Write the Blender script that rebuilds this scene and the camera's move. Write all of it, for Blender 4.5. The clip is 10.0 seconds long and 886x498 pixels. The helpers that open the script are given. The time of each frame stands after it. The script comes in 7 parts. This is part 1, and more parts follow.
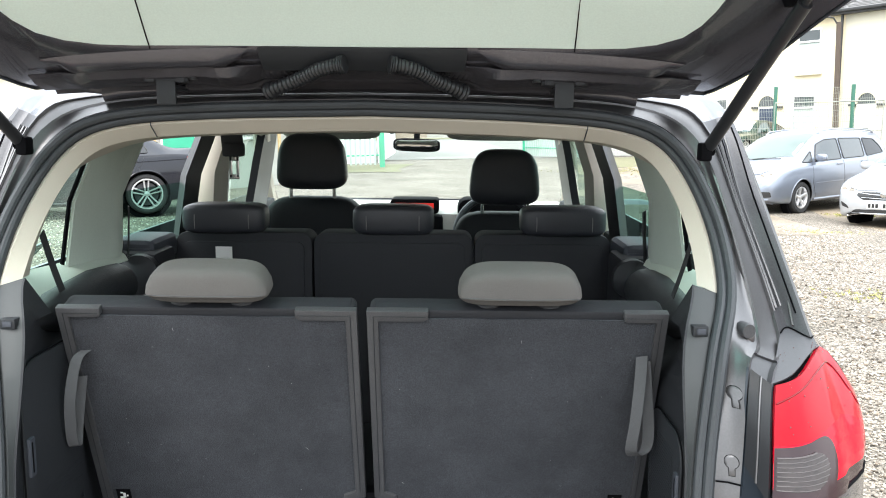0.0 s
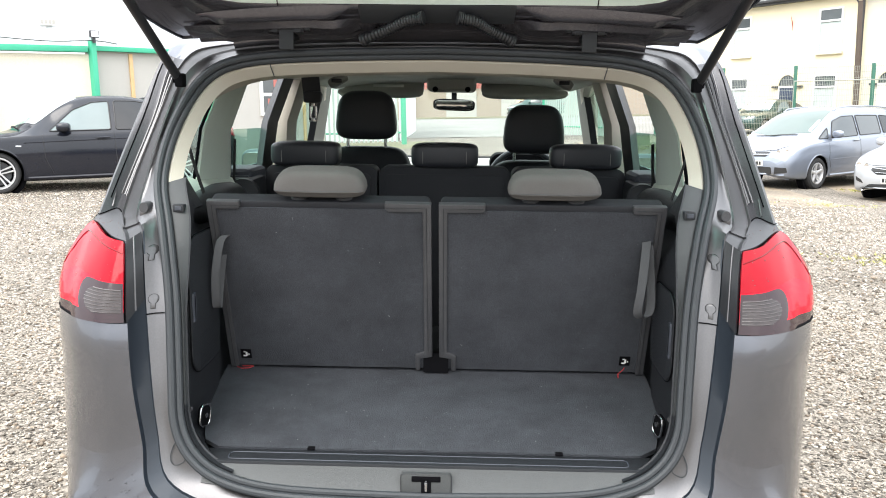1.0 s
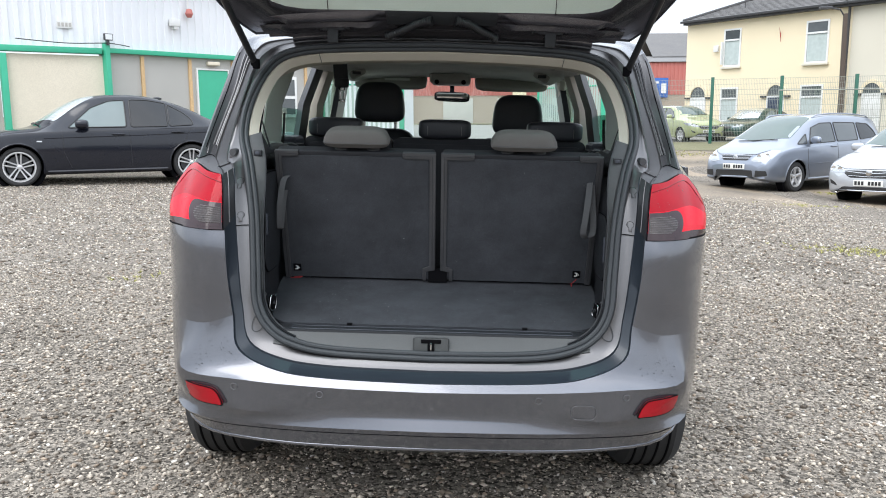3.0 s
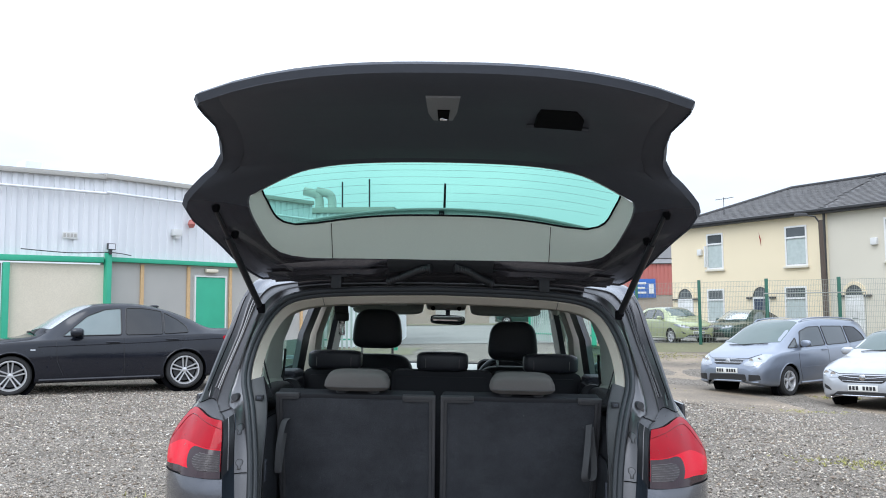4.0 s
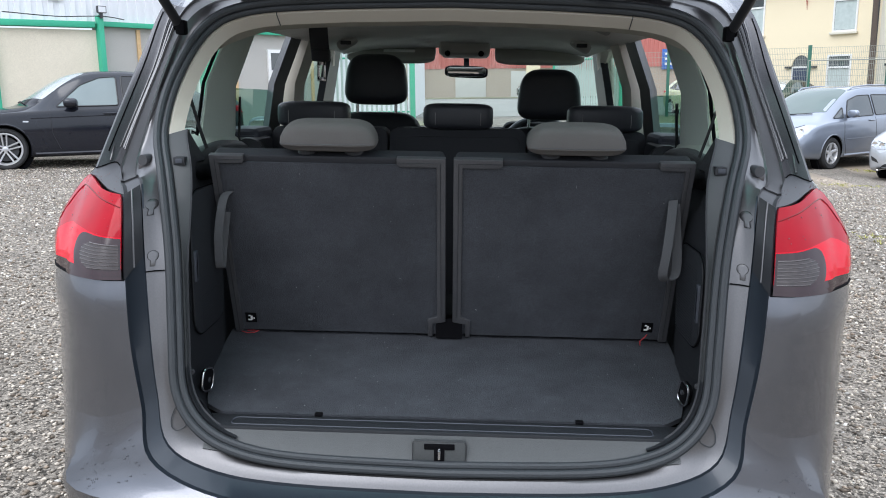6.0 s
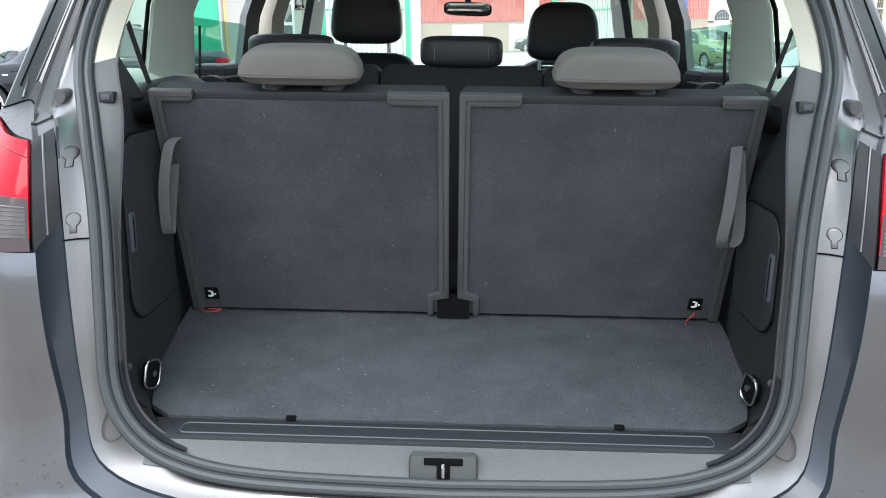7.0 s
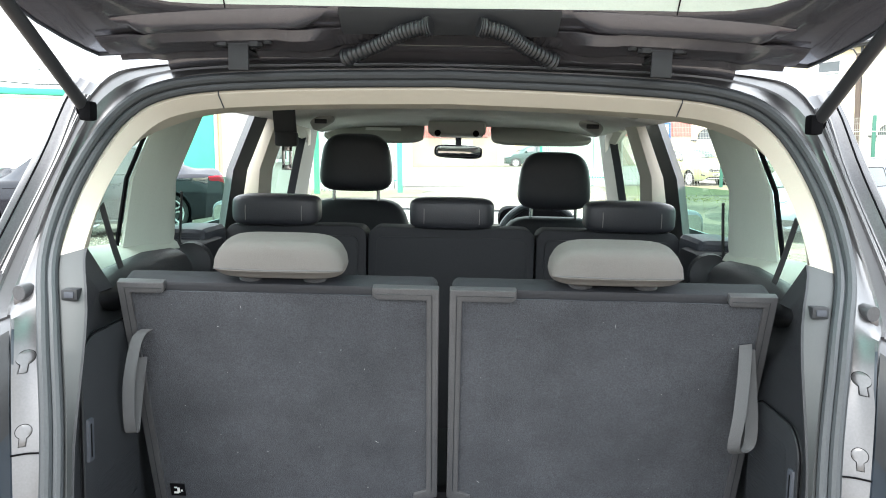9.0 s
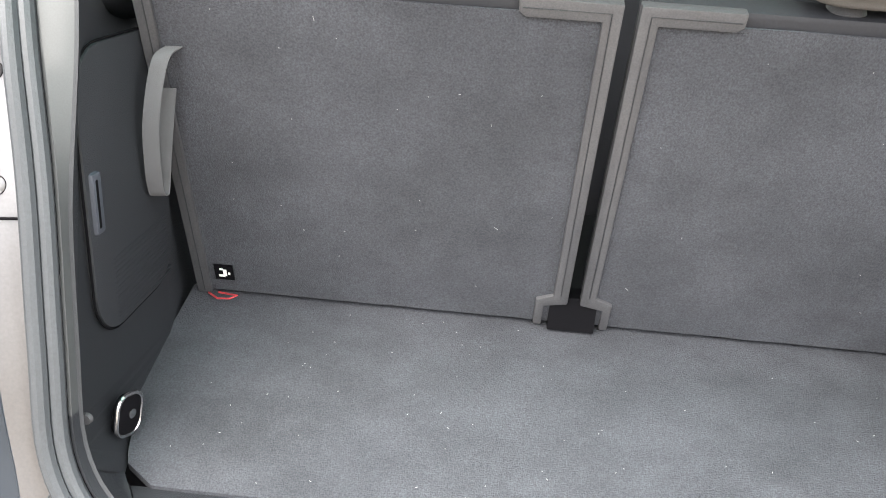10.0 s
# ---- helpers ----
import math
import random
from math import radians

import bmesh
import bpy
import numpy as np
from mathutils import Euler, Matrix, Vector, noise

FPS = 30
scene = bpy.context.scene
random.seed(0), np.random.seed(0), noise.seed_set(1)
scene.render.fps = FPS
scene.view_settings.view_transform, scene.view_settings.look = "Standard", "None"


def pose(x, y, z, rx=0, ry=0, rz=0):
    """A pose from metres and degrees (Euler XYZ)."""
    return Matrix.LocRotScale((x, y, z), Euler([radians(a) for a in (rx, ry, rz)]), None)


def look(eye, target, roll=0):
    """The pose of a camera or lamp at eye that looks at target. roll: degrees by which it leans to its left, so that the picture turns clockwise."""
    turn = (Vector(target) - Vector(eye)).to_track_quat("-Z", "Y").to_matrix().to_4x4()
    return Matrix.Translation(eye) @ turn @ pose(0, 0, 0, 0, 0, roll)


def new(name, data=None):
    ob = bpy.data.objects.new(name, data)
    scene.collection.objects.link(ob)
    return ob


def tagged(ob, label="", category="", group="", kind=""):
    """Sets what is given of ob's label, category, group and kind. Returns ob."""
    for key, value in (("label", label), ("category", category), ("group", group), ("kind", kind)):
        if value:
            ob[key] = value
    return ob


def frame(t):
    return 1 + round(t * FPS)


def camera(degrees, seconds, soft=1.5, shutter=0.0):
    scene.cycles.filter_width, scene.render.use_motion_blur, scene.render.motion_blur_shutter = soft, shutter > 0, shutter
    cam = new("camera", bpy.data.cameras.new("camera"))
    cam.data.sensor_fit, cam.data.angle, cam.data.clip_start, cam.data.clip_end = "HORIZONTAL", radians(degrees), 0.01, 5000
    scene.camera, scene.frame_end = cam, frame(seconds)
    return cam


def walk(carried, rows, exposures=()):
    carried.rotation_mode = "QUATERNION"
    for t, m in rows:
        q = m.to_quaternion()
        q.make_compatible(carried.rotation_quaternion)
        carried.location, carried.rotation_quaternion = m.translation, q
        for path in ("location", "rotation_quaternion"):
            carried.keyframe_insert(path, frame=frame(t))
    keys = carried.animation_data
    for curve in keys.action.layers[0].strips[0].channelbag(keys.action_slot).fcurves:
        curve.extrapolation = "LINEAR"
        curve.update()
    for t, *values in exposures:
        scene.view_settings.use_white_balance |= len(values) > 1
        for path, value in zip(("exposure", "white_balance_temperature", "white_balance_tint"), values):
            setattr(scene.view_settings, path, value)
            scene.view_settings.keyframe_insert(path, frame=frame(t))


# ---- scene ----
TILTED = 1.5  # degrees by which the yard, and the car on it, slope down to the right
SLOPE = pose(0, 0, 0, 0, TILTED, 0)
cam = camera(57.3, 10.0, soft=1.0)
METRES, EYE, TILT, LEAN, TURN = 3.7, 1.57, -8.7, -0.5, 0.5
ROWS = [
    (0.0, 0.0, 0.0, 0.0, 0.0, 0.0, -0.0),
    (0.5, 0.0108, -0.0613, -0.0152, 1.03, -0.17, -0.21),
    (1.0, -0.0231, -0.1311, -0.047, 1.24, -1.32, -0.34),
    (1.5, -0.0226, -0.1997, -0.0736, 1.34, -3.18, -0.76),
    (2.0, -0.0103, -0.2685, -0.0987, 1.35, -4.41, -1.14),
    (3.5, -0.0284, -0.3534, -0.0997, 0.62, 5.48, -0.7),
    (4.0, -0.0297, -0.3609, -0.0675, 0.4, 13.15, -0.63),
    (4.5, -0.0284, -0.3431, -0.0641, 0.57, 14.51, -0.81),
    (5.0, -0.008, -0.2833, -0.0432, 1.22, 9.36, -0.97),
    (5.5, -0.0109, -0.198, -0.0532, 1.7, 2.68, -0.81),
    (6.0, -0.0277, -0.1044, -0.0626, 1.82, -2.61, -0.63),
    (7.5, -0.0342, 0.0151, -0.0646, 1.39, -5.76, -0.28),
    (8.0, -0.0319, 0.0178, -0.0525, 1.18, -2.66, -0.17),
    (8.5, -0.0321, 0.0182, -0.0297, 0.96, 0.73, -0.27),
    (9.0, -0.0349, 0.0278, -0.0249, 0.88, 2.04, -0.8),
    (9.5, -0.0603, 0.0651, -0.0395, 1.71, -4.63, -2.06),
    (10.0, -0.078, 0.1498, -0.0462, 3.68, -13.81, -3.88),
]
START = SLOPE @ pose(0.16, -1.45, EYE, TILT, LEAN, TURN)
EXPOSURES = [(0.0, 1.22, 6700, 9), (0.5, 1.33, 6750, 9), (1.0, 1.06, 6850, 11), (2.0, 0.54, 6650, 10), (3.3, 0.30, 6350, 11), (4.0, 0.02, 6050, 11), (4.6, -0.44, 5820, 12), (5.5, -0.14, 5950, 12),
             (6.2, 0.40, 6250, 12), (7.3, 1.42, 6350, 8), (8.0, 1.85, 6450, 8), (8.5, 2.02, 6600, 8), (9.0, 1.86, 6700, 8), (9.5, 1.76, 7050, 11), (10.0, 2.47, 7200, 13)]
walk(cam, [(t, START @ pose(METRES * x, METRES * y, METRES * z, 90 + pitch, roll, yaw)) for t, x, y, z, yaw, pitch, roll in ROWS], EXPOSURES)

# ---- light: an overcast sky ----
world = bpy.data.worlds.new("overcast_sky")
scene.world = world
world.use_nodes = True
wn, wl = world.node_tree.nodes, world.node_tree.links
sky = wn.new("ShaderNodeTexSky")
sky.sky_type, sky.sun_disc, sky.sun_elevation, sky.sun_rotation = "NISHITA", False, radians(48), radians(150)
sky_level = wn.new("ShaderNodeMix")
sky_level.data_type, sky_level.blend_type = "RGBA", "MULTIPLY"
sky_level.inputs["Factor"].default_value = 1.0
wl.new(sky.outputs[0], sky_level.inputs[6])
sky_level.inputs[7].default_value = (0.1, 0.1, 0.1, 1)
cloud_pos = wn.new("ShaderNodeTexCoord")
cloud_map = wn.new("ShaderNodeMapping")
cloud_map.inputs["Scale"].default_value = (1.0, 1.0, 2.6)
cloud = wn.new("ShaderNodeTexNoise")
cloud.inputs["Scale"].default_value, cloud.inputs["Detail"].default_value, cloud.inputs["Roughness"].default_value = 1.7, 6, 0.55
ramp = wn.new("ShaderNodeValToRGB")
ramp.color_ramp.elements[0].position, ramp.color_ramp.elements[0].color = 0.36, (0.62, 0.69, 0.77, 1)
ramp.color_ramp.elements[1].position, ramp.color_ramp.elements[1].color = 0.66, (0.90, 0.945, 0.99, 1)
cover = wn.new("ShaderNodeMix")
cover.data_type = "RGBA"
cover.inputs["Factor"].default_value = 0.9
wl.new(cloud_pos.outputs["Generated"], cloud_map.inputs[0])
wl.new(cloud_map.outputs[0], cloud.inputs["Vector"])
wl.new(cloud.outputs["Fac"], ramp.inputs[0])
wl.new(sky_level.outputs[2], cover.inputs[6])
wl.new(ramp.outputs[0], cover.inputs[7])
# an overcast sky is three times as bright overhead as at the horizon
height = wn.new("ShaderNodeSeparateXYZ")
wl.new(cloud_pos.outputs["Generated"], height.inputs[0])
rise = wn.new("ShaderNodeMapRange")
rise.inputs["To Min"].default_value, rise.inputs["To Max"].default_value = 0.80, 2.5
wl.new(height.outputs[2], rise.inputs["Value"])
brighter = wn.new("ShaderNodeMix")
brighter.data_type, brighter.blend_type = "RGBA", "MULTIPLY"
brighter.inputs["Factor"].default_value = 1.0
wl.new(cover.outputs[2], brighter.inputs[6])
wl.new(rise.outputs[0], brighter.inputs[7])
wl.new(brighter.outputs[2], wn["Background"].inputs["Color"])
wn["Background"].inputs["Strength"].default_value = 1.3
sun = new("sun", bpy.data.lights.new("sun", "SUN"))
sun.data.energy, sun.data.angle, sun.data.color = 1.5, radians(40), (1, 0.97, 0.93)
sun.matrix_world = look((-6, -10, 14), (0, 0, 0))


# ---- materials ----
def mat(name, colour, rough=0.5, metal=0.0, second=None, scale=8.0, amount=0.5, fine=0.0, fine_scale=300.0, bump=0.0, bump_scale=200.0,
        coat=0.0, spec=0.5, contrast=0.25, island=0.0, rough_var=0.0, cells=0.0, smudge=0.0):
    """A procedural surface: a base colour, a second colour in blotches, fine grain and relief."""
    m = bpy.data.materials.new(name)
    m.use_nodes = True
    n, l = m.node_tree.nodes, m.node_tree.links
    b = n["Principled BSDF"]
    b.inputs["Roughness"].default_value, b.inputs["Metallic"].default_value = rough, metal
    b.inputs["Coat Weight"].default_value, b.inputs["Coat Roughness"].default_value = coat, 0.04
    b.inputs["Specular IOR Level"].default_value = spec
    pos = n.new("ShaderNodeTexCoord")
    second = second or tuple(c * 0.8 for c in colour)
    big = n.new("ShaderNodeTexNoise")
    big.inputs["Scale"].default_value, big.inputs["Detail"].default_value = scale, 5
    l.new(pos.outputs["Object"], big.inputs["Vector"])
    step = n.new("ShaderNodeMapRange")
    step.inputs["From Min"].default_value, step.inputs["From Max"].default_value = 0.5 - contrast, 0.5 + contrast
    step.inputs["To Max"].default_value = amount
    l.new(big.outputs["Fac"], step.inputs["Value"])
    mix = n.new("ShaderNodeMix")
    mix.data_type = "RGBA"
    mix.inputs[6].default_value, mix.inputs[7].default_value = (*colour, 1), (*second, 1)
    l.new(step.outputs[0], mix.inputs["Factor"])
    out = mix.outputs[2]
    if fine:
        grain = n.new("ShaderNodeTexNoise")
        grain.inputs["Scale"].default_value, grain.inputs["Detail"].default_value = fine_scale, 3
        l.new(pos.outputs["Object"], grain.inputs["Vector"])
        level = n.new("ShaderNodeMapRange")
        level.inputs["From Min"].default_value, level.inputs["From Max"].default_value = 0.3, 0.7
        level.inputs["To Min"].default_value, level.inputs["To Max"].default_value = 1 - fine, 1 + fine
        l.new(grain.outputs["Fac"], level.inputs["Value"])
        mul = n.new("ShaderNodeMix")
        mul.data_type, mul.blend_type = "RGBA", "MULTIPLY"
        mul.inputs["Factor"].default_value = 1.0
        l.new(out, mul.inputs[6])
        l.new(level.outputs[0], mul.inputs[7])
        out = mul.outputs[2]
    if smudge:
        spread, rub, level = n.new("ShaderNodeMapping"), n.new("ShaderNodeTexNoise"), n.new("ShaderNodeMapRange")
        spread.inputs["Scale"].default_value = (8, 10, 8)
        rub.inputs["Scale"].default_value, rub.inputs["Detail"].default_value, rub.inputs["Roughness"].default_value = 1.0, 7, 0.62
        l.new(pos.outputs["Object"], spread.inputs["Vector"])
        l.new(spread.outputs[0], rub.inputs["Vector"])
        level.inputs["From Min"].default_value, level.inputs["From Max"].default_value = 0.34, 0.66
        level.inputs["To Min"].default_value, level.inputs["To Max"].default_value = 1 - smudge, 1 + smudge
        l.new(rub.outputs["Fac"], level.inputs["Value"])
        mul = n.new("ShaderNodeMix")
        mul.data_type, mul.blend_type = "RGBA", "MULTIPLY"
        mul.inputs["Factor"].default_value = 1.0
        l.new(out, mul.inputs[6])
        l.new(level.outputs[0], mul.inputs[7])
        out = mul.outputs[2]
    if cells:
        chips, tone, level = n.new("ShaderNodeTexVoronoi"), n.new("ShaderNodeSeparateColor"), n.new("ShaderNodeMapRange")
        chips.inputs["Scale"].default_value = cells
        l.new(pos.outputs["Object"], chips.inputs["Vector"])
        l.new(chips.outputs["Color"], tone.inputs[0])
        level.inputs["To Min"].default_value, level.inputs["To Max"].default_value = 0.15, 1.85
        l.new(tone.outputs[0], level.inputs["Value"])
        mul = n.new("ShaderNodeMix")
        mul.data_type, mul.blend_type = "RGBA", "MULTIPLY"
        mul.inputs["Factor"].default_value = 1.0
        l.new(out, mul.inputs[6])
        l.new(level.outputs[0], mul.inputs[7])
        out = mul.outputs[2]
    if island:
        geo = n.new("ShaderNodeNewGeometry")
        level = n.new("ShaderNodeMapRange")
        level.inputs["To Min"].default_value, level.inputs["To Max"].default_value = 1 - island, 1 + island
        l.new(geo.outputs["Random Per Island"], level.inputs["Value"])
        mul = n.new("ShaderNodeMix")
        mul.data_type, mul.blend_type = "RGBA", "MULTIPLY"
        mul.inputs["Factor"].default_value = 1.0
        l.new(out, mul.inputs[6])
        l.new(level.outputs[0], mul.inputs[7])
        out = mul.outputs[2]
    l.new(out, b.inputs["Base Color"])
    if rough_var:
        level = n.new("ShaderNodeMapRange")
        level.inputs["To Min"].default_value, level.inputs["To Max"].default_value = rough - rough_var, rough + rough_var
        l.new(big.outputs["Fac"], level.inputs["Value"])
        l.new(level.outputs[0], b.inputs["Roughness"])
    if bump:
        relief = n.new("ShaderNodeTexNoise")
        relief.inputs["Scale"].default_value, relief.inputs["Detail"].default_value = bump_scale, 4
        l.new(pos.outputs["Object"], relief.inputs["Vector"])
        bn = n.new("ShaderNodeBump")
        bn.inputs["Strength"].default_value, bn.inputs["Distance"].default_value = bump, 0.004
        l.new(relief.outputs["Fac"], bn.inputs["Height"])
        l.new(bn.outputs[0], b.inputs["Normal"])
    return m


def glass(name, tint, rough=0.0, gloss=0.06):
    """A thin pane: clear or tinted, with a mirror reflection on it."""
    m = bpy.data.materials.new(name)
    m.use_nodes = True
    n, l = m.node_tree.nodes, m.node_tree.links
    n.remove(n["Principled BSDF"])
    clear, shine, mix, edge, power, level = (n.new("ShaderNode" + k) for k in ("BsdfTransparent", "BsdfGlossy", "MixShader", "LayerWeight", "Math", "MapRange"))
    clear.inputs["Color"].default_value = (*tint, 1)
    shine.inputs["Roughness"].default_value = rough
    power.operation = "POWER"
    power.inputs[1].default_value = 5.0
    level.inputs["To Min"].default_value = gloss
    l.new(edge.outputs["Facing"], power.inputs[0])
    l.new(power.outputs[0], level.inputs["Value"])
    l.new(level.outputs[0], mix.inputs[0])
    l.new(clear.outputs[0], mix.inputs[1])
    l.new(shine.outputs[0], mix.inputs[2])
    l.new(mix.outputs[0], n["Material Output"].inputs["Surface"])
    return m


PAINT = mat("grey_metallic_paint", (0.142, 0.147, 0.165), 0.25, 0.80, second=(0.130, 0.135, 0.152), scale=3, fine=0.05, fine_scale=900, coat=0.8, rough_var=0.03)
PAINT_IN = mat("grey_paint_inner", (0.160, 0.158, 0.162), 0.40, 0.85, scale=4, second=(.115, .113, .117), fine=0.05, coat=0.15)
DOOR_BLACK = mat("satin_black_door_frame", (0.017, 0.018, 0.021), 0.38, scale=6, fine=.08)
PILLAR_DARK = mat("dark_pillar_trim", (0.105, 0.105, 0.112), 0.42, 0.6, scale=5, second=(.09, .09, .096), fine=0.1, coat=0.05, spec=0.4)
# Beige trim, with the green light of the tinted windows put into its colour.
PILLAR_GREY = mat("pillar_trim_with_green_light", (0.58, 0.645, 0.57), 0.7, scale=5, fine=0.04, bump=0.1)
STRIP = mat("grey_green_trim_edge", (0.050, 0.054, 0.056), 0.6, scale=8, fine=0.08, fine_scale=700)
SILL = mat("silver_grey_sill", (0.064, 0.069, 0.070), 0.42, second=(.054, .058, .059), scale=12, fine=0.15, fine_scale=600, bump=0.3, bump_scale=700)
LINT = mat("pale_lint", (0.34, 0.34, 0.33), 0.9)
# Body paint, with the tailgate's dark blue reflection put into the colour.
BAND_PAINT = mat("band_paint_with_dark_reflection", (0.020, 0.027, 0.037), 0.35, 0.2, second=(0.026, 0.034, 0.045), scale=5, coat=0.2)
SIDE = mat("black_side_trim", (0.017, 0.019, 0.0225), 0.5, second=(0.021, 0.0235, 0.027), scale=6, fine=0.15, fine_scale=700, bump=0.3, bump_scale=900, spec=0.4)
GATE_PAINT = mat("dark_paint_inner_tailgate", (0.125, 0.121, 0.137), 0.26, 0.7, scale=4, fine=0.05, coat=0.6)
RUBBER = mat("black_rubber_seal", (0.035, 0.04, 0.045), 0.55, bump=0.15, bump_scale=500, fine=0.1)
TRIM = mat("black_moulded_trim", (0.044, 0.050, 0.064), 0.55, second=(0.051, 0.057, 0.071), scale=6, fine=0.12, fine_scale=700, bump=0.25, bump_scale=900)
TRIM_GREY = mat("grey_moulded_sill_trim", (0.20, 0.205, 0.215), 0.5, scale=9, fine=0.1, fine_scale=700, bump=0.2, bump_scale=900)
SHELF = mat("satin_grey_shelf", (0.075, 0.076, 0.082), 0.5, 0.15, scale=5, fine=.06, spec=.35)
BEIGE = mat("beige_pillar_trim", (0.53, 0.49, 0.415), 0.6, second=(0.49, 0.455, 0.385), scale=5, fine=0.03, fine_scale=600, bump=0.08, bump_scale=700)
HEADLINER = mat("grey_headliner_cloth", (0.84, 0.82, 0.78), 0.9, fine=0.06, fine_scale=900, bump=0.2, bump_scale=900)
CARPET = mat("charcoal_boot_carpet", (0.056, 0.0595, 0.067), 0.95, second=(0.047, 0.050, 0.057), scale=4, amount=0.9, fine=0.26, fine_scale=420, bump=0.6, bump_scale=500, spec=0.12, contrast=0.2, smudge=0.18)
FRAME = mat("worn_grey_plastic_edge", (0.046, 0.047, 0.052), 0.5, second=(0.07, 0.07, 0.072), scale=30, fine=0.2, fine_scale=500, bump=0.1)
CLOTH = mat("grey_headrest_cloth", (0.108, 0.101, 0.096), 0.85, second=(0.092, 0.086, 0.083), scale=14, fine=0.12, fine_scale=900, bump=0.3, bump_scale=1100)
LEATHER = mat("black_leather", (0.033, 0.035, 0.042), 0.38, scale=10, fine=0.1, bump=0.2, bump_scale=500)
BACKS = mat("black_seat_back", (0.014, 0.0155, 0.020), 0.7, scale=10, fine=0.1, bump=0.15)
STRAP = mat("grey_webbing_strap", (0.078, 0.080, 0.085), 0.8, fine=0.25, fine_scale=1500, bump=0.3, bump_scale=1200)
BELT = mat("black_belt", (0.02, 0.021, 0.024), 0.7, fine=0.2, fine_scale=1400)
CHROME = mat("steel", (0.62, 0.62, 0.63), 0.22, 1.0, scale=20)
RED = mat("red_lens", (0.41, 0.001, 0.012), 0.06, second=(0.30, 0.001, 0.010), scale=14, amount=.7, spec=0.2, coat=0.0)
DARKRED = mat("smoked_lens", (0.024, 0.009, 0.012), 0.13, second=(0.036, 0.014, 0.018), scale=5)
# Black parts; solid blocks in it also stand for dark slots and gaps.
BLACK = mat("black_parts_and_painted_gaps", (0.004, 0.004, 0.005), 0.8, spec=0.06)
STITCH = mat("pale_stitching", (0.22, 0.215, 0.205), 0.8)
WHITE = mat("white_print", (0.8, 0.8, 0.78), 0.6)
REFLECTOR = mat("dark_red_reflector", (0.30, 0.004, 0.010), 0.2, second=(0.24, 0.003, 0.008), scale=40, spec=0.4)
PLATE = mat("white_plate", (0.78, 0.78, 0.74), 0.4)
TYRE = mat("tyre_rubber", (0.025, 0.025, 0.026), 0.85, fine=0.2, bump=0.2)
ALLOY = mat("silver_alloy", (0.66, 0.66, 0.67), 0.32, 0.6)
SIDEGLASS = glass("green_tinted_glass", (0.66, 0.90, 0.80))
DOORGLASS = glass("dark_green_tinted_glass", (0.30, 0.52, 0.44))
SCREEN = glass("windscreen_glass", (0.86, 0.95, 0.92))
REARGLASS = glass("green_tinted_rear_glass", (0.37, 0.76, 0.63))
GRAVEL = mat("grey_gravel", (0.215, 0.190, 0.160), 0.95, second=(0.105, 0.091, 0.075), scale=0.9, amount=0.8, fine=0.5, fine_scale=160, bump=1.0, bump_scale=60, spec=0.2, cells=75)


# ---- building tools ----
def finish(name, bm, material, parent=None, label="", sharp=35, smooth=True):
    bmesh.ops.recalc_face_normals(bm, faces=bm.faces)
    me = bpy.data.meshes.new(name)
    bm.to_mesh(me)
    bm.free()
    me.materials.append(material)
    if smooth:
        me.shade_smooth()
        me.set_sharp_from_angle(angle=radians(sharp))
    ob = new(name, me)
    if parent:
        ob.parent = parent
    if label:
        tagged(ob, label)
    return ob


def part(name, bm, material, parent, label="", sharp=35):
    return finish(name, bm, material, parent, label, sharp)


def thing(name, m, label, category, group="", kind=""):
    ob = new(name)
    ob.empty_display_size = 0.2
    ob.matrix_basis = m
    return tagged(ob, label, category, group, kind)


def box(x0, x1, y0, y1, z0, z1, bevel=0.0, segments=2, m=None):
    bm = bmesh.new()
    bmesh.ops.create_cube(bm, size=1)
    for v in bm.verts:
        v.co = Vector(((x0 + x1) / 2 + v.co.x * (x1 - x0), (y0 + y1) / 2 + v.co.y * (y1 - y0), (z0 + z1) / 2 + v.co.z * (z1 - z0)))
    if bevel:
        bmesh.ops.bevel(bm, geom=list(bm.edges), offset=bevel, segments=segments, profile=0.6, affect="EDGES")
    if m:
        bmesh.ops.transform(bm, matrix=m, verts=bm.verts)
    return bm


def join(*bms):
    """One bmesh from several."""
    out = bms[0]
    for b in bms[1:]:
        base = [out.verts.new(v.co) for v in b.verts]
        b.verts.index_update()
        for f in b.faces:
            out.faces.new([base[v.index] for v in f.verts])
        b.free()
    return out


def loft(rings, closed=True, cap=False, around=False):
    """Quads between rings of points; closed: each ring is a loop; around: the last ring meets the first."""
    bm = bmesh.new()
    vs = [[bm.verts.new(p) for p in r] for r in rings]
    n = len(rings[0])
    for i in range(len(vs) - (0 if around else 1)):
        a, b = vs[i], vs[(i + 1) % len(vs)]
        for j in range(n if closed else n - 1):
            k = (j + 1) % n
            try:
                bm.faces.new((a[j], a[k], b[k], b[j]))
            except ValueError:
                pass
    if cap:
        bm.faces.new(vs[0])
        bm.faces.new(vs[-1][::-1])
    return bm


def thick(bm, depth):
    """Gives a sheet a thickness."""
    bmesh.ops.recalc_face_normals(bm, faces=bm.faces)
    bmesh.ops.solidify(bm, geom=list(bm.faces), thickness=depth)
    return bm


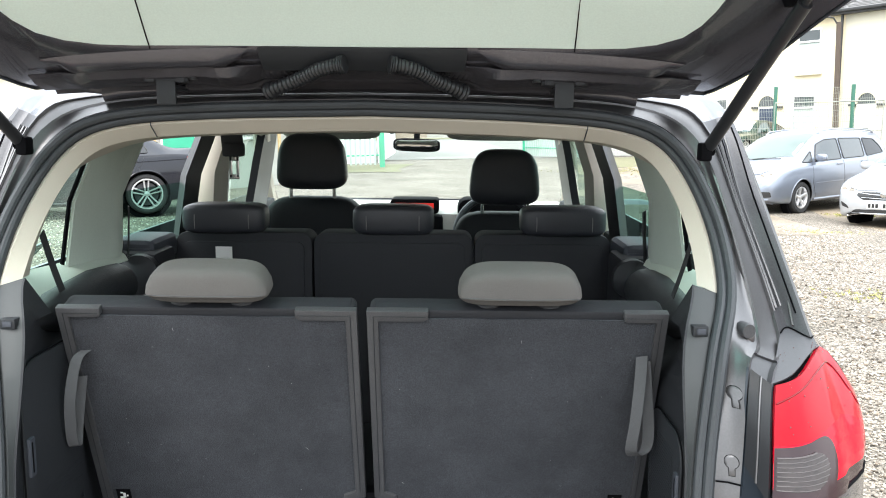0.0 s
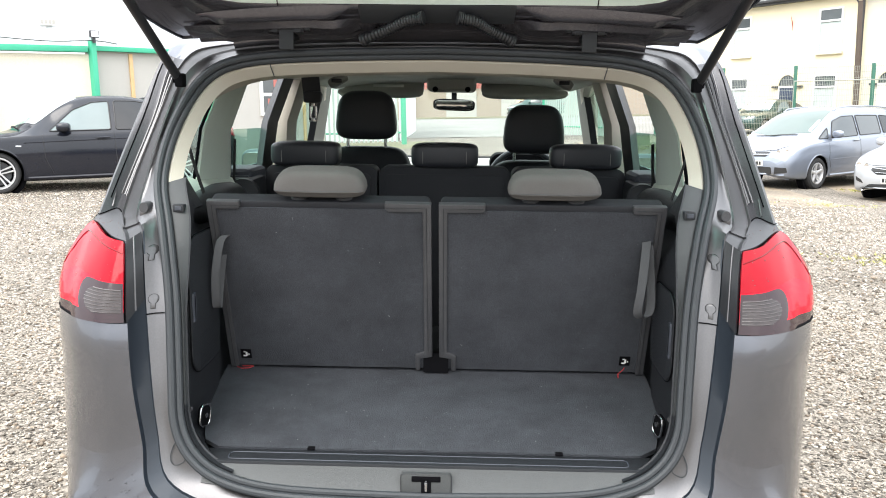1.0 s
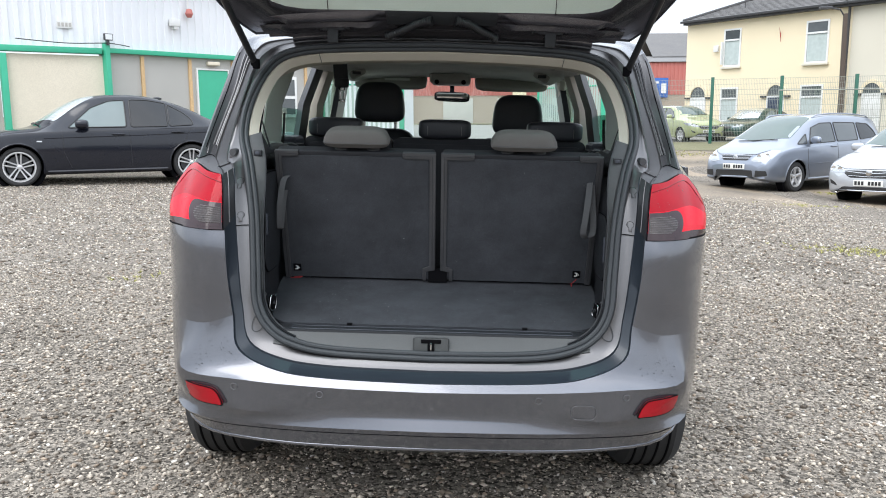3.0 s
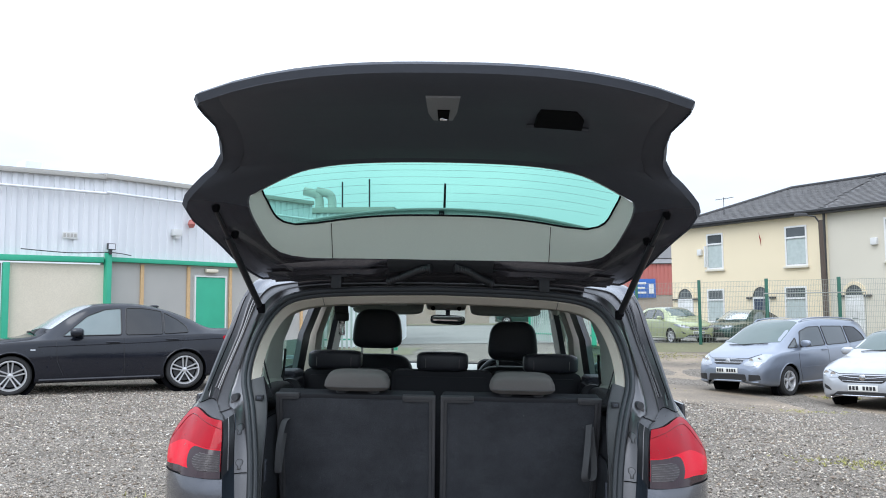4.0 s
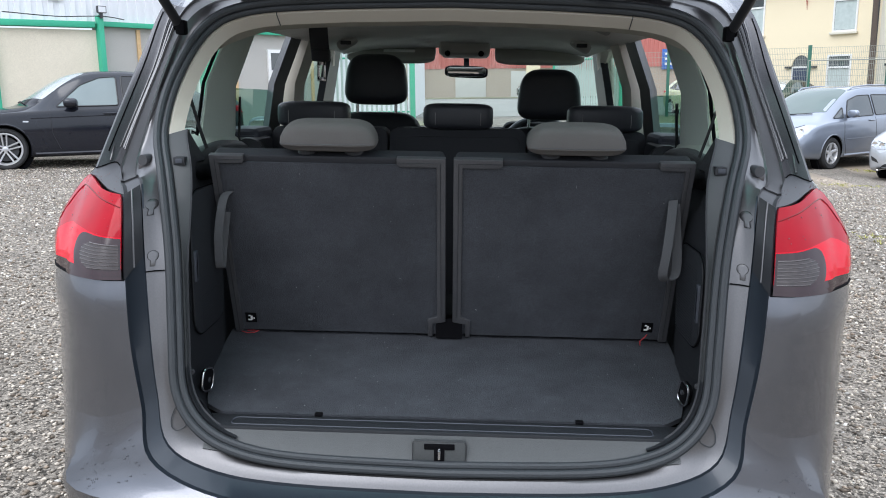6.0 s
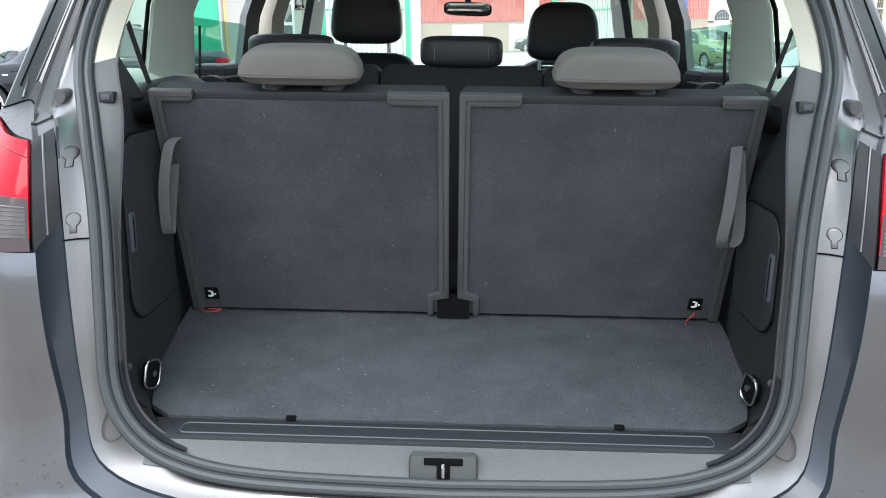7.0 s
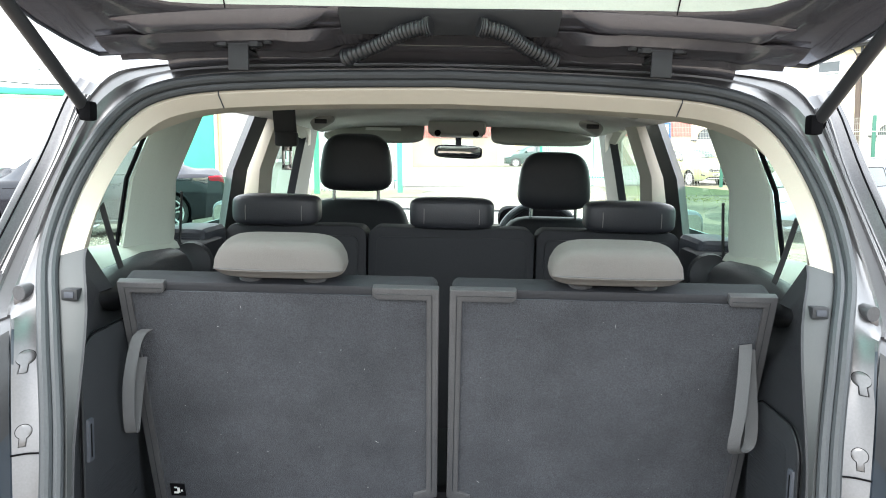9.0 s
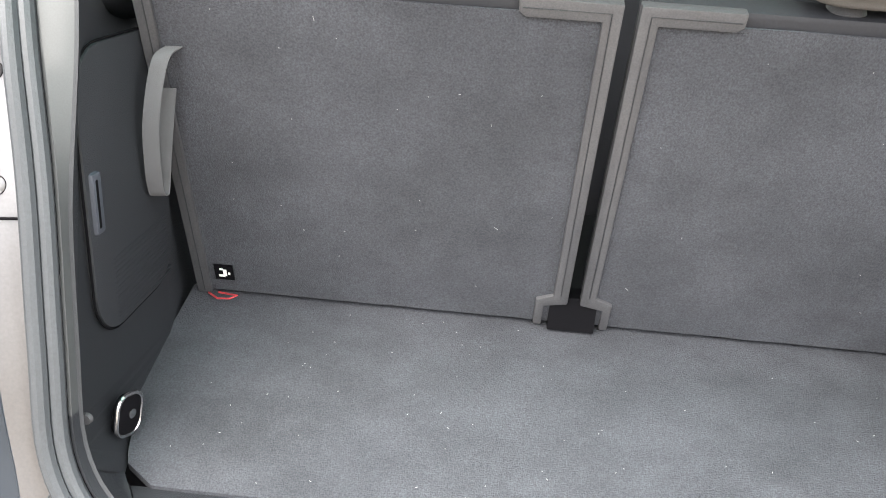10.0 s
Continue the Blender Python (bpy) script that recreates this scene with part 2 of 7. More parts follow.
def spline(pts, per=6, closed=False):
    """A smooth line through points (Catmull-Rom)."""
    p = [Vector(q) for q in pts]
    n, out = len(p), []
    for i in range(n if closed else n - 1):
        if closed:
            a, b, c, d = p[i - 1], p[i], p[(i + 1) % n], p[(i + 2) % n]
        else:
            a, b, c, d = p[max(i - 1, 0)], p[i], p[i + 1], p[min(i + 2, n - 1)]
        for k in range(per):
            t = k / per
            out.append(0.5 * ((2 * b) + (c - a) * t + (2 * a - 5 * b + 4 * c - d) * t * t + (3 * b - a - 3 * c + d) * t ** 3))
    if not closed:
        out.append(p[-1])
    return out


def tube(path, radius, n=10, closed=False, flat=1.0, side=None, cap=True):
    """A round or flattened rod along a path. radius: a number or a list."""
    path = [Vector(p) for p in path]
    rings, ref = [], None
    for i, p in enumerate(path):
        a = path[i - 1] if (i or closed) else path[i]
        b = path[(i + 1) % len(path)] if (i < len(path) - 1 or closed) else path[i]
        d = (b - a).normalized()
        if side is not None:
            u = Vector(side) - Vector(side).dot(d) * d
        elif ref is None:
            u = d.orthogonal()
        else:
            u = ref - ref.dot(d) * d
        u.normalize()
        ref = u
        w = d.cross(u)
        r = radius[i] if isinstance(radius, (list, tuple)) else radius
        rings.append([p + r * (math.cos(k * math.tau / n) * u + flat * math.sin(k * math.tau / n) * w) for k in range(n)])
    return loft(rings, True, cap and not closed, closed)


def prism(poly, a0, a1, axis="y", bevel=0.0, segments=2):
    """A polygon pushed along an axis. poly holds the other two coordinates, in the order x, y, z."""
    bm = bmesh.new()

    def at(p, a):
        return {"x": (a, p[0], p[1]), "y": (p[0], a, p[1]), "z": (p[0], p[1], a)}[axis]
    lo, hi = [bm.verts.new(at(p, a0)) for p in poly], [bm.verts.new(at(p, a1)) for p in poly]
    bm.faces.new(lo)
    bm.faces.new(hi[::-1])
    for i in range(len(poly)):
        j = (i + 1) % len(poly)
        bm.faces.new((lo[i], lo[j], hi[j], hi[i]))
    bmesh.ops.recalc_face_normals(bm, faces=bm.faces)
    if bevel:
        bmesh.ops.bevel(bm, geom=list(bm.edges), offset=bevel, segments=segments, profile=0.6, affect="EDGES")
    return bm


def turned(profile, n=32, axis="x", centre=(0, 0, 0), hollow=False):
    """A turned shape: profile rows of (radius, height along the axis)."""
    rings = []
    for r, h in profile:
        ring = []
        for k in range(n):
            c, s = r * math.cos(k * math.tau / n), r * math.sin(k * math.tau / n)
            ring.append(Vector(centre) + Vector({"x": (h, c, s), "y": (c, h, s), "z": (c, s, h)}[axis]))
        rings.append(ring)
    return loft(rings, True, not hollow, hollow)


def cushion(w, d, h, power=3.2, nu=20, nv=14):
    """A pillow-like solid centred on the origin."""
    def sgn(v, e):
        return math.copysign(abs(v) ** e, v)
    rings, e = [], 2 / power
    for i in range(1, nv):
        a = -math.pi / 2 + math.pi * i / nv
        rings.append([(w / 2 * sgn(math.cos(a), e) * sgn(math.cos(b), e), d / 2 * sgn(math.cos(a), e) * sgn(math.sin(b), e), h / 2 * sgn(math.sin(a), e))
                      for b in (k * math.tau / nu for k in range(nu))])
    return loft(rings, True, True)


def rect_loop(x0, x1, z0, z1, r, n=5):
    """A rectangle's outline with rounded corners, as (x, z) pairs."""
    out = []
    for cx, cz, a0 in ((x1 - r, z1 - r, 0), (x0 + r, z1 - r, 90), (x0 + r, z0 + r, 180), (x1 - r, z0 + r, 270)):
        for k in range(n + 1):
            a = radians(a0 + 90 * k / n)
            out.append((cx + r * math.cos(a), cz + r * math.sin(a)))
    return out


def mirror(bm):
    for v in bm.verts:
        v.co.x = -v.co.x
    return bm


def ease(f):
    f = max(0.0, min(1.0, f))
    return f * f * (3 - 2 * f)


def ground_height(x, y):
    """The yard slopes down to the right, levels out by the fence and rises a little across the road."""
    return -math.tan(radians(TILTED)) * max(-14, min(14, x)) * (1 - ease((y - 15) / 12)) - .11 * ease((x - 3) / 4) * (1 - ease((y - 16) / 8)) + .25 * ease((y - 16) / 10) + .4 * ease((y - 32) / 18)


# ---- the grey people carrier ----
car = thing("people_carrier", SLOPE, "dark grey metallic people carrier with its tailgate raised, on wet gravel", "car")

# Half outlines from the top centre round to the bottom centre: the seal, the flange, the recessed band and the outer skin.
SEAL = [(0, .156, 1.611), (.30, .152, 1.603), (.50, .142, 1.585), (.595, .11, 1.535), (.647, .037, 1.425), (.656, -.055, 1.30), (.616, -.150, 1.19),
        (.588, -.205, 1.04), (.575, -.245, .88), (.564, -.27, .76), (.521, -.285, .684), (.44, -.295, .637), (.30, -.30, .613), (0, -.302, .605)]
FLANGE = [(0, .20, 1.628), (.30, .195, 1.622), (.53, .18, 1.605), (.622, .118, 1.552), (.660, .030, 1.43), (.690, -.085, 1.225), (.648, -.176, 1.186),
          (.634, -.212, 1.04), (.615, -.250, .86), (.600, -.268, .75), (.573, -.292, .648), (.465, -.314, .602), (.30, -.323, .584), (0, -.327, .578)]
BAND = [(0, .24, 1.645), (.30, .235, 1.64), (.565, .215, 1.624), (.657, .165, 1.580), (.700, .078, 1.43), (.746, -.053, 1.212), (.676, -.200, 1.166),
        (.655, -.268, .998), (.645, -.285, .86), (.627, -.292, .73), (.603, -.325, .628), (.475, -.362, .575), (.30, -.378, .558), (0, -.385, .5525)]
LEDGE = [(0, .32, 1.658), (.30, .315, 1.653), (.60, .275, 1.640), (.692, .205, 1.587), (.722, .110, 1.43), (.768, -.030, 1.217), (.725, -.165, 1.173),
         (.715, -.270, 1.0), (.716, -.285, .86), (.724, -.282, .70), (.795, -.303, .560), (.575, -.376, .547), (.30, -.3955, .5355), (0, -.400, .531)]
SKIN_1 = [(0, .45, 1.675), (.30, .44, 1.67), (.650, .335, 1.650), (.724, .236, 1.600), (.765, .120, 1.44), (.804, -.052, 1.207), (.808, -.066, 1.193),
          (.812, -.205, 1.0), (.82, -.21, .86), (.83, -.208, .70), (.815, -.258, .490), (.62, -.374, .455), (.35, -.392, .450), (0, -.398, .449)]
SKIN_2 = [(0, .8, 1.685), (.3, .8, 1.68), (.63, .70, 1.662), (.738, .55, 1.598), (.78, .33, 1.44), (.835, .20, 1.25), (.882, .0, 1.13),
          (.90, -.055, 1.0), (.902, -.05, .86), (.90, -.06, .70), (.870, -.13, .465), (.765, -.305, .410), (.45, -.392, .410), (0, -.415, .411)]
SKIN_3 = [(0, 1.2, 1.685), (.3, 1.2, 1.68), (.62, 1.18, 1.665), (.738, 1.0, 1.596), (.785, .6, 1.44), (.84, .55, 1.28), (.93, .4, 1.15),
          (.94, .35, 1.0), (.945, .3, .86), (.945, .25, .70), (.92, .2, .47), (.79, -.22, .365), (.5, -.370, .350), (0, -.396, .346)]
PER = 5


def around(half, inward=0.0, forward=0.0):
    """The whole loop from a half outline, drawn inward and forward."""
    line = spline(half, PER)
    out = []
    for i, p in enumerate(line):
        a, b = line[max(i - 1, 0)], line[min(i + 1, len(line) - 1)]
        d = Vector((b.x - a.x, 0, b.z - a.z))
        if i in (0, len(line) - 1):
            d = Vector((1, 0, 0)) if i == 0 else Vector((-1, 0, 0))
        d.normalize()
        normal = Vector((d.z, 0, -d.x))
        draw = inward(p) if callable(inward) else inward
        out.append(p + draw * normal + Vector((0, forward, 0)))
    out[0].x = out[-1].x = 0
    return out


def both(line):
    """A half line and its mirror image as one loop."""
    return line + [Vector((-p.x, p.y, p.z)) for p in line[-2:0:-1]]


def fair(lines, per=4):
    """Lines between lines, so that the sheet curves smoothly across."""
    cols = [spline([l[i] for l in lines], per) for i in range(len(lines[0]))]
    return [[c[k] for c in cols] for k in range(len(cols[0]))]


def sheet(lines, lo, hi, side=1):
    """The stretch lo to hi of some half lines as a sheet; side -1 mirrors it."""
    bm = loft([l[lo:hi + 1] for l in lines], closed=False)
    return bm if side > 0 else mirror(bm)


seal_line, flange_line, band_line = around(SEAL), around(FLANGE), around(BAND)
skin = fair([band_line, around(LEDGE), around(SKIN_1), around(SKIN_2), around(SKIN_3)])
K6, K7, K9 = 6 * PER, 7 * PER, 9 * PER
for row in skin:  # a flat shelf between the pillar's foot and the lamp
    for j in range(5 * PER + 1, K6):
        row[j] = row[5 * PER].lerp(row[K6], (j - 5 * PER) / PER)
for r, row in enumerate(skin):  # the lamp swells outward at mid height
    for j in range(K6, K7 + 1):
        row[j].x += .010 * math.sin(math.pi * min(1, (j - K6) / PER * .94 + .06)) ** .8 * ease((r - 3) / 5)
LAST = len(seal_line) - 1
for r0 in (0, 4, 8, 12):  # crisp edges on the bumper, smooth flanks above it
    for q in (1, 2, 3):
        for j in range(K9, LAST + 1):
            flat = skin[r0][j].lerp(skin[r0 + 4][j], q / 4)
            skin[r0 + q][j] = skin[r0 + q][j].lerp(flat, ease((j - K9) / 9))

step = around(SEAL, -0.009, 0.006)
shoulder = [((a + b) / 2 + Vector((0, .004, 0))).lerp(b + Vector((0, .013, .020)), ease((j - 9.6 * PER) / PER)) for j, (a, b) in enumerate(zip(step, flange_line))]
inner_flange = fair([step, shoulder, flange_line], 3)
part("aperture_flange", thick(loft([both(l) for l in inner_flange]), 0.004), PAINT_IN, car, "grey painted flange round the boot opening")
groove = [flange_line, [a + (b - a) * 0.12 + Vector((0, 0.006, -0.004)) for a, b in zip(flange_line, band_line)],
          [a + (b - a) * 0.9 + Vector((0, 0.01, -0.004)) for a, b in zip(flange_line, band_line)], band_line]
foot = 5 * PER + 3
for side in (1, -1):
    part("pillar_channel", thick(sheet(groove, 2 * PER, foot, side), 0.004), PAINT_IN, car, "painted water channel down the pillar")
    part("shelf_end", thick(sheet(groove, foot, K6, side), 0.004), SHELF, car)
    part("recessed_band", thick(sheet(groove, K6, LAST, side), 0.004), BAND_PAINT, car, "recessed painted band where the tailgate closes, coloured with its dark reflection")
part("top_channel", thick(loft([[Vector((-p.x, p.y, p.z)) for p in l[2 * PER:0:-1]] + l[0:2 * PER + 1] for l in groove], closed=False), 0.004), PAINT_IN, car)
part("roof", thick(loft([[Vector((-p.x, p.y, p.z)) for p in l[3 * PER:0:-1]] + l[0:3 * PER + 1] for l in skin], closed=False), 0.004), PAINT, car)
for side in (1, -1):
    part("rear_pillar", thick(sheet(skin[:9], 3 * PER, 5 * PER, side), 0.004), PILLAR_DARK, car, "satin grey rear roof pillar with raised ridges")
    part("lamp_shelf", thick(sheet(skin[:9], 5 * PER, K6, side), 0.004), SHELF, car, "dark satin shelf above the tail lamp")
    part("quarter_panel", thick(sheet(skin, K7, K9, side), 0.004), PAINT, car)
    part("side_shoulder", thick(sheet(skin[8:], 5 * PER, K6, side), 0.004), PAINT, car)
    part("side_flank", thick(sheet(skin[13:], K6, K7, side), 0.004), PAINT, car)
lower = [[Vector((-p.x, p.y, p.z)) for p in l[K9:LAST]] + l[LAST:K9 - 1:-1] for l in skin]
part("rear_bumper", thick(loft(lower, closed=False), 0.004), PAINT, car, "grey painted rear bumper, scuffed and wet", 26)

# The seal: a double black bead.
part("door_seal", join(tube(both(around(SEAL, 0.003, 0.0)), 0.0095, 10, True), tube(both(around(SEAL, 0.017, 0.008)), 0.0085, 10, True)), RUBBER, car, "double black rubber seal")

CLEARISH = mat("smoked_clear_insert", (0.060, 0.048, 0.048), 0.25, second=(0.025, 0.020, 0.020), scale=90, amount=.9)
WET = mat("clear_water_drop", (0.07, 0.072, 0.08), 0.03, spec=0.8)
DROP = mat("water_drop", (0.20, 0.13, 0.13), 0.03, spec=0.8)
CLEAR_RIB = mat("pale_insert_edge", (0.11, 0.095, 0.095), 0.3)
DEEP_RED = mat("deep_red_lens", (0.70, 0.0, 0.018), 0.10, second=(0.52, 0.0, 0.014), scale=3, spec=0.2)
# Tail lamps.
def lamp_grid(f0, f1, r0, r1, swell):
    rows = []
    for r in range(r0, r1 + 1):
        col = skin[r][K6:K7 + 1]
        line = spline(col, 3)
        n = len(line) - 1
        low = max(f0, .25 * ease((r - 8) / 5)) if f0 == 0 else f0  # the outer upper corner is rounded off
        out = [line[round(n * (low + (f1 - low) * k / 8))] for k in range(9)]
        rows.append([p + Vector((0.55, -0.8, 0.1)).normalized() * swell * math.sin(math.pi * min(1, .12 + r / 9)) ** .5 for p in out])
    return rows


def lamp_at(r, f, swell):
    """A point of the lamp's surface, r columns out from the gap and f of the way down."""
    i = min(12, int(r))
    pts = []
    for c in (i, i + 1):
        line = spline(skin[c][K6:K7 + 1], 3)
        s = f * (len(line) - 1)
        k = min(len(line) - 2, int(s))
        pts.append(line[k].lerp(line[k + 1], s - k) + Vector((0.55, -0.8, 0.1)).normalized() * swell * math.sin(math.pi * min(1, .12 + c / 9)) ** .5)
    return pts[0].lerp(pts[1], r - i)


def round_ended(f0, f1, r0, r1, swell, side):
    mid, half, rows = (f0 + f1) / 2, (f1 - f0) / 2, []
    for k in range(19):
        r = r0 + (r1 - r0) * math.sin(math.pi / 2 * k / 18)
        u = max(0, (r - (r1 - 1.6)) / 1.6)
        h = half * max(.02, math.sqrt(max(0, 1 - u ** 2.6)))
        rows.append([lamp_at(r, mid + h * (q / 4 - 1), swell) for q in range(9)])
    bm = thick(loft(rows, closed=False), .002)
    return bm if side > 0 else mirror(bm)


RIDGE_RED = mat("dark_red_ridge", (0.20, 0.0, 0.006), 0.2, spec=.3)
for side in (1, -1):
    lamp = thing("tail_lamp", Matrix(), "", "")
    lamp.parent = car
    tagged(lamp, "red and smoked tail lamp with raindrops on it")
    for name, f0, f1, m in (("red_lens", 0, 0.53, RED), ("red_side_lens", 0.53, 0.86, DEEP_RED), ("lower_lens", 0.86, 1.0, DARKRED)):
        bm = thick(loft(lamp_grid(f0, f1, 0, 13, 0.014), closed=False), 0.008)
        part(name, bm if side > 0 else mirror(bm), m, lamp)
    smoked = part("smoked_lens", round_ended(.545, .94, 0, 6.3, .0155, side), DARKRED, lamp)
    clear = part("clear_insert", round_ended(.62, .87, .25, 5.4, .0172, side), CLEARISH, smoked, "ribbed clear insert")
    for k in range(8):
        f = .622 + .035 * k
        end = 5.4 - 1.5 * (1 - math.sqrt(max(0, 1 - ((f - .745) / .128) ** 2)))
        line = [lamp_at(.3 + (end - .3) * q / 12, f, .0180) for q in range(13)]
        part("insert_rib", tube([Vector((p.x * side, p.y, p.z)) for p in line], .0016 if k == 0 else .0009, 5), CLEAR_RIB, clear)
    part("lamp_seam", tube([Vector((p.x * side, p.y, p.z)) for p in (lamp_at(.5 * q, 1.0, .004) for q in range(27))], .0028, 6), BLACK, lamp)
    # A ridge like a brow across the upper lens.
    brow = [lamp_at(r, .20 - .06 * math.sin(math.pi * min(1, r / 10)) + .30 * ease((r - 8) / 5), .0142) for r in [.2 + .5 * q for q in range(25)]]
    part("lens_ridge", tube([Vector((p.x * side, p.y, p.z)) for p in brow], .0016, 6), RIDGE_RED, lamp)

# Raindrops on the lamps and the shelves above them.
drop_rng = random.Random(11)
for side in (1, -1):
    drops = []
    for _ in range(46):
        r, j = drop_rng.randrange(1, 11), drop_rng.randrange(K6 - 3, K6 + 3)
        a, b = skin[r][j], skin[r + 1][j + 1]
        p = a.lerp(b, drop_rng.random()) + Vector((0.55, -0.8, 0.1)).normalized() * (.015 if j >= K6 else .001)
        d = drop_rng.uniform(.0005, .0013)
        b = cushion(d * 2, d * 1.6, d * 2.2, 2, 8, 6)
        bmesh.ops.transform(b, matrix=Matrix.Translation((p.x * side, p.y, p.z)), verts=b.verts)
        drops.append(b)
    tagged(part("raindrops", join(*drops), DROP, car, "small raindrops"), kind="stuff")

for side in (1, -1):
    drops = []
    for _ in range(34):
        r, j = drop_rng.uniform(.6, 3.6), drop_rng.uniform(9.5 * PER, 10.3 * PER)
        i, k = int(r), int(j)
        p = skin[i][k].lerp(skin[i + 1][k], r - i).lerp(skin[i][k + 1].lerp(skin[i + 1][k + 1], r - i), j - k)
        d = drop_rng.uniform(.0008, .0017)
        b = cushion(d * 2, d * 1.2, d * 2.2, 2, 8, 6)
        bmesh.ops.transform(b, matrix=Matrix.Translation((p.x * side, p.y - .003, p.z + .001)), verts=b.verts)
        drops.append(b)
    tagged(part("raindrops", join(*drops), WET, car, "small raindrops"), kind="stuff")

# Dark strips along the rear pillars, where the tailgate's cladding closes.
for s in (-1, 1):
    for r, rad in ((0, .0022), (2, .0035), (4, .0024)):
        line = [Vector((p.x * s, p.y - .001, p.z)) for p in skin[r][3 * PER + 1:5 * PER]]
        part("pillar_ridge", tube(line, rad, 6), PAINT_IN, car)
    line = spline([(.712, .222, 1.592), (.728, .205, 1.555), (.748, .132, 1.454), (.766, .082, 1.383), (.774, .043, 1.327), (.775, -.032, 1.222)], 5)
    part("pillar_ridge", tube([Vector((p.x * s, p.y - .003, p.z)) for p in line], .0024, 6), PAINT_IN, car)
    for r in (1, 3, 6):
        part("pillar_groove", tube([Vector((p.x * s, p.y - .0004, p.z)) for p in skin[r][3 * PER + 1:5 * PER]], .0017, 5), BLACK, car)
    part("pillar_foot", tube([Vector((p.x * s, p.y - .002, p.z + .001)) for p in (skin[r][5 * PER] for r in range(0, 9))], .0013, 6), BLACK, car)
    gap = [[a + (b - a) * f + Vector((0, -.003, 0)) for a, b in zip(flange_line[K6:K7 + 1], band_line[K6:K7 + 1])] for f in (.04, .5, 1.0)]
    bm = thick(loft(gap, closed=False), .003)
    part("lamp_gap", bm if s > 0 else mirror(bm), DOOR_BLACK, car, "black gap trim beside the tail lamp")
    part("gap_ridge", tube([Vector((p.x * s, p.y - .002, p.z)) for p in gap[1]], .002, 6), PAINT_IN, car)
    n = K6 + 6
    part("flange_seam", tube([Vector((p.x * s, p.y - .004, p.z)) for p in (step[n], (step[n] + flange_line[n]) / 2 + Vector((0, .004, 0)), flange_line[n])], .0016, 6), BLACK, car)

def flange_y(x, z):
    pts = sorted((p for l in inner_flange for p in l), key=lambda p: (p.x - x) ** 2 + (p.z - z) ** 2)[:4]
    w = [1 / (.001 + math.hypot(p.x - x, p.z - z)) for p in pts]
    return sum(p.y * q for p, q in zip(pts, w)) / sum(w) - .003


def flange_plane(x, z):
    """The flat that fits the flange about a place: height behind it as a function of x and z."""
    pts = sorted((p for l in inner_flange for p in l), key=lambda p: (p.x - x) ** 2 + ((p.z - z) * .5) ** 2)[:9]
    fit = np.linalg.lstsq(np.array([(1, p.x - x, p.z - z) for p in pts]), np.array([p.y for p in pts]), rcond=None)[0]
    return lambda a, b: float(fit[0] + fit[1] * (a - x) + fit[2] * (b - z))


# Key-shaped plugs, rubber buffers and drain plugs on the flange.
for s in (-1, 1):
    for x, y, z in ((.627, -.184, 1.143), (.619, -.211, 1.037)):
        key = [(x + .0104 * math.cos(radians(a)), z + .0104 * math.sin(radians(a))) for a in range(-66, 247, 12)] + [(x - .0044, z - .0215), (x + .0044, z - .0215)]
        at = flange_plane(x, z)
        rings = [[(s * (x + (a - x) * f), at(x + (a - x) * f, z + (b - z) * f) - d, z + (b - z) * f) for a, b in key] for f, d in ((1.0, -.003), (1.0, .001), (.94, .0016), (.5, .0016), (.03, .0016))]
        plug = part("plug", loft(rings), PAINT_IN, car)
        part("plug_outline", tube([(s * a, at(a, b) - .0012, b) for a, b in key], .0005, 4, True), BLACK, plug)
    boss = turned([(0.001, -0.011), (0.0118, -0.011), (0.0130, -0.009), (0.0134, 0.012)], 24, "y", (s * .664, -.108, 1.231))
    bmesh.ops.rotate(boss, cent=(s * .664, -.108, 1.231), matrix=Matrix.Rotation(s * .25, 3, "Z"), verts=boss.verts)
    part("rubber_buffer", boss, FRAME, car, "round rubber buffer on the flange")
    base = cushion(.036, .05, .036, 3)
    bmesh.ops.transform(base, matrix=Matrix.Translation((s * .665, -.092, 1.218)), verts=base.verts)
    part("buffer_base", base, PAINT_IN, car)

BUMPER = [l[K9 - 4:] for l in skin[4:]]


def skin_y(x, z):
    """Where the outer skin lies behind the car at a given x and z."""
    for a, b in zip(BUMPER[:-1], BUMPER[1:]):
        for j in range(len(a) - 1):
            q = (a[j], a[j + 1], b[j + 1], b[j])
            for t in ((q[0], q[1], q[2]), (q[0], q[2], q[3])):
                d = (t[1].z - t[2].z) * (t[0].x - t[2].x) + (t[2].x - t[1].x) * (t[0].z - t[2].z)
                if abs(d) < 1e-9:
                    continue
                u = ((t[1].z - t[2].z) * (abs(x) - t[2].x) + (t[2].x - t[1].x) * (z - t[2].z)) / d
                v = ((t[2].z - t[0].z) * (abs(x) - t[2].x) + (t[0].x - t[2].x) * (z - t[2].z)) / d
                if u > -.01 and v > -.01 and u + v < 1.01:
                    return u * t[0].y + v * t[1].y + (1 - u - v) * t[2].y - .004
    near = sorted((p for l in BUMPER for p in l), key=lambda p: (p.x - abs(x)) ** 2 + (p.z - z) ** 2)[0]
    return near.y - .004


def corner_y(x, z):
    """The bumper's smooth corner round the reflectors."""
    u, w = abs(x) - .7, z - .5
    return -.350 + .443 * u + 2.426 * u ** 2 + 15.645 * u ** 3 - .081 * w - 4.169 * u * w


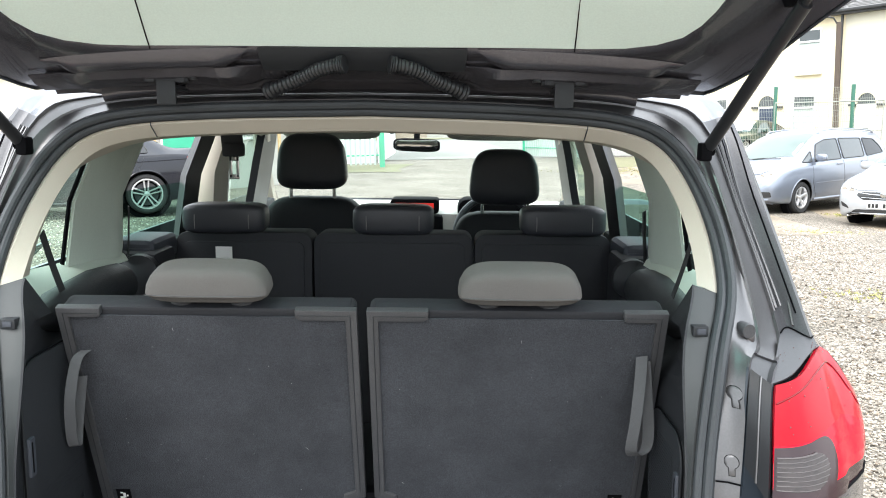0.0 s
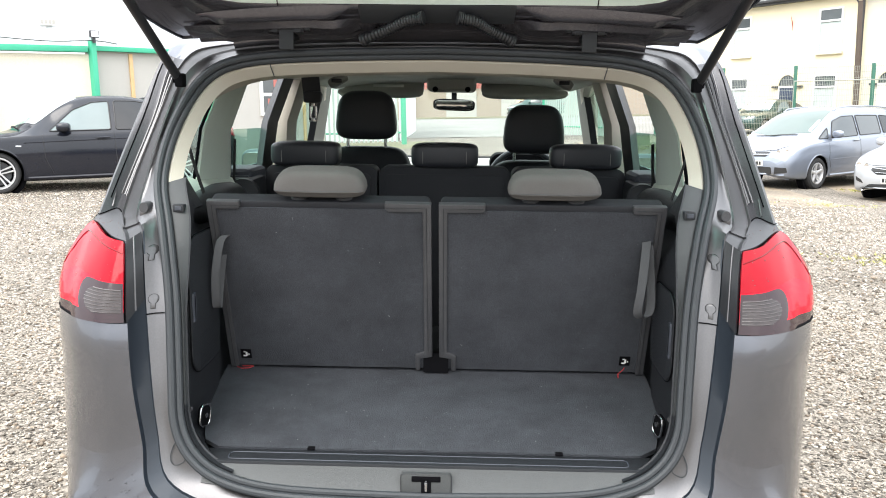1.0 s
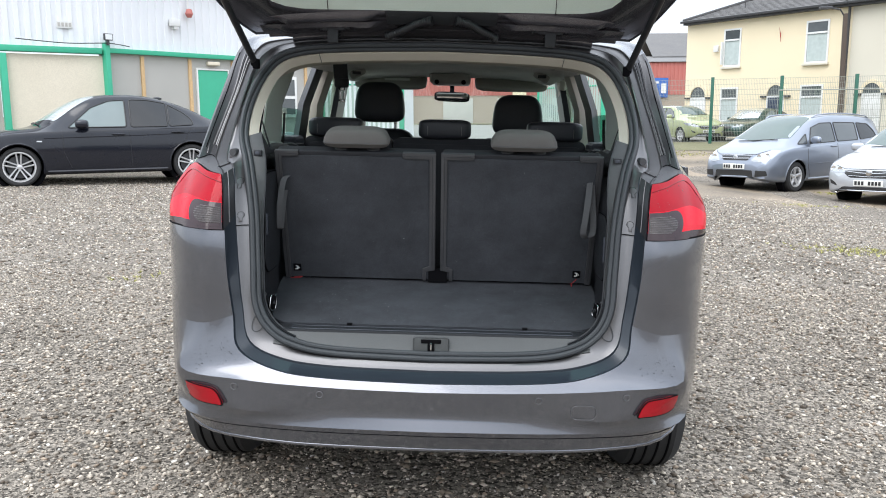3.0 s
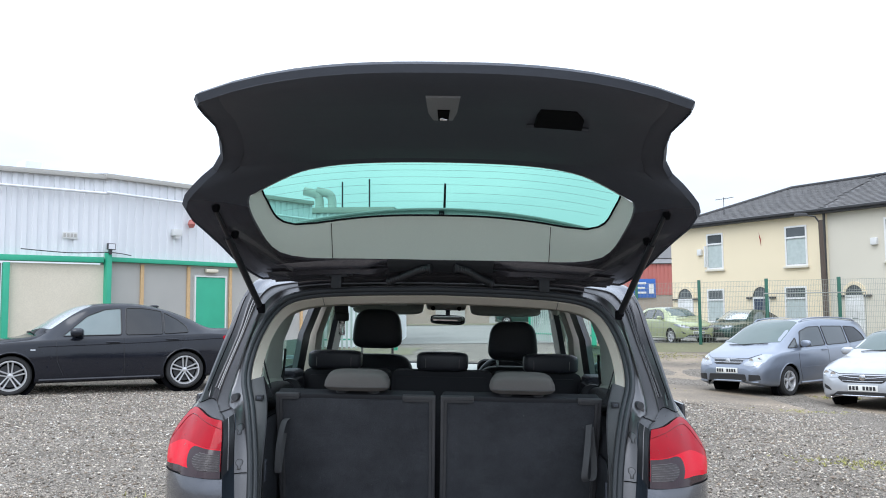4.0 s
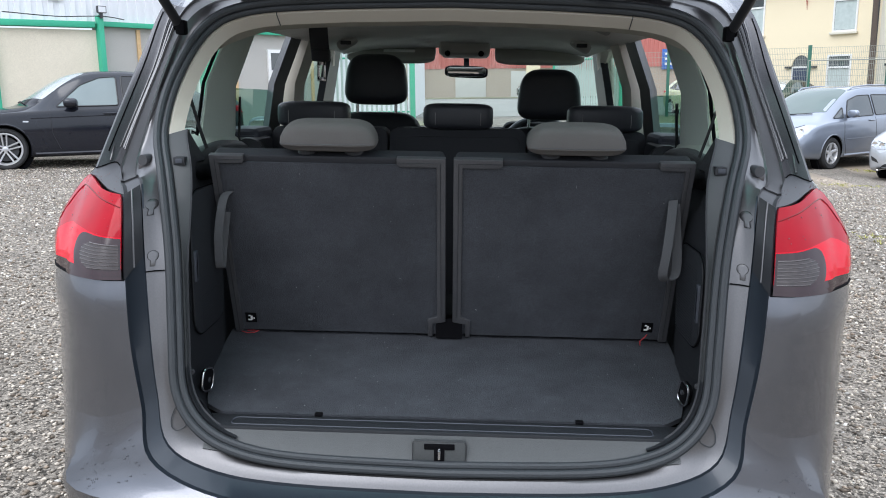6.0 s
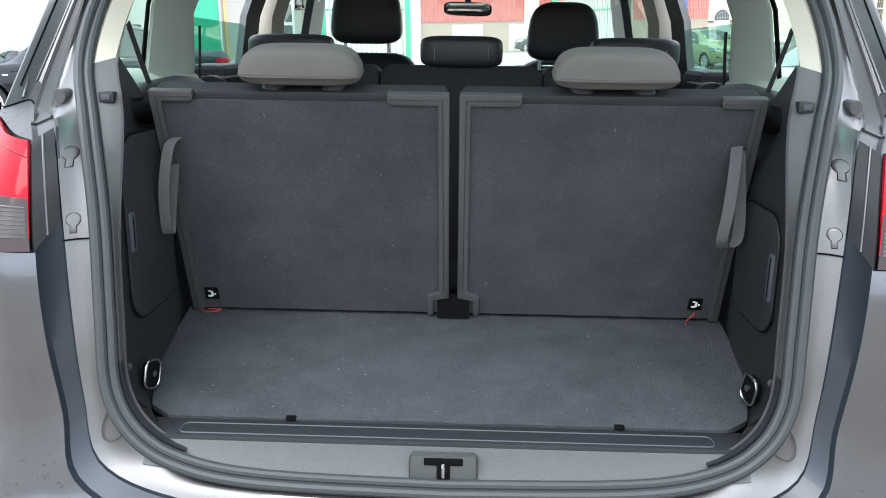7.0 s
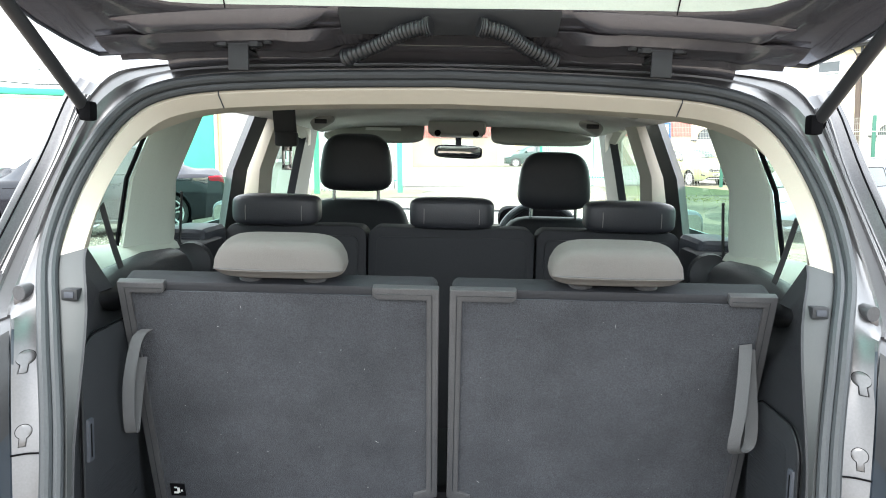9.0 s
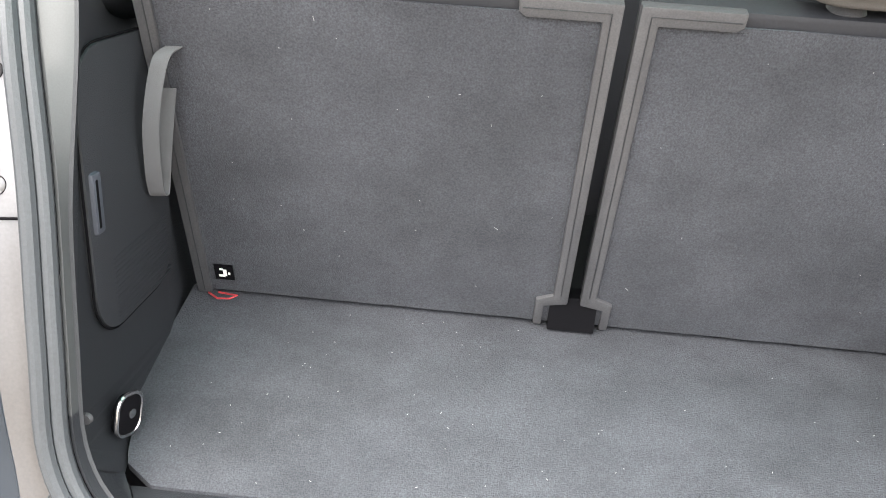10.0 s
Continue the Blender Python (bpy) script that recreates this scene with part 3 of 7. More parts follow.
# Bumper reflectors and parking sensors.
for s in (-1, 1):
    poly = [Vector(q) for q in ((.641, .465), (.652, .488), (.664, .502), (.680, .511), (.725, .514), (.775, .514), (.812, .513), (.802, .493), (.785, .474), (.755, .461), (.70, .460), (.66, .463))]
    poly = [(s * q.x, q.y) for q in spline(poly, 3, True)]
    n = len(poly)
    mid = (sum(q[0] for q in poly) / n, sum(q[1] for q in poly) / n)
    rows = [[Vector((x, corner_y(x, z) - d, z)) for x, z in ((mid[0] + (q[0] - mid[0]) * f, mid[1] + (q[1] - mid[1]) * f) for q in poly)] for f, d in ((.02, .006), (.35, .006), (.7, .006), (.95, .0055), (1.0, -.006))]
    rim = [Vector((q[0], corner_y(*q) - .002, q[1])) for q in poly]
    part("reflector_rim", tube(rim, .0022, 6, True), BLACK, car)
    part("bumper_reflector", loft(rows), REFLECTOR, car, "red bumper reflector")
    for x, z in ((.335, .515), (.605, .525)):
        ring = [(s * x + .0098 * math.cos(a), skin_y(x, z) - .0005, z + .0098 * math.sin(a)) for a in (k * math.tau / 24 for k in range(24))]
        part("parking_sensor", tube(ring, .0007, 5, True), PAINT_IN, car)

# A lip along the foot of the bumper, the towing-eye cover, drain covers.
line = skin[13][K9 + 9:]
part("bumper_joint", tube([Vector((-p.x, p.y + .0005, p.z)) for p in line[:-1]] + [p + Vector((0, .0005, 0)) for p in line[::-1]], .0016, 6), BLACK, car)
line = skin[16][K9 + 5:]
part("bumper_lip", tube([Vector((-p.x, p.y + .002, p.z)) for p in line[:-1]] + [p + Vector((0, .002, 0)) for p in line[::-1]], .006, 8), PAINT, car)
loop = rect_loop(.435, .512, .458, .502, .018)
part("towing_eye_cover", tube([(x, skin_y(x, z) - .0004, z) for x, z in loop], .0006, 5, True), PAINT_IN, car)
for s in (-1, 1):
    cover = [(.537, .690), (.553, .722), (.562, .722), (.570, .700), (.568, .682), (.556, .676)]
    cover = [(p.x, p.y) for p in spline([Vector(q) for q in cover], 4, True)]
    part("drain_cover", tube([(s * x, flange_y(x, z) - .001, z) for x, z in cover], .0011, 5, True), RUBBER, car)

# Wheels.
def wheel(parent, centre, radius, width, spokes=5, label="", rim_mat=None, depth=0.6, double=False):
    x, y, z = centre
    out = 1 if x >= 0 else -1
    w = width / 2
    r0 = radius * depth
    hub = new("wheel")
    hub.parent = parent
    hub.location = centre
    if label:
        tagged(hub, label)
    ring = [(r0, -w * .8), (r0 + .03, -w), (radius - .025, -w), (radius, -w * .7), (radius, w * .7), (radius - .025, w), (r0 + .03, w), (r0, w * .8)]
    part("tyre", turned(ring, 40, hollow=True), TYRE, hub)
    rim_mat = rim_mat or ALLOY
    bms = [turned([(r0 + .005, -w * .8), (r0 + .008, w * .92 * 1), (r0 - .012, w * .92), (r0 - .024, w * .6), (r0 - .028, -w * .8)], 40, hollow=True)]
    if out < 0:
        bms = [turned([(r, -h) for r, h in ((r0 + .005, -w * .8), (r0 + .008, w * .92), (r0 - .012, w * .92), (r0 - .024, w * .6), (r0 - .028, -w * .8))], 40, hollow=True)]
    bms.append(turned([(0.001, out * w * .3), (0.044, out * w * .3), (0.044, out * w * .60), (0.028, out * w * .68), (0.001, out * w * .68)], 20))
    for k in range(spokes):
        for da in ((-.17, .17) if double else (0,)):
            a = math.tau * k / spokes
            m = Matrix.Rotation(a, 4, "X")
            b0, b1 = (.010, .013) if double else (.03, .022)
            c0, c1 = (.022 if da > 0 else -.022 if da else 0), da * (r0 - .02)
            ends = []
            for rad, mid, bw, x0, x1 in ((.035, c0, b0, .30, .66), (r0 * .55, (c0 + c1) / 2, (b0 + b1) / 2, .46, .76), (r0 - .010, c1, b1, .60, .88)):
                ends.append([m @ Vector((out * w * xx, mid + d * bw * q, rad)) for d, xx, q in ((-1, x0, 1.2), (1, x0, 1.2), (1, x1 - .06, 1), (.6, x1, 1), (-.6, x1, 1), (-1, x1 - .06, 1))])
            bms.append(loft(ends, True, True))
    part("rim", join(*bms), rim_mat, hub)
    part("brake_disc", turned([(0.001, out * w * .02), (r0 * .78, out * w * .02), (r0 * .78, out * w * .10), (0.001, out * w * .10)], 28), FRAME, hub)
    part("wheel_back", turned([(0.001, -out * w * .5), (r0 * .98, -out * w * .5), (r0 * .98, -out * w * .46), (0.001, -out * w * .46)], 28), BLACK, hub)
    return hub


DUSTY_TYRE = mat("dusty_tyre_rubber", (0.085, 0.083, 0.08), 0.85, second=(.055, .054, .053), fine=0.2, bump=0.2)
for s in (-1, 1):
    for y in (.40, 3.30):
        hub = wheel(car, (s * .815, y, .33), .33, .225)
        tyre = hub.children[0]
        tyre.data.materials[0] = DUSTY_TYRE
        for x in (-.058, -.02, .02, .058):
            ring = [(x, .3296 * math.cos(math.tau * k / 60), .3296 * math.sin(math.tau * k / 60)) for k in range(60)]
            part("tread_groove", tube(ring, .0048, 6, True), BLACK, tyre)
part("underbody", box(-.6, .6, -.1, 4.1, .30, .45, .04), BLACK, car)

# Body ahead of the rear: sides, roof, pillars, bonnet.
for s in (-1, 1):
    rows = [[(s * .94, y, 1.19), (s * .955, y, 1.02), (s * .955, y, .7), (s * .93, y, .34)] for y in (.35, 1.0, 2.0, 2.9)]
    rows += [[(s * .90, 3.4, 1.08), (s * .93, 3.4, .95), (s * .93, 3.4, .7), (s * .90, 3.4, .34)], [(s * .72, 4.1, .86), (s * .76, 4.1, .8), (s * .76, 4.1, .6), (s * .72, 4.1, .34)]]
    part("side_panel", thick(loft(rows, closed=False), 0.01), PAINT, car)
part("bonnet", thick(loft([[(-.86, 2.95, 1.1), (-.4, 3.0, 1.17), (.4, 3.0, 1.17), (.86, 2.95, 1.1)], [(-.84, 3.4, 1.03), (-.4, 3.45, 1.08), (.4, 3.45, 1.08), (.84, 3.4, 1.03)],
                           [(-.72, 4.1, .84), (-.4, 4.15, .88), (.4, 4.15, .88), (.72, 4.1, .84)], [(-.70, 4.2, .4), (-.4, 4.26, .4), (.4, 4.26, .4), (.70, 4.2, .4)]], closed=False), 0.01), PAINT, car)
part("front_roof", thick(loft([[(-.68, 1.0, 1.61), (-.5, 1.05, 1.665), (0, 1.15, 1.684), (.5, 1.05, 1.665), (.68, 1.0, 1.61)], [(-.67, 1.7, 1.60), (-.5, 1.7, 1.65), (0, 1.75, 1.67), (.5, 1.7, 1.65), (.67, 1.7, 1.60)],
                               [(-.64, 2.05, 1.57), (-.5, 2.15, 1.60), (0, 2.25, 1.61), (.5, 2.15, 1.60), (.64, 2.05, 1.57)]], closed=False), 0.012), PAINT, car)
part("windscreen", loft([[(-.64, 2.06, 1.57), (-.3, 2.2, 1.60), (0, 2.25, 1.605), (.3, 2.2, 1.60), (.64, 2.06, 1.57)], [(-.80, 2.85, 1.15), (-.4, 3.0, 1.16), (0, 3.04, 1.16), (.4, 3.0, 1.16), (.80, 2.85, 1.15)]], closed=False), SCREEN, car).visible_shadow = False

# Headliner, with a shallow sag towards the rear.
rows = []
for y, zc, w in ((.262, 1.574, .60), (.5, 1.605, .62), (1.0, 1.615, .63), (1.7, 1.612, .62), (2.1, 1.592, .58)):
    rows.append([(w * k / 6, y, zc - .035 * abs(k / 6) ** 4) for k in range(-6, 7)])
part("headliner", thick(loft(rows, closed=False), 0.012), HEADLINER, car, "pale grey cloth headliner")

# Beige upper trim round the opening.
def inset(top, low):
    return lambda p: low + (top - low) * ease((p.z - 1.45) / .12)


b0, b1, b2, b3 = around(SEAL, 0.024, 0.014), around(SEAL, 0.030, 0.012), around(SEAL, inset(.054, .053), 0.04), around(SEAL, inset(.058, .022), 0.12)
cut = int(5.25 * PER)
for name, lo, hi, s in (("upper_trim", 0, int(1.75 * PER), 0), ("pillar_trim", int(1.75 * PER), cut, 1), ("pillar_trim", int(1.75 * PER), cut, -1)):
    if s == 0:
        lines = [[Vector((-p.x, p.y, p.z)) for p in l[hi:0:-1]] + l[0:hi + 1] for l in (b0, b1, b2, b3)]
        part(name, thick(loft(lines, closed=False), 0.004), BEIGE, car, "beige plastic trim over the opening")
    else:
        part(name, thick(sheet([b0, b1, b2, b3], lo, hi, s), 0.004), BEIGE, car, "beige plastic pillar trim")

for s in (-1, 1):
    part("trim_joint", tube([Vector((p.x * s, p.y - .001, p.z - .0005)) for p in (l[int(1.75 * PER)] for l in (b0, b1, b2))], .0012, 5), TRIM, car)
for s in (-1, 1):
    # Wide trim on the third pillar, the quarter glass between, and the door windows.
    bm = loft(fair([[(s * .680, .29, 1.245), (s * .676, .29, 1.27), (s * .654, .29, 1.40), (s * .590, .29, 1.54), (s * .52, .29, 1.585)],
                    [(s * .672, .41, 1.24), (s * .668, .41, 1.265), (s * .652, .42, 1.40), (s * .59, .45, 1.54), (s * .50, .48, 1.60)],
                    [(s * .665, .54, 1.235), (s * .66, .54, 1.26), (s * .658, .55, 1.39), (s * .61, .60, 1.545), (s * .50, .66, 1.61)],
                    [(s * .735, .68, 1.23), (s * .73, .68, 1.26), (s * .72, .69, 1.39), (s * .66, .77, 1.555), (s * .60, .84, 1.615)]]), closed=False)
    part("centre_pillar_trim", thick(bm, 0.006), PILLAR_GREY, car, "pale beige trim on the pillar beside the third row")
    sill = fair([[(s * .615, .02, 1.238), (s * .640, .02, 1.252), (s * .700, .02, 1.275)],
                 [(s * .632, .16, 1.238), (s * .655, .16, 1.250), (s * .700, .16, 1.270)],
                 [(s * .640, .36, 1.236), (s * .655, .36, 1.248), (s * .685, .36, 1.262)],
                 [(s * .648, .56, 1.226), (s * .655, .56, 1.240), (s * .675, .56, 1.254)]])
    part("sill_trim", thick(loft(sill, closed=False), .004), PILLAR_GREY, car, "pale trim below the quarter window")
    part("quarter_window", loft([[(s * .735, -.02, 1.24), (s * .735, .50, 1.24)], [(s * .708, .06, 1.40), (s * .708, .50, 1.40)], [(s * .64, .16, 1.56), (s * .64, .50, 1.56)]], closed=False), SIDEGLASS, car).visible_shadow = False
    part("quarter_window_seal", tube([(s * .686, .288, 1.25), (s * .660, .288, 1.40), (s * .597, .288, 1.54)], .005, 6), BLACK, car)
    part("rear_door_window", loft([[(s * .735, .70, 1.22), (s * .745, 1.35, 1.20)], [(s * .719, .72, 1.385), (s * .729, 1.36, 1.375)]], closed=False), DOORGLASS, car, "dark green-tinted window, half lowered").visible_shadow = False
    part("front_door_window", loft([[(s * .75, 1.5, 1.18), (s * .76, 2.6, 1.14)], [(s * .72, 1.5, 1.40), (s * .73, 2.35, 1.36)], [(s * .66, 1.5, 1.59), (s * .655, 2.1, 1.55)]], closed=False), SIDEGLASS, car).visible_shadow = False
    # Black door frame and beige middle pillar.
    part("door_frame", loft([[(s * (x + dx), y + dy, z) for dx, dy in ((0, 0), (-.035, -.05), (-.05, .06), (0, .11))] for x, y, z in ((.75, 1.18, 1.18), (.72, 1.20, 1.40), (.655, 1.26, 1.60))], cap=True), DOOR_BLACK, car, "black rear door frame")
    part("middle_pillar_trim", loft([[(s * (x + dx), y + dy, z) for dx, dy in ((0, 0), (-.06, .0), (-.07, .14), (0, .20))] for x, y, z in ((.745, 1.36, 1.0), (.72, 1.38, 1.40), (.655, 1.42, 1.61))], cap=True), BEIGE, car)
    part("middle_pillar_cover", loft([[(s * (x + dx), y + dy, z) for dx, dy in ((0, 0), (-.03, .0), (-.03, .08), (0, .08))] for x, y, z in ((.75, 1.60, 1.1), (.72, 1.62, 1.40), (.655, 1.64, 1.60))], cap=True), DOOR_BLACK, car)
    part("quarterlight_frame", loft([[(s * (x + dx), y + dy, z) for dx, dy in ((0, 0), (-.03, .015), (-.03, w), (0, w + .02))] for x, y, z, w in ((.745, 2.04, 1.12, .30), (.715, 2.05, 1.28, .30), (.69, 2.06, 1.42, .29), (.66, 2.08, 1.575, .24))], cap=True), DOOR_BLACK, car, "black front door frame")
    part("front_pillar_trim", tube([(s * .79, 2.84, 1.13), (s * .745, 2.5, 1.34), (s * .66, 2.1, 1.55), (s * .63, 1.8, 1.595)], .038, 8), BEIGE, car)
    part("roof_rail_trim", tube([(s * .50, .60, 1.615), (s * .625, .80, 1.60), (s * .65, 1.4, 1.605), (s * .64, 1.8, 1.60)], .03, 8), HEADLINER, car)
    for y in (.9, 2.0):
        part("door_card", box(min(s * .70, s * .76), max(s * .70, s * .76), y - .35, y + .55, .5, 1.21, .02), BACKS, car)
    part("window_ledge", box(min(s * .60, s * .745), max(s * .60, s * .745), .62, .78, 1.0, 1.235, .02), BACKS, car)
    part("door_grab", join(box(min(s * .62, s * .74), max(s * .62, s * .74), .66, .86, 1.19, 1.262, .025, 3), box(min(s * .63, s * .69), max(s * .63, s * .69), .655, .70, 1.225, 1.24, .004)), TRIM, car)

# Side trims of the boot: a rear-facing strip that turns forward along the wall.
def wall_x(z):
    return .565 + .004 * (z - .7)


for s in (-1, 1):
    lo, hi = cut, 11 * PER
    a0, a1, a2 = around(SEAL, 0.024, 0.014), around(SEAL, 0.029, 0.012), around(SEAL, lambda p: .029 + .033 * ease((p.z - .98) / .26), 0.026)
    lines = [l[lo:hi + 1] for l in (a0, a1, a2)]
    for y in (-.08, .05, .3, .56):
        lines.append([Vector((min(p.x + .03, wall_x(p.z)) if y < 0 else wall_x(p.z) + .05 * (y > .2) + (.045 * ease((p.z - 1.08) / .10) if y == .05 else 0), p.y + .035 if y < 0 else y, min(max(p.z, .70), 1.205 if y == .05 else 1.195 if y == .3 else 1.13 if y > .5 else 1.228))) for p in a2[lo:hi + 1]])
    mid = int(8.7 * PER) - lo
    for name, i0, i1, m in (("side_trim_edge", 0, mid, STRIP), ("side_trim_edge", mid, hi - lo, SIDE)):
        bm = thick(loft([l[i0:i1 + 1] for l in lines[:3]], closed=False), 0.004)
        part(name, bm if s > 0 else mirror(bm), m, car, "grey moulded edge beside the seal" if m == STRIP else "", 50)
    foot_at = 47 - lo
    wall_lines = [l[:foot_at + 1] + [Vector((.528, -.185, .684)) if n == 0 else Vector((.538, -.15, .684)) if n == 1 else Vector((l[foot_at].x, l[foot_at].y, .684))] for n, l in enumerate(lines[2:])]
    floor_corner = spline([(.528, -.185, .686), (.520, -.196, .687), (.510, -.206, .686)], 3)
    seal_side = [a2[47 + k] for k in range(7)]
    between = [(p + q) / 2 + Vector((.004, .004, -.006)) for p, q in zip(seal_side, floor_corner)]
    bm = thick(loft(fair([seal_side, between, floor_corner], 3), closed=False), .004)
    part("corner_trim", bm if s > 0 else mirror(bm), SIDE, car, "black moulded corner beside the sill plate", 50)
    part("corner_joint", tube([Vector((p.x * s, p.y - .001, p.z + .003)) for p in (seal_side[-1], between[-1], floor_corner[-1])], .0011, 5), BLACK, car)
    bm = thick(loft(wall_lines, closed=False), 0.004)
    wall = part("side_trim", bm if s > 0 else mirror(bm), SIDE, car, "black moulded boot side trim", 50)
    # Armrest-like shoulder along the wall under the windows.
    part("shoulder_trim", tube([(s * .598, -.02, 1.212), (s * .608, .08, 1.205), (s * .62, .30, 1.20), (s * .622, .42, 1.192), (s * .623, .44, 1.190), (s * .624, .45, 1.19)], [.014, .040, .05, .050, .04, .012], 16), SIDE, car)
    part("shoulder_cap", turned([(.001, -.012), (.03, -.01), (.05, .0), (.052, .02)], 18, "y", (s * .625, .565, 1.188)), SIDE, car)

HOOK = Vector((.584, -.120, 1.231))
# Storage covers, hooks, screws and lashing rings on the side trims.
for s in (-1, 1):
    z1 = 1.165 if s < 0 else 1.048
    loop = rect_loop(-.150, .06, .835, z1, .055, 8)
    x = s * (wall_x(.95) - .005)
    bm = prism([(y, z) for y, z in loop], x - .007, x + .007, "x", 0.003)
    cover_lid = part("storage_cover", bm, SIDE, car, "storage cover in the boot side, ribbed at its foot")
    part("cover_outline", tube([(x - s * .0035, y, z) for y, z in rect_loop(-.152, .062, .833, z1 + .002, .057, 8)], .0014, 6, True), BLACK, cover_lid)
    part("cover_handle", join(box(x - .012, x + .012, -.143, -.124, .965 if s < 0 else .90, 1.035 if s < 0 else .985, .004)), TRIM, cover_lid)
    part("handle_slot", box(x - .0126, x + .0126, -.139, -.133, .972 if s < 0 else .907, 1.028 if s < 0 else .978, .002), BLACK, cover_lid)
    for k in range(14 if s < 0 else 28):
        part("rib", box(x - .0076, x + .0076, -.105, .05, .84 + .0062 * k, .8424 + .0062 * k), SIDE, cover_lid)
    eye = rect_loop(-.021, .021, -.026, .026, .016, 6)
    swing = Matrix.Translation((s * .5385, -.143, .739)) @ Matrix.Rotation(s * radians(14), 4, "Z") @ Matrix.Rotation(s * .25, 4, "X")
    bm = tube([(-s * .0045, y, z) for y, z in eye], .0027, 8, True)
    bmesh.ops.transform(bm, matrix=swing, verts=bm.verts)
    part("lashing_ring", bm, CHROME, car, "steel lashing ring")
    bm = prism([(y * .97, z * .97) for y, z in eye], -.003, .006, "x", .001)
    bmesh.ops.transform(bm, matrix=swing, verts=bm.verts)
    recess = part("ring_recess", bm, BLACK, car)
    bm = turned([(.001, -s * .007), (.006, -s * .007), (.007, .0)], 14, "x", (0, .004, .0))
    bmesh.ops.transform(bm, matrix=swing, verts=bm.verts)
    part("ring_stud", bm, CHROME, recess)
    hook = part("bag_hook", box(min(s * HOOK.x - .013, s * HOOK.x + .013), max(s * HOOK.x - .013, s * HOOK.x + .013), HOOK.y - .004, HOOK.y + .02, HOOK.z - .009, HOOK.z + .009, .003), SIDE, car, "recessed bag hook")
    part("hook_tongue", box(s * HOOK.x - .007, s * HOOK.x + .008, HOOK.y - .0065, HOOK.y - .003, HOOK.z - .0045, HOOK.z + .005, .001), TRIM, hook)
    part("screw", turned([(.001, -s * .004), (.006, -s * .004), (.007, s * .001)], 14, "x", (s * .565, -.149, 1.131)), FRAME, car)
    part("screw", turned([(.001, -.004), (.006, -.004), (.007, .001)], 14, "y", (s * .542, -.222, .785)), FRAME, car)

# Boot floor, sill plate and latch.
bm = bmesh.new()
nx, ny = 60, 26
grid = [[None] * (nx + 1) for _ in range(ny + 1)]
for j in range(ny + 1):
    y = -.205 + .365 * j / ny
    half = .485 + .042 * min(1, (y + .205) / .03) + .039 * max(0, min(1, (y + .175) / .14))
    for i in range(nx + 1):
        x = half * (2 * i / nx - 1)
        grid[j][i] = bm.verts.new((x, y, .689 + .21 * (y + .205) + .0022 * noise.noise(Vector((x * 9, y * 9, 0)))))
for j in range(ny):
    for i in range(nx):
        bm.faces.new((grid[j][i], grid[j][i + 1], grid[j + 1][i + 1], grid[j + 1][i]))
part("boot_floor", thick(bm, 0.012), CARPET, car, "charcoal carpet boot floor with lint on it")
part("floor_base", box(-.62, .62, -.2, .3, .55, .66, .01), BLACK, car)
sill = [(-.51, -.20), (.51, -.20), (.538, -.215), (.48, -.268), (-.48, -.268), (-.538, -.215)]
part("sill_plate", prism(sill, .655, .684, "z", 0.005), SIDE, car, "black plastic sill plate")
loop = [(x, y) for x, y in rect_loop(-.45, .45, -.258, -.222, .012)]
part("sill_bead", tube([(x, y, .6845) for x, y in loop], .0016, 6, True), TRIM, car)
sl = [[Vector((x, -.266 - .028 * t, .681 - (.07 + .0) * t + .012 * (t > .99) + .02 * (abs(x) / .5) ** 4 * t)) for x in (k * .05 for k in range(-10, 11))] for t in (0, .15, .5, 1.0)]
part("sill_trim", thick(loft(sl, closed=False), 0.004), SILL, car, "grey textured sill trim")
latch = part("boot_latch", prism(rect_loop(-.055, .055, .618, .672, .006), -.291, -.276, "y", 0.002), SILL, car, "latch plate with a steel striker")
part("latch_slot", join(box(-.032, .032, -.2935, -.289, .655, .668, .002), box(-.011, .011, -.2935, -.289, .626, .66, .002)), BLACK, latch)
part("striker", tube([(0, -.291, .634), (0, -.2965, .637), (0, -.2965, .653), (0, -.291, .657)], .0032, 8), CHROME, latch)
part("plate_outline", tube([(x, -.2915, z) for x, z in rect_loop(-.056, .056, .617, .673, .006)], .0007, 5, True), DOOR_BLACK, latch)
for x in (-.27, .30):
    part("floor_notch", box(x - .009, x + .009, -.2085, -.196, .684, .6915, .003), BLACK, car)


# Third-row seats: carpeted backs with plastic edging.
def lean(z):
    return .128 - .344 * (z - .807)


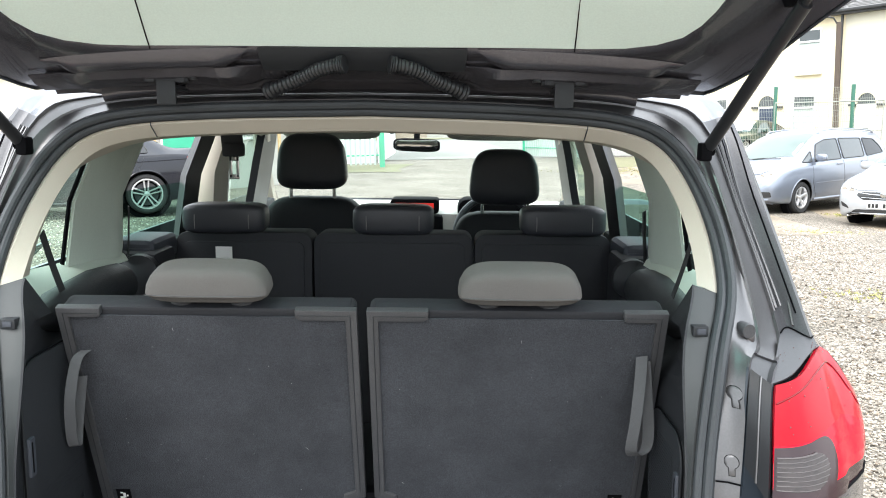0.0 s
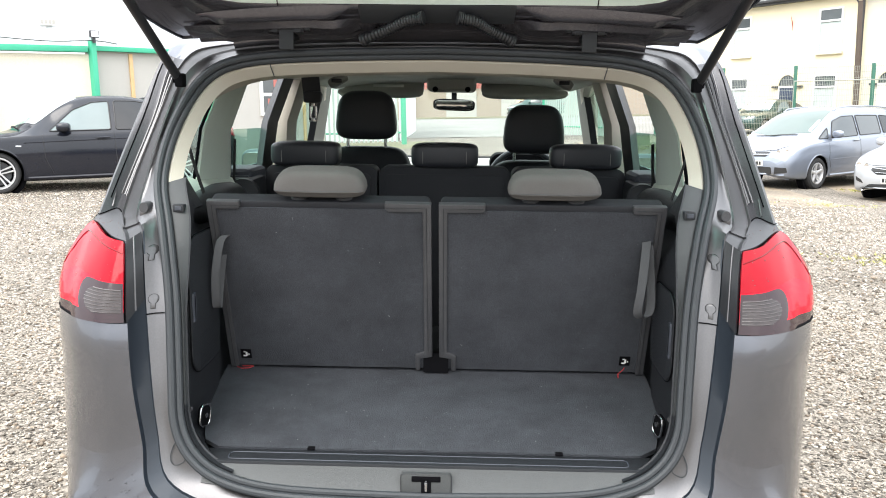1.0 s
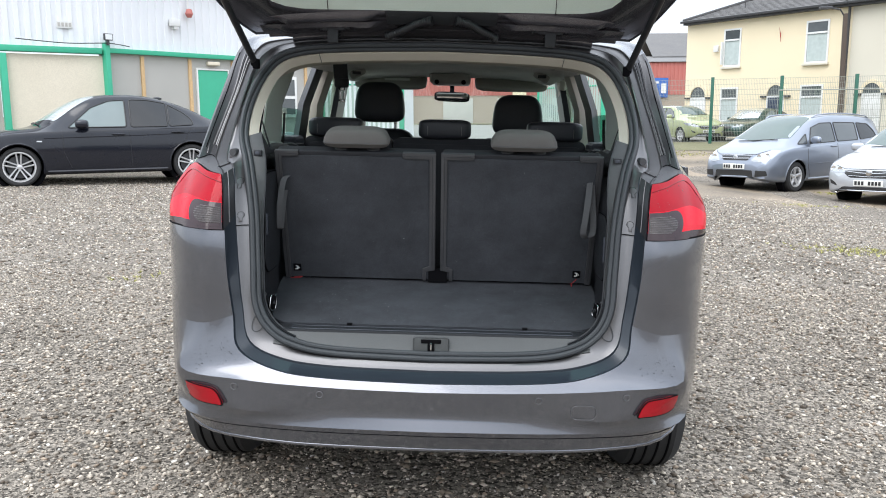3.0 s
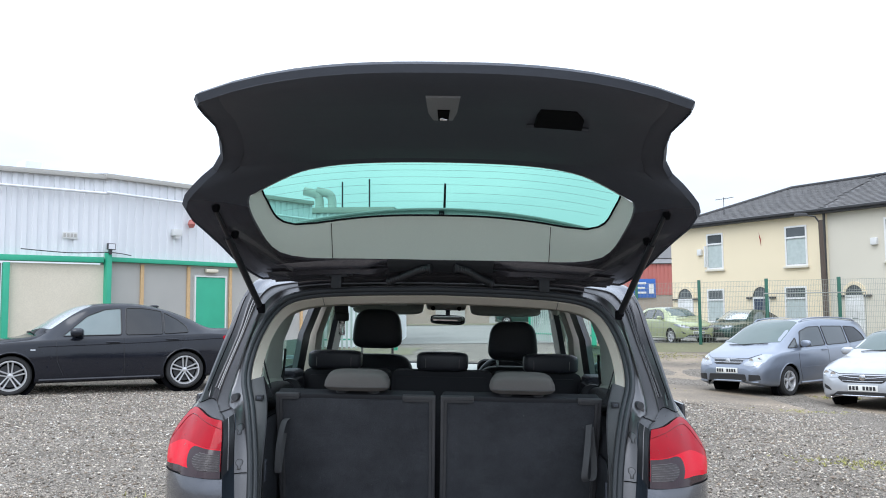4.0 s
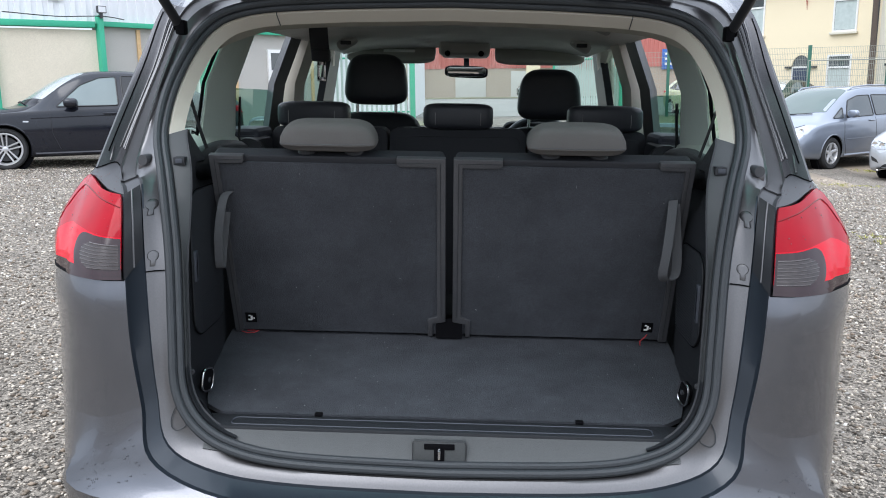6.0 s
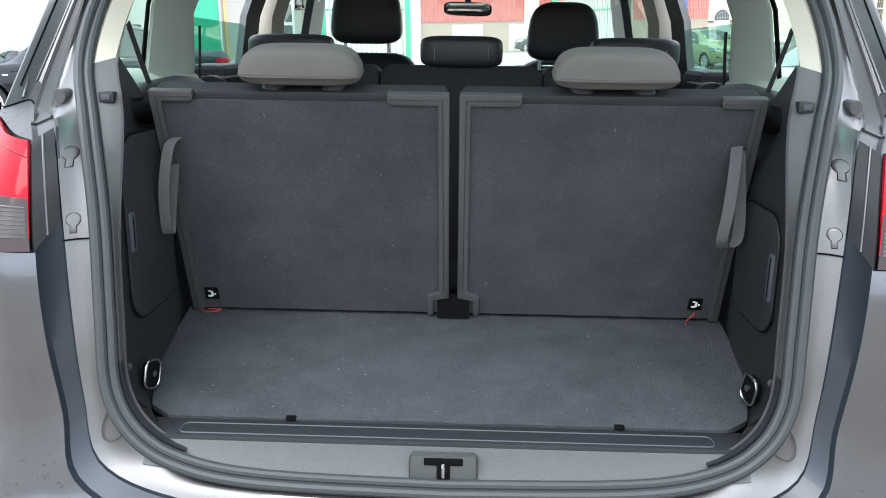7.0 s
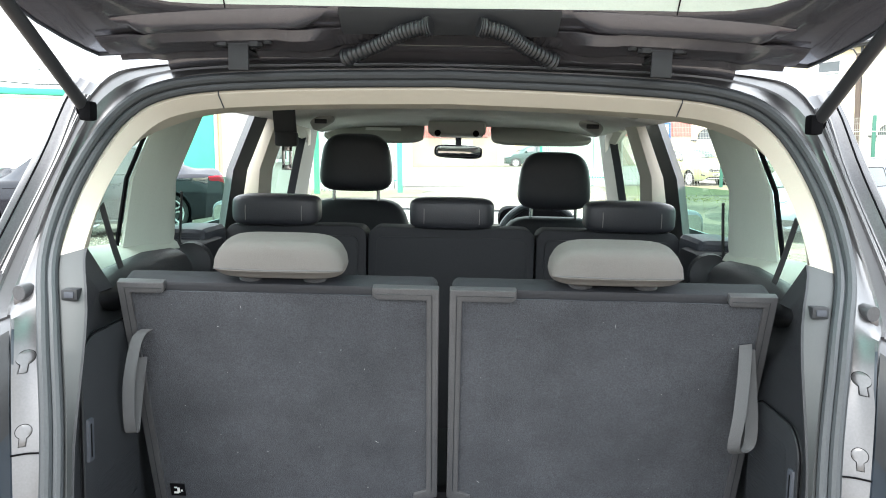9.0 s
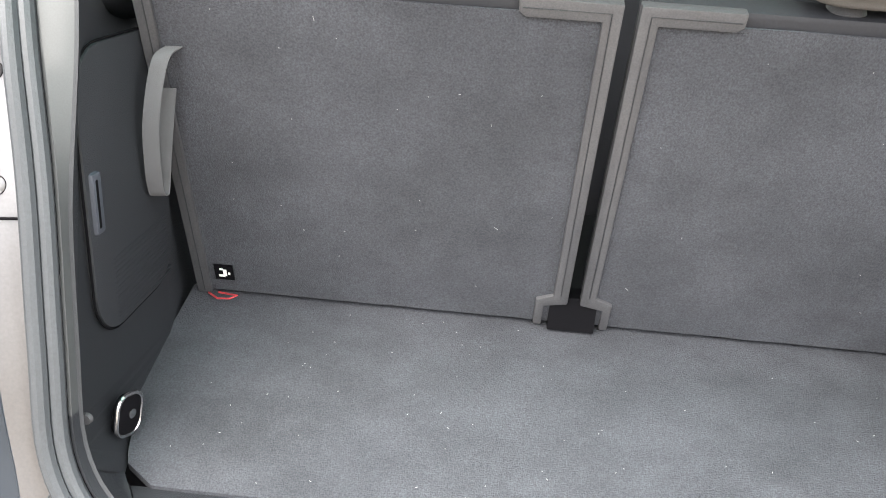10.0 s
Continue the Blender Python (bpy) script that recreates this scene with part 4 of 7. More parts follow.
def third_row_seat(x0, x1, inner):
    """A carpeted seat back; inner: +1 where its inner edge is the higher x."""
    seat = thing("third_row_seat", Matrix(), "folding third-row seat with a carpeted back and a grey headrest", "")
    seat.parent = car
    tilt = Matrix.Translation((0, lean(.807), .807)) @ Matrix.Rotation(math.atan(.344), 4, "X") @ Matrix.Translation((0, 0, -.807))
    k = 1 / math.cos(math.atan(.344))

    def up(z):
        return .807 + (z - .807) * k
    zb, zt = up(.768), up(1.238)
    xo, xi = (x0, x1) if inner > 0 else (x1, x0)
    d = 1 if inner > 0 else -1
    body = prism(rect_loop(x0 + .004, x1 - .004, zb, zt - .002, .012), .006, .05, "y", 0.006)
    bmesh.ops.transform(body, matrix=tilt, verts=body.verts)
    part("backrest", body, BACKS, seat)
    # carpet with slight unevenness
    bm = bmesh.new()
    nx, nz = 28, 24
    g = [[bm.verts.new(((x0 + .02) + (x1 - x0 - .04) * i / nx, .0045 + .0016 * noise.noise(Vector((i * .35 + x0 * 9, j * .35, 3))), zb + .004 + (zt - zb - .022) * j / nz)) for i in range(nx + 1)] for j in range(nz + 1)]
    for j in range(nz):
        for i in range(nx):
            bm.faces.new((g[j][i], g[j][i + 1], g[j + 1][i + 1], g[j + 1][i]))
    bmesh.ops.transform(bm, matrix=tilt, verts=bm.verts)
    part("carpet_back", thick(bm, 0.003), CARPET, seat, "charcoal carpet, scuffed")
    # edging: inner leg with a foot, top tabs, outer leg
    w = .021
    polys = []
    foot = zb + .05
    polys.append([(xi, zt), (xi - d * .112, zt), (xi - d * .112, zt - .016), (xi - d * .104, zt - .022), (xi - d * w, zt - .022), (xi - d * w, foot + .01), (xi - d * .045, foot), (xi - d * .045, zb), (xi - d * .033, zb), (xi - d * .033, foot - .012), (xi, foot - .005)])
    polys.append([(xo, zt), (xo + d * .08, zt), (xo + d * .08, zt - .014), (xo + d * .074, zt - .02), (xo + d * w, zt - .02), (xo + d * w, zb), (xo, zb)])
    for q in polys:
        b = prism(q, -.004, .012, "y", 0.0022)
        bmesh.ops.transform(b, matrix=tilt, verts=b.verts)
        part("edging", b, FRAME, seat, "worn grey plastic edging")
    for q in ([(xi - d * .108, zt - .011), (xi - d * .012, zt - .011), (xi - d * .011, foot + .012)], [(xo + d * .076, zt - .010), (xo + d * .012, zt - .010), (xo + d * .011, zb + .004)]):
        b = tube([(x, -.0042, z) for x, z in q], .0008, 5)
        bmesh.ops.transform(b, matrix=tilt, verts=b.verts)
        part("edging_groove", b, SIDE, seat)
    # headrest on two posts
    cx = (x0 + x1) / 2 + .004
    hr = cushion(.224, .088, .067, 4.8, 48, 24)
    for v in hr.verts:
        u = max(0, (v.co.z + .012) / .044)
        v.co.x *= 1 - .20 * u ** 1.7
        v.co.y += .010 * u * (v.co.y < 0)
        if v.co.y < 0:  # tucked in below the seam
            v.co.y += .007 * ease((-.016 - v.co.z) / .006)
    bmesh.ops.transform(hr, matrix=Matrix.Translation((cx, -.005, 1.286)) @ Matrix.Rotation(.2, 4, "X"), verts=hr.verts)
    head = part("headrest", hr, CLOTH, seat, "grey cloth headrest")
    seam = [(cx + x, -.056 + .10 * abs(x) ** 1.8 * 4, 1.268 - .10 * (.1 - abs(x)) ** 2) for x in (k * .0208 - .104 for k in range(11))]
    part("seam", tube(seam, .0009, 6), STRAP, head)
    for dx in (-.055, .055):
        part("post_collar", turned([(.0, 0), (.02, 0), (.024, .006), (.02, .014), (0, .014)], 20, "z", (cx + dx, .015, 1.236)), FRAME, seat)
    return seat


# A solid black block stands for the shade between the seats' feet.
part("gap_void", prism([(-.03, .765), (.037, .765), (.037, .812), (.02, .818), (-.014, .818), (-.03, .812)], lean(.79) - .006, lean(.79) + .03, "y"), BLACK, car)
seat_l = third_row_seat(-.552, -.006, 1)
seat_r = third_row_seat(.012, .558, -1)

# Pull straps and instruction stickers on the seat backs.
def ribbon(path, width, across, thickness=.0016):
    a = Vector(across).normalized() * width / 2
    return thick(loft([[Vector(p) - a, Vector(p) + a] for p in spline(path, 6)], closed=False), thickness)


part("pull_strap", ribbon([(-.514, .008, 1.150), (-.524, -.012, 1.135), (-.533, -.026, 1.07), (-.537, -.022, 1.01), (-.539, -.012, .975), (-.5385, -.002, .966), (-.538, .004, .975), (-.534, .006, 1.02), (-.524, .008, 1.10)], .019, (1, .25, 0)), STRAP, seat_l, "grey webbing pull strap")
part("pull_strap", ribbon([(.519, .006, 1.150), (.513, -.012, 1.10), (.505, -.024, 1.03), (.500, -.022, .985), (.506, -.012, .966), (.520, -.003, .961), (.534, .002, .973), (.537, .004, 1.01), (.531, .006, 1.08), (.525, .008, 1.14)], .021, (1, -.25, .22)), STRAP, seat_r, "grey webbing pull strap hanging in a loop")
for s, x in ((seat_l, -.507), (seat_r, .505)):
    y, z = lean(.808) - .001, .808
    tilt = Matrix.Translation((x, y, z)) @ Matrix.Rotation(math.atan(.344), 4, "X")
    st = part("sticker", box(-.014, .014, -.0012, .0012, -.014, .014, 0, 1, tilt), BLACK, s, "black and white instruction sticker")
    part("pictogram", join(box(-.008, .001, -.002, -.001, -.008, -.004, 0, 1, tilt), box(-.001, .004, -.002, -.001, -.006, .006, 0, 1, tilt), box(-.006, -.001, -.002, -.001, .005, .008, 0, 1, tilt), box(.006, .009, -.002, -.001, -.003, .001, 0, 1, tilt)), WHITE, st)
RED_CLOTH = mat("red_ribbon", (0.35, 0.03, 0.035), 0.8, fine=.2)
part("red_pull_loop", tube([(-.535, .135, .768), (-.515, .115, .770), (-.495, .112, .773), (-.487, .12, .775), (-.50, .122, .775), (-.52, .135, .770)], .0015, 6), RED_CLOTH, seat_l, "thin red pull loop")
part("red_pull_loop", tube([(.492, .135, .768), (.488, .115, .765), (.485, .112, .775), (.50, .12, .785), (.505, .125, .79)], .0015, 6), RED_CLOTH, seat_r, "thin red pull loop")

# Lint and grit on the carpet.
lint_rng = random.Random(5)
bits = []
for k in range(110):
    x, y = lint_rng.uniform(-.5, .5), lint_rng.uniform(-.19, .13)
    z = .690 + .21 * (y + .205)
    if k % 3 == 0:
        x, z = lint_rng.uniform(-.5, .5), lint_rng.uniform(.80, 1.2)
        y = lean(z) - .0015
    a, l = lint_rng.uniform(0, math.tau), lint_rng.choice((.0006, .0007, .0009, .0012, .003 if k % 9 == 0 else .0008))
    up = Vector((math.cos(a) * l, 0 if k % 3 == 0 else math.sin(a) * l, math.sin(a) * l if k % 3 == 0 else .0005))
    bits.append(tube([Vector((x, y, z + .0022 * (k % 3 != 0))) - up, Vector((x, y, z + .0022 * (k % 3 != 0))) + up], .0003, 4))
tagged(part("lint", join(*bits), LINT, car, "pale lint and grit on the carpet"), kind="stuff")

# Second row: three backs, each with a slim headrest.
for x0, x1, hx0, hx1 in ((-.62, -.232, -.600, -.362), (-.226, .228, -.115, .117), (.234, .62, .362, .606)):
    seat = thing("second_row_seat", Matrix(), "black second-row seat with a slim stitched headrest", "")
    seat.parent = car
    b = prism(rect_loop(x0, x1, .70, 1.262, .03, 8), .84, .95, "y", 0.0035)
    part("backrest", b, BACKS, seat)
    b = prism(rect_loop(x0 + .022, x1 - .022, .70, 1.236, .02, 8), .834, .842, "y", 0.0018)
    part("back_panel", b, BACKS, seat)
    w = hx1 - hx0
    hr = cushion(w, .11, .086, 5.0, 40, 18)
    bmesh.ops.transform(hr, matrix=Matrix.Translation(((hx0 + hx1) / 2, .865, 1.302)), verts=hr.verts)
    head = part("headrest", hr, LEATHER, seat, "black headrest with pale stitching")
    for k in (-.32, .32):
        x = (hx0 + hx1) / 2 + k * w
        part("stitching", tube([(x, .835, 1.342), (x, .815, 1.33), (x, .8095, 1.30), (x, .813, 1.275)], .0012, 5), STITCH, head)

part("seat_label", box(-.505, -.458, .8285, .8305, 1.188, 1.222), WHITE, car, "white fabric label")
# Front seats.
for cx, hz in ((-.379, 1.425), (.375, 1.370)):
    seat = thing("front_seat", Matrix(), "black leather front seat with a tall headrest", "")
    seat.parent = car
    b = cushion(.42, .18, .75, 5, 28, 18)
    bmesh.ops.transform(b, matrix=Matrix.Translation((cx, 1.78, hz - .515)), verts=b.verts)
    part("backrest", b, BACKS, seat)
    hr = cushion(.262, .11, .218, 4.4, 44, 28)
    for v in hr.verts:
        v.co.x *= 1.02 - .07 * v.co.z / .107 - .14 * max(0, v.co.z / .107) ** 2.2
    bmesh.ops.transform(hr, matrix=Matrix.Translation((cx, 1.74, hz)), verts=hr.verts)
    part("headrest", hr, LEATHER, seat)
    for dx in (-.085, .085):
        part("post", tube([(cx + dx, 1.74, hz - .16), (cx + dx, 1.74, hz - .08)], .007, 10), CHROME, seat)

VISOR = mat("grey_visor_cloth", (0.50, 0.49, 0.465), 0.85, fine=.06, fine_scale=900)
# Dashboard, steering wheel, mirror, visors.
DASH = mat("pale_dashboard", (0.42, 0.41, 0.38), 0.6, fine=.05, bump=.1)
dash = part("dashboard", loft([[(x, 2.5, .6), (x, 2.46, .95), (x, 2.5, 1.12 + .02 * math.cos(x * 2)), (x, 2.75, 1.175), (x, 3.0, 1.16)] for x in (-.74, -.4, -.1, .1, .4, .74)], closed=False), DASH, car, "pale grey dashboard with a red display")
SCREEN_RED = mat("red_display", (0.25, 0.01, 0.01), 0.3)
SCREEN_RED.node_tree.nodes["Principled BSDF"].inputs["Emission Color"].default_value = (1, 0.05, 0.04, 1)
SCREEN_RED.node_tree.nodes["Principled BSDF"].inputs["Emission Strength"].default_value = 0.25
part("display_hood", prism(rect_loop(-.125, .11, 1.145, 1.216, .02), 2.44, 2.60, "y", .006), BLACK, dash)
part("display", box(-.100, .085, 2.434, 2.442, 1.172, 1.197), SCREEN_RED, dash)
part("centre_stack", box(-.12, .13, 2.42, 2.5, .85, 1.14, .02), BLACK, dash)
wheel_tilt = Matrix.Translation((.375, 2.2, 1.08)) @ Matrix.Rotation(radians(65), 4, "X")
bm = join(tube([(.185 * math.cos(a), .185 * math.sin(a), 0) for a in (k * math.tau / 36 for k in range(36))], .016, 10, True), box(-.17, .17, -.03, .03, -.01, .02, .01), box(-.03, .03, -.17, 0, -.01, .02, .01))
bmesh.ops.transform(bm, matrix=wheel_tilt, verts=bm.verts)
part("steering_wheel", bm, LEATHER, car, "black steering wheel")
part("instrument_hood", prism(rect_loop(.2, .55, 1.10, 1.22, .05), 2.42, 2.60, "y", .01), BLACK, dash)
mirror_body = cushion(.222, .04, .062, 4, 28, 12)
bmesh.ops.transform(mirror_body, matrix=Matrix.Translation((.003, 2.40, 1.475)) @ Matrix.Rotation(.03, 4, "Y"), verts=mirror_body.verts)
rv = part("rear_view_mirror", mirror_body, BLACK, car, "black rear-view mirror on the windscreen")
MIRROR = mat("mirror_glass", (0.8, 0.82, 0.82), 0.02, 1.0)
part("mirror_face", prism(rect_loop(-.098, .104, 1.451, 1.499, .02), 2.372, 2.3795, "y", .001), MIRROR, rv)
part("mirror_stem", tube([(.003, 2.42, 1.48), (.003, 2.43, 1.53), (.0, 2.40, 1.56)], .014, 10), BLACK, rv)
for x0, x1 in ((-.57, -.14), (.14, .57)):
    bm = cushion(x1 - x0, .035, .135, 5, 24, 10)
    bmesh.ops.transform(bm, matrix=Matrix.Translation(((x0 + x1) / 2, 2.13, 1.560)) @ Matrix.Rotation(-.75, 4, "X"), verts=bm.verts)
    part("sun_visor", bm, VISOR, car, "grey folded sun visor")
part("visor_label", box(-.39, -.24, 2.104, 2.106, 1.552, 1.570), WHITE, car)
part("roof_console", box(-.115, .115, 1.85, 2.2, 1.535, 1.60, .025, 3), VISOR, car, "grey roof console with lamps")
for x in (-.075, .075):
    part("console_knob", turned([(.001, -.01), (.011, -.01), (.013, .0), (.013, .01)], 16, "y", (x, 1.852, 1.545)), BLACK, car)
for s in (-1, 1):
    bm = cushion(.085, .075, .042, 4, 24, 12)
    bmesh.ops.transform(bm, matrix=Matrix.Translation((s * .482, 1.58, 1.572)) @ Matrix.Rotation(s * .5, 4, "Y"), verts=bm.verts)
    grab = part("grab_handle", bm, VISOR, car, "folded grey grab handle")
    part("handle_slot", box(s * .482 - .022, s * .482 + .022, 1.538, 1.546, 1.562, 1.578, .003), DOOR_BLACK, grab)
bm = cushion(.06, .05, .03, 4, 20, 10)
bmesh.ops.transform(bm, matrix=Matrix.Translation((.428, .65, 1.577)) @ Matrix.Rotation(.4, 4, "Y"), verts=bm.verts)
guide = part("belt_guide", bm, VISOR, car, "grey belt guide in the headliner")
part("guide_slot", box(.408, .448, .622, .628, 1.568, 1.58, .003), DOOR_BLACK, guide)
# Centre belt that hangs from the roof, and side belts.
part("ceiling_belt", ribbon([(-.468, .88, 1.60), (-.466, .885, 1.55), (-.462, .89, 1.50)], .062, (1, 0, 0), .004), BELT, car, "black seat belt stowed in the roof")
part("belt_buckle", box(-.492, -.430, .872, .905, 1.475, 1.515, .009), BELT, car, "buckle of the roof belt")
part("belt_tongue", join(box(-.474, -.466, .886, .890, 1.415, 1.478, .001), box(-.454, -.446, .886, .890, 1.415, 1.478, .001), box(-.474, -.446, .886, .890, 1.41, 1.424, .001), box(-.474, -.446, .886, .890, 1.462, 1.478, .001)), CHROME, car, "steel belt tongue")
for s in (-1, 1):
    part("third_row_belt", ribbon([(s * .630, .10, 1.357), (s * .611, .10, 1.287), (s * .594, .10, 1.232), (s * .575, .10, 1.16)], .03, (s * .2, 1, .3), .002), BELT, car, "black third-row seat belt")
    part("door_belt", ribbon([(s * .652, .585, 1.36), (s * .655, .585, 1.30), (s * .662, .59, 1.22)], .034, (s * .45, 1, 0), .003), BELT, car)
# Door mirror.
for s in (-1, 1):
    bm = cushion(.20, .12, .15, 3.5)
    bmesh.ops.transform(bm, matrix=Matrix.Translation((s * 1.02, 2.35, 1.16)), verts=bm.verts)
    dm = part("door_mirror", bm, PAINT, car)
    part("door_mirror_glass", prism(rect_loop(s * 1.02 - .08, s * 1.02 + .08, 1.105, 1.215, .03), 2.283, 2.292, "y"), MIRROR, dm)
part("roof_aerial", join(tube([(.0, .42, 1.66), (.004, .37, 1.80), (.008, .30, 2.02)], [.007, .006, .004], 8), turned([(.03, 0), (.026, .012), (.008, .03), (0.001, .032)], 16, "z", (0, .42, 1.665))), BLACK, car, "black rod aerial")
part("cabin_floor", box(-.8, .8, .16, 2.9, .40, .46), BLACK, car)
part("bulkhead", box(-.8, .8, 2.9, 2.96, .3, 1.14), BLACK, car)

# ---- the raised tailgate ----
gate = thing("tailgate", Matrix(), "raised tailgate with dark inner trim and green-tinted glass", "")
gate.parent = car
# stations from the hinges to the tip: centre y, z; half width; edge y, z
GATE = [(.185, 1.655, .655, .165, 1.635), (.10, 1.668, .665, .095, 1.645), (.02, 1.722, .695, .0, 1.675), (-.14, 1.845, .735, -.17, 1.745), (-.27, 1.945, .785, -.33, 1.82), (-.36, 1.985, .735, -.40, 1.88),
        (-.44, 2.0, .655, -.43, 1.955), (-.70, 2.04, .605, -.67, 2.005), (-.90, 2.06, .605, -.84, 2.015), (-1.02, 2.065, .59, -.90, 2.02)]
GATE_LINE = spline([Vector((c[0], c[1], 0)) for c in GATE], 8)
EDGE_LINE = spline([Vector((c[3], c[4], c[2])) for c in GATE], 8)


def gate_at(u, v, lift=0.0):
    """A point of the tailgate's inner face: u from hinges (0) to tip (1), v across (-1 to 1)."""
    f = max(0.0, min(1.0, u)) * (len(GATE_LINE) - 1)
    i = min(int(f), len(GATE_LINE) - 2)
    a = GATE_LINE[i].lerp(GATE_LINE[i + 1], f - i)
    b = EDGE_LINE[i].lerp(EDGE_LINE[i + 1], f - i)
    e = abs(v) ** 2.6
    y, z = a.x + (b.x - a.x) * e, a.y + (b.y - a.y) * e
    d = (GATE_LINE[i + 1] - GATE_LINE[i]).normalized()
    return Vector((v * b.z + .022 * u * u, y + lift * d.y, z + lift * abs(d.x)))


# half outlines of the window opening and of its clear glass: u, v from the bottom centre to the top centre
HOLE_TOP = [(.445, .715), (.473, .64), (.51, .555), (.528, .43), (.531, .22), (.532, 0)]
HOLE_HALF = [(.198, 0), (.200, .22), (.205, .42), (.216, .64), (.242, .765), (.28, .81), (.34, .812), (.39, .795), (.432, .765)] + HOLE_TOP
GLASS_HALF = [(.318, 0), (.317, .23), (.313, .43), (.309, .60), (.316, .69), (.342, .733), (.39, .729)] + HOLE_TOP
MID_U = .40


def outline(half):
    """A closed outline from its half, as a list of 72 (u, v) pairs at even angles about the middle."""
    loop = spline([Vector(q) for q in half] + [Vector((u, -v)) for u, v in half[-2:0:-1]], 10, True)
    polar = sorted((math.atan2((q.x - MID_U) / .18, q.y / .8) % math.tau, math.hypot((q.x - MID_U) / .18, q.y / .8)) for q in loop)
    polar = [(polar[-1][0] - math.tau, polar[-1][1])] + polar + [(polar[0][0] + math.tau, polar[0][1])]
    out = []
    for k in range(72):
        a = math.tau * k / 72
        n = next(i for i in range(1, len(polar)) if polar[i][0] >= a)
        (a0, r0), (a1, r1) = polar[n - 1], polar[n]
        r = r0 + (r1 - r0) * (a - a0) / max(1e-6, a1 - a0)
        out.append((MID_U + .18 * r * math.sin(a), .8 * r * math.cos(a)))
    return out


HOLE, PANE_LINE = outline(HOLE_HALF), outline(GLASS_HALF)


def hole(k):
    return HOLE[k]


def rim(k, n=72):
    a = math.tau * k / n
    c, s = math.cos(a), math.sin(a)
    m = max(abs(c), abs(s))
    return (s / m * .5 + .5 if abs(s) >= abs(c) else s / m * .5 + .5), c / m


def ring_rows(lift, fractions):
    rows = []
    for f in fractions:
        row = []
        for k in range(72):
            h, r = hole(k), rim(k)
            row.append(gate_at(h[0] + (r[0] - h[0]) * f, h[1] + (r[1] - h[1]) * f, lift))
        rows.append(row)
    return rows


FR = [0, .02, .12, .25, .4, .55, .7, .85, .95, 1.0]
inner = ring_rows(0, FR)
inner[0] = [p + Vector((0, 0, .008)) for p in inner[0]]
outer = ring_rows(.022, FR)
LOW = list(range(36, 73))
part("inner_panel", loft([[r[k % 72] for k in range(0, 37)] for r in inner], closed=False), TRIM, gate, "dark moulded inner panel", 40)
part("painted_frame", loft([[r[k % 72] for k in LOW] for r in inner], closed=False), GATE_PAINT, gate, "glossy dark painted frame below the rear window", 40)
part("outer_skin", loft(outer), PAINT, gate)
part("edge_lip", thick(loft([[p + Vector((0, 0, -.004)) for p in inner[-1]], [p + Vector((p.x * .012, -.006, .014)) for p in inner[-1]], outer[-1]]), .003), TRIM, gate)
rows = []
for f in (0.02, .25, .5, .75, 1.0, 1.01):
    rows.append([gate_at(MID_U + (u - MID_U) * f, v * f, .03) for u, v in PANE_LINE])
pane = loft(rows)
pane.verts.ensure_lookup_table()
pane.faces.new(pane.verts[:72])
part("rear_window", pane, REARGLASS, gate, "green-tinted heated rear window").visible_shadow = False
# Opaque panel; the pale view through tinted glass is painted into its colour.
SURROUND = mat("painted_see_through_surround", (0.78, 0.90, 0.83), 0.35, scale=3, second=(0.72, 0.84, 0.77), fine=.03)
rows = []
for f in (0, .3, .7, 1.0):
    rows.append([gate_at(PANE_LINE[k][0] + (HOLE[k][0] - PANE_LINE[k][0]) * f, PANE_LINE[k][1] + (HOLE[k][1] - PANE_LINE[k][1]) * f, .027 - .023 * f) for k in range(72)])
part("glass_surround", thick(loft(rows), .002), SURROUND, gate, "lower edge of the rear window, the pale view through it painted on")
part("glass_edge", tube([gate_at(u, v, .024) for u, v in PANE_LINE], .0035, 6, True), BLACK, gate)
for v in (-.55, .55):
    part("surround_joint", tube([gate_at(u, v * w, d) for u, w, d in ((.205, 1.0, .000), (.23, .985, .005), (.27, .955, .0135), (.305, .93, .021))], .0013, 5), BLACK, gate)
HEAT = mat("heater_line", (0.05, 0.06, 0.06), 0.6)
for k in range(7):
    u = .355 + .024 * k
    w = .70 - .30 * max(0, (u - .44) / .08) ** 1.5
    part("heater_wire", tube([gate_at(u, w * j / 12, .028) for j in range(-12, 13)], .0004, 4), HEAT, gate)
# The spoiler: with the tailgate up it stands on edge behind the glass.
SPOILER = mat("grey_spoiler_underside", (0.22, 0.22, 0.21), 0.5, scale=4, fine=.04)
rows = []
for f in (0, .15, .5, .85, 1.0):
    row = []
    for k in range(-12, 13):
        a = abs(k / 12)
        row.append(Vector((.60 * k / 12, .125 + .03 * f - .04 * a ** 2, 1.66 + (.238 - .085 * a ** 2) * f)))
    rows.append(row)
part("roof_spoiler", thick(loft(rows, closed=False), .02), SPOILER, gate, "grey roof spoiler behind the rear window")
part("spoiler_edge", tube([p + Vector((0, -.006, .003)) for p in rows[-1]], .005, 6), SPOILER, gate)
part("washer_jet", box(-.01, .01, .12, .15, 1.868, 1.892, .004), BLACK, gate)
# Moulded details: a raised crossbar, handle recess, grip, hinges, struts, wiring boots.
MOULD = [(.60, .0), (.64, -.004), (.70, -.016), (.74, -.012), (.80, -.014), (.86, -.024), (.93, -.018), (.975, -.008), (.998, 0)]
part("lower_moulding", thick(loft([[gate_at(u, v / 20, d * (1 - abs(v / 18) ** 5) - .001) for v in range(-18, 19)] for u, d in MOULD], closed=False), .003), TRIM, gate)


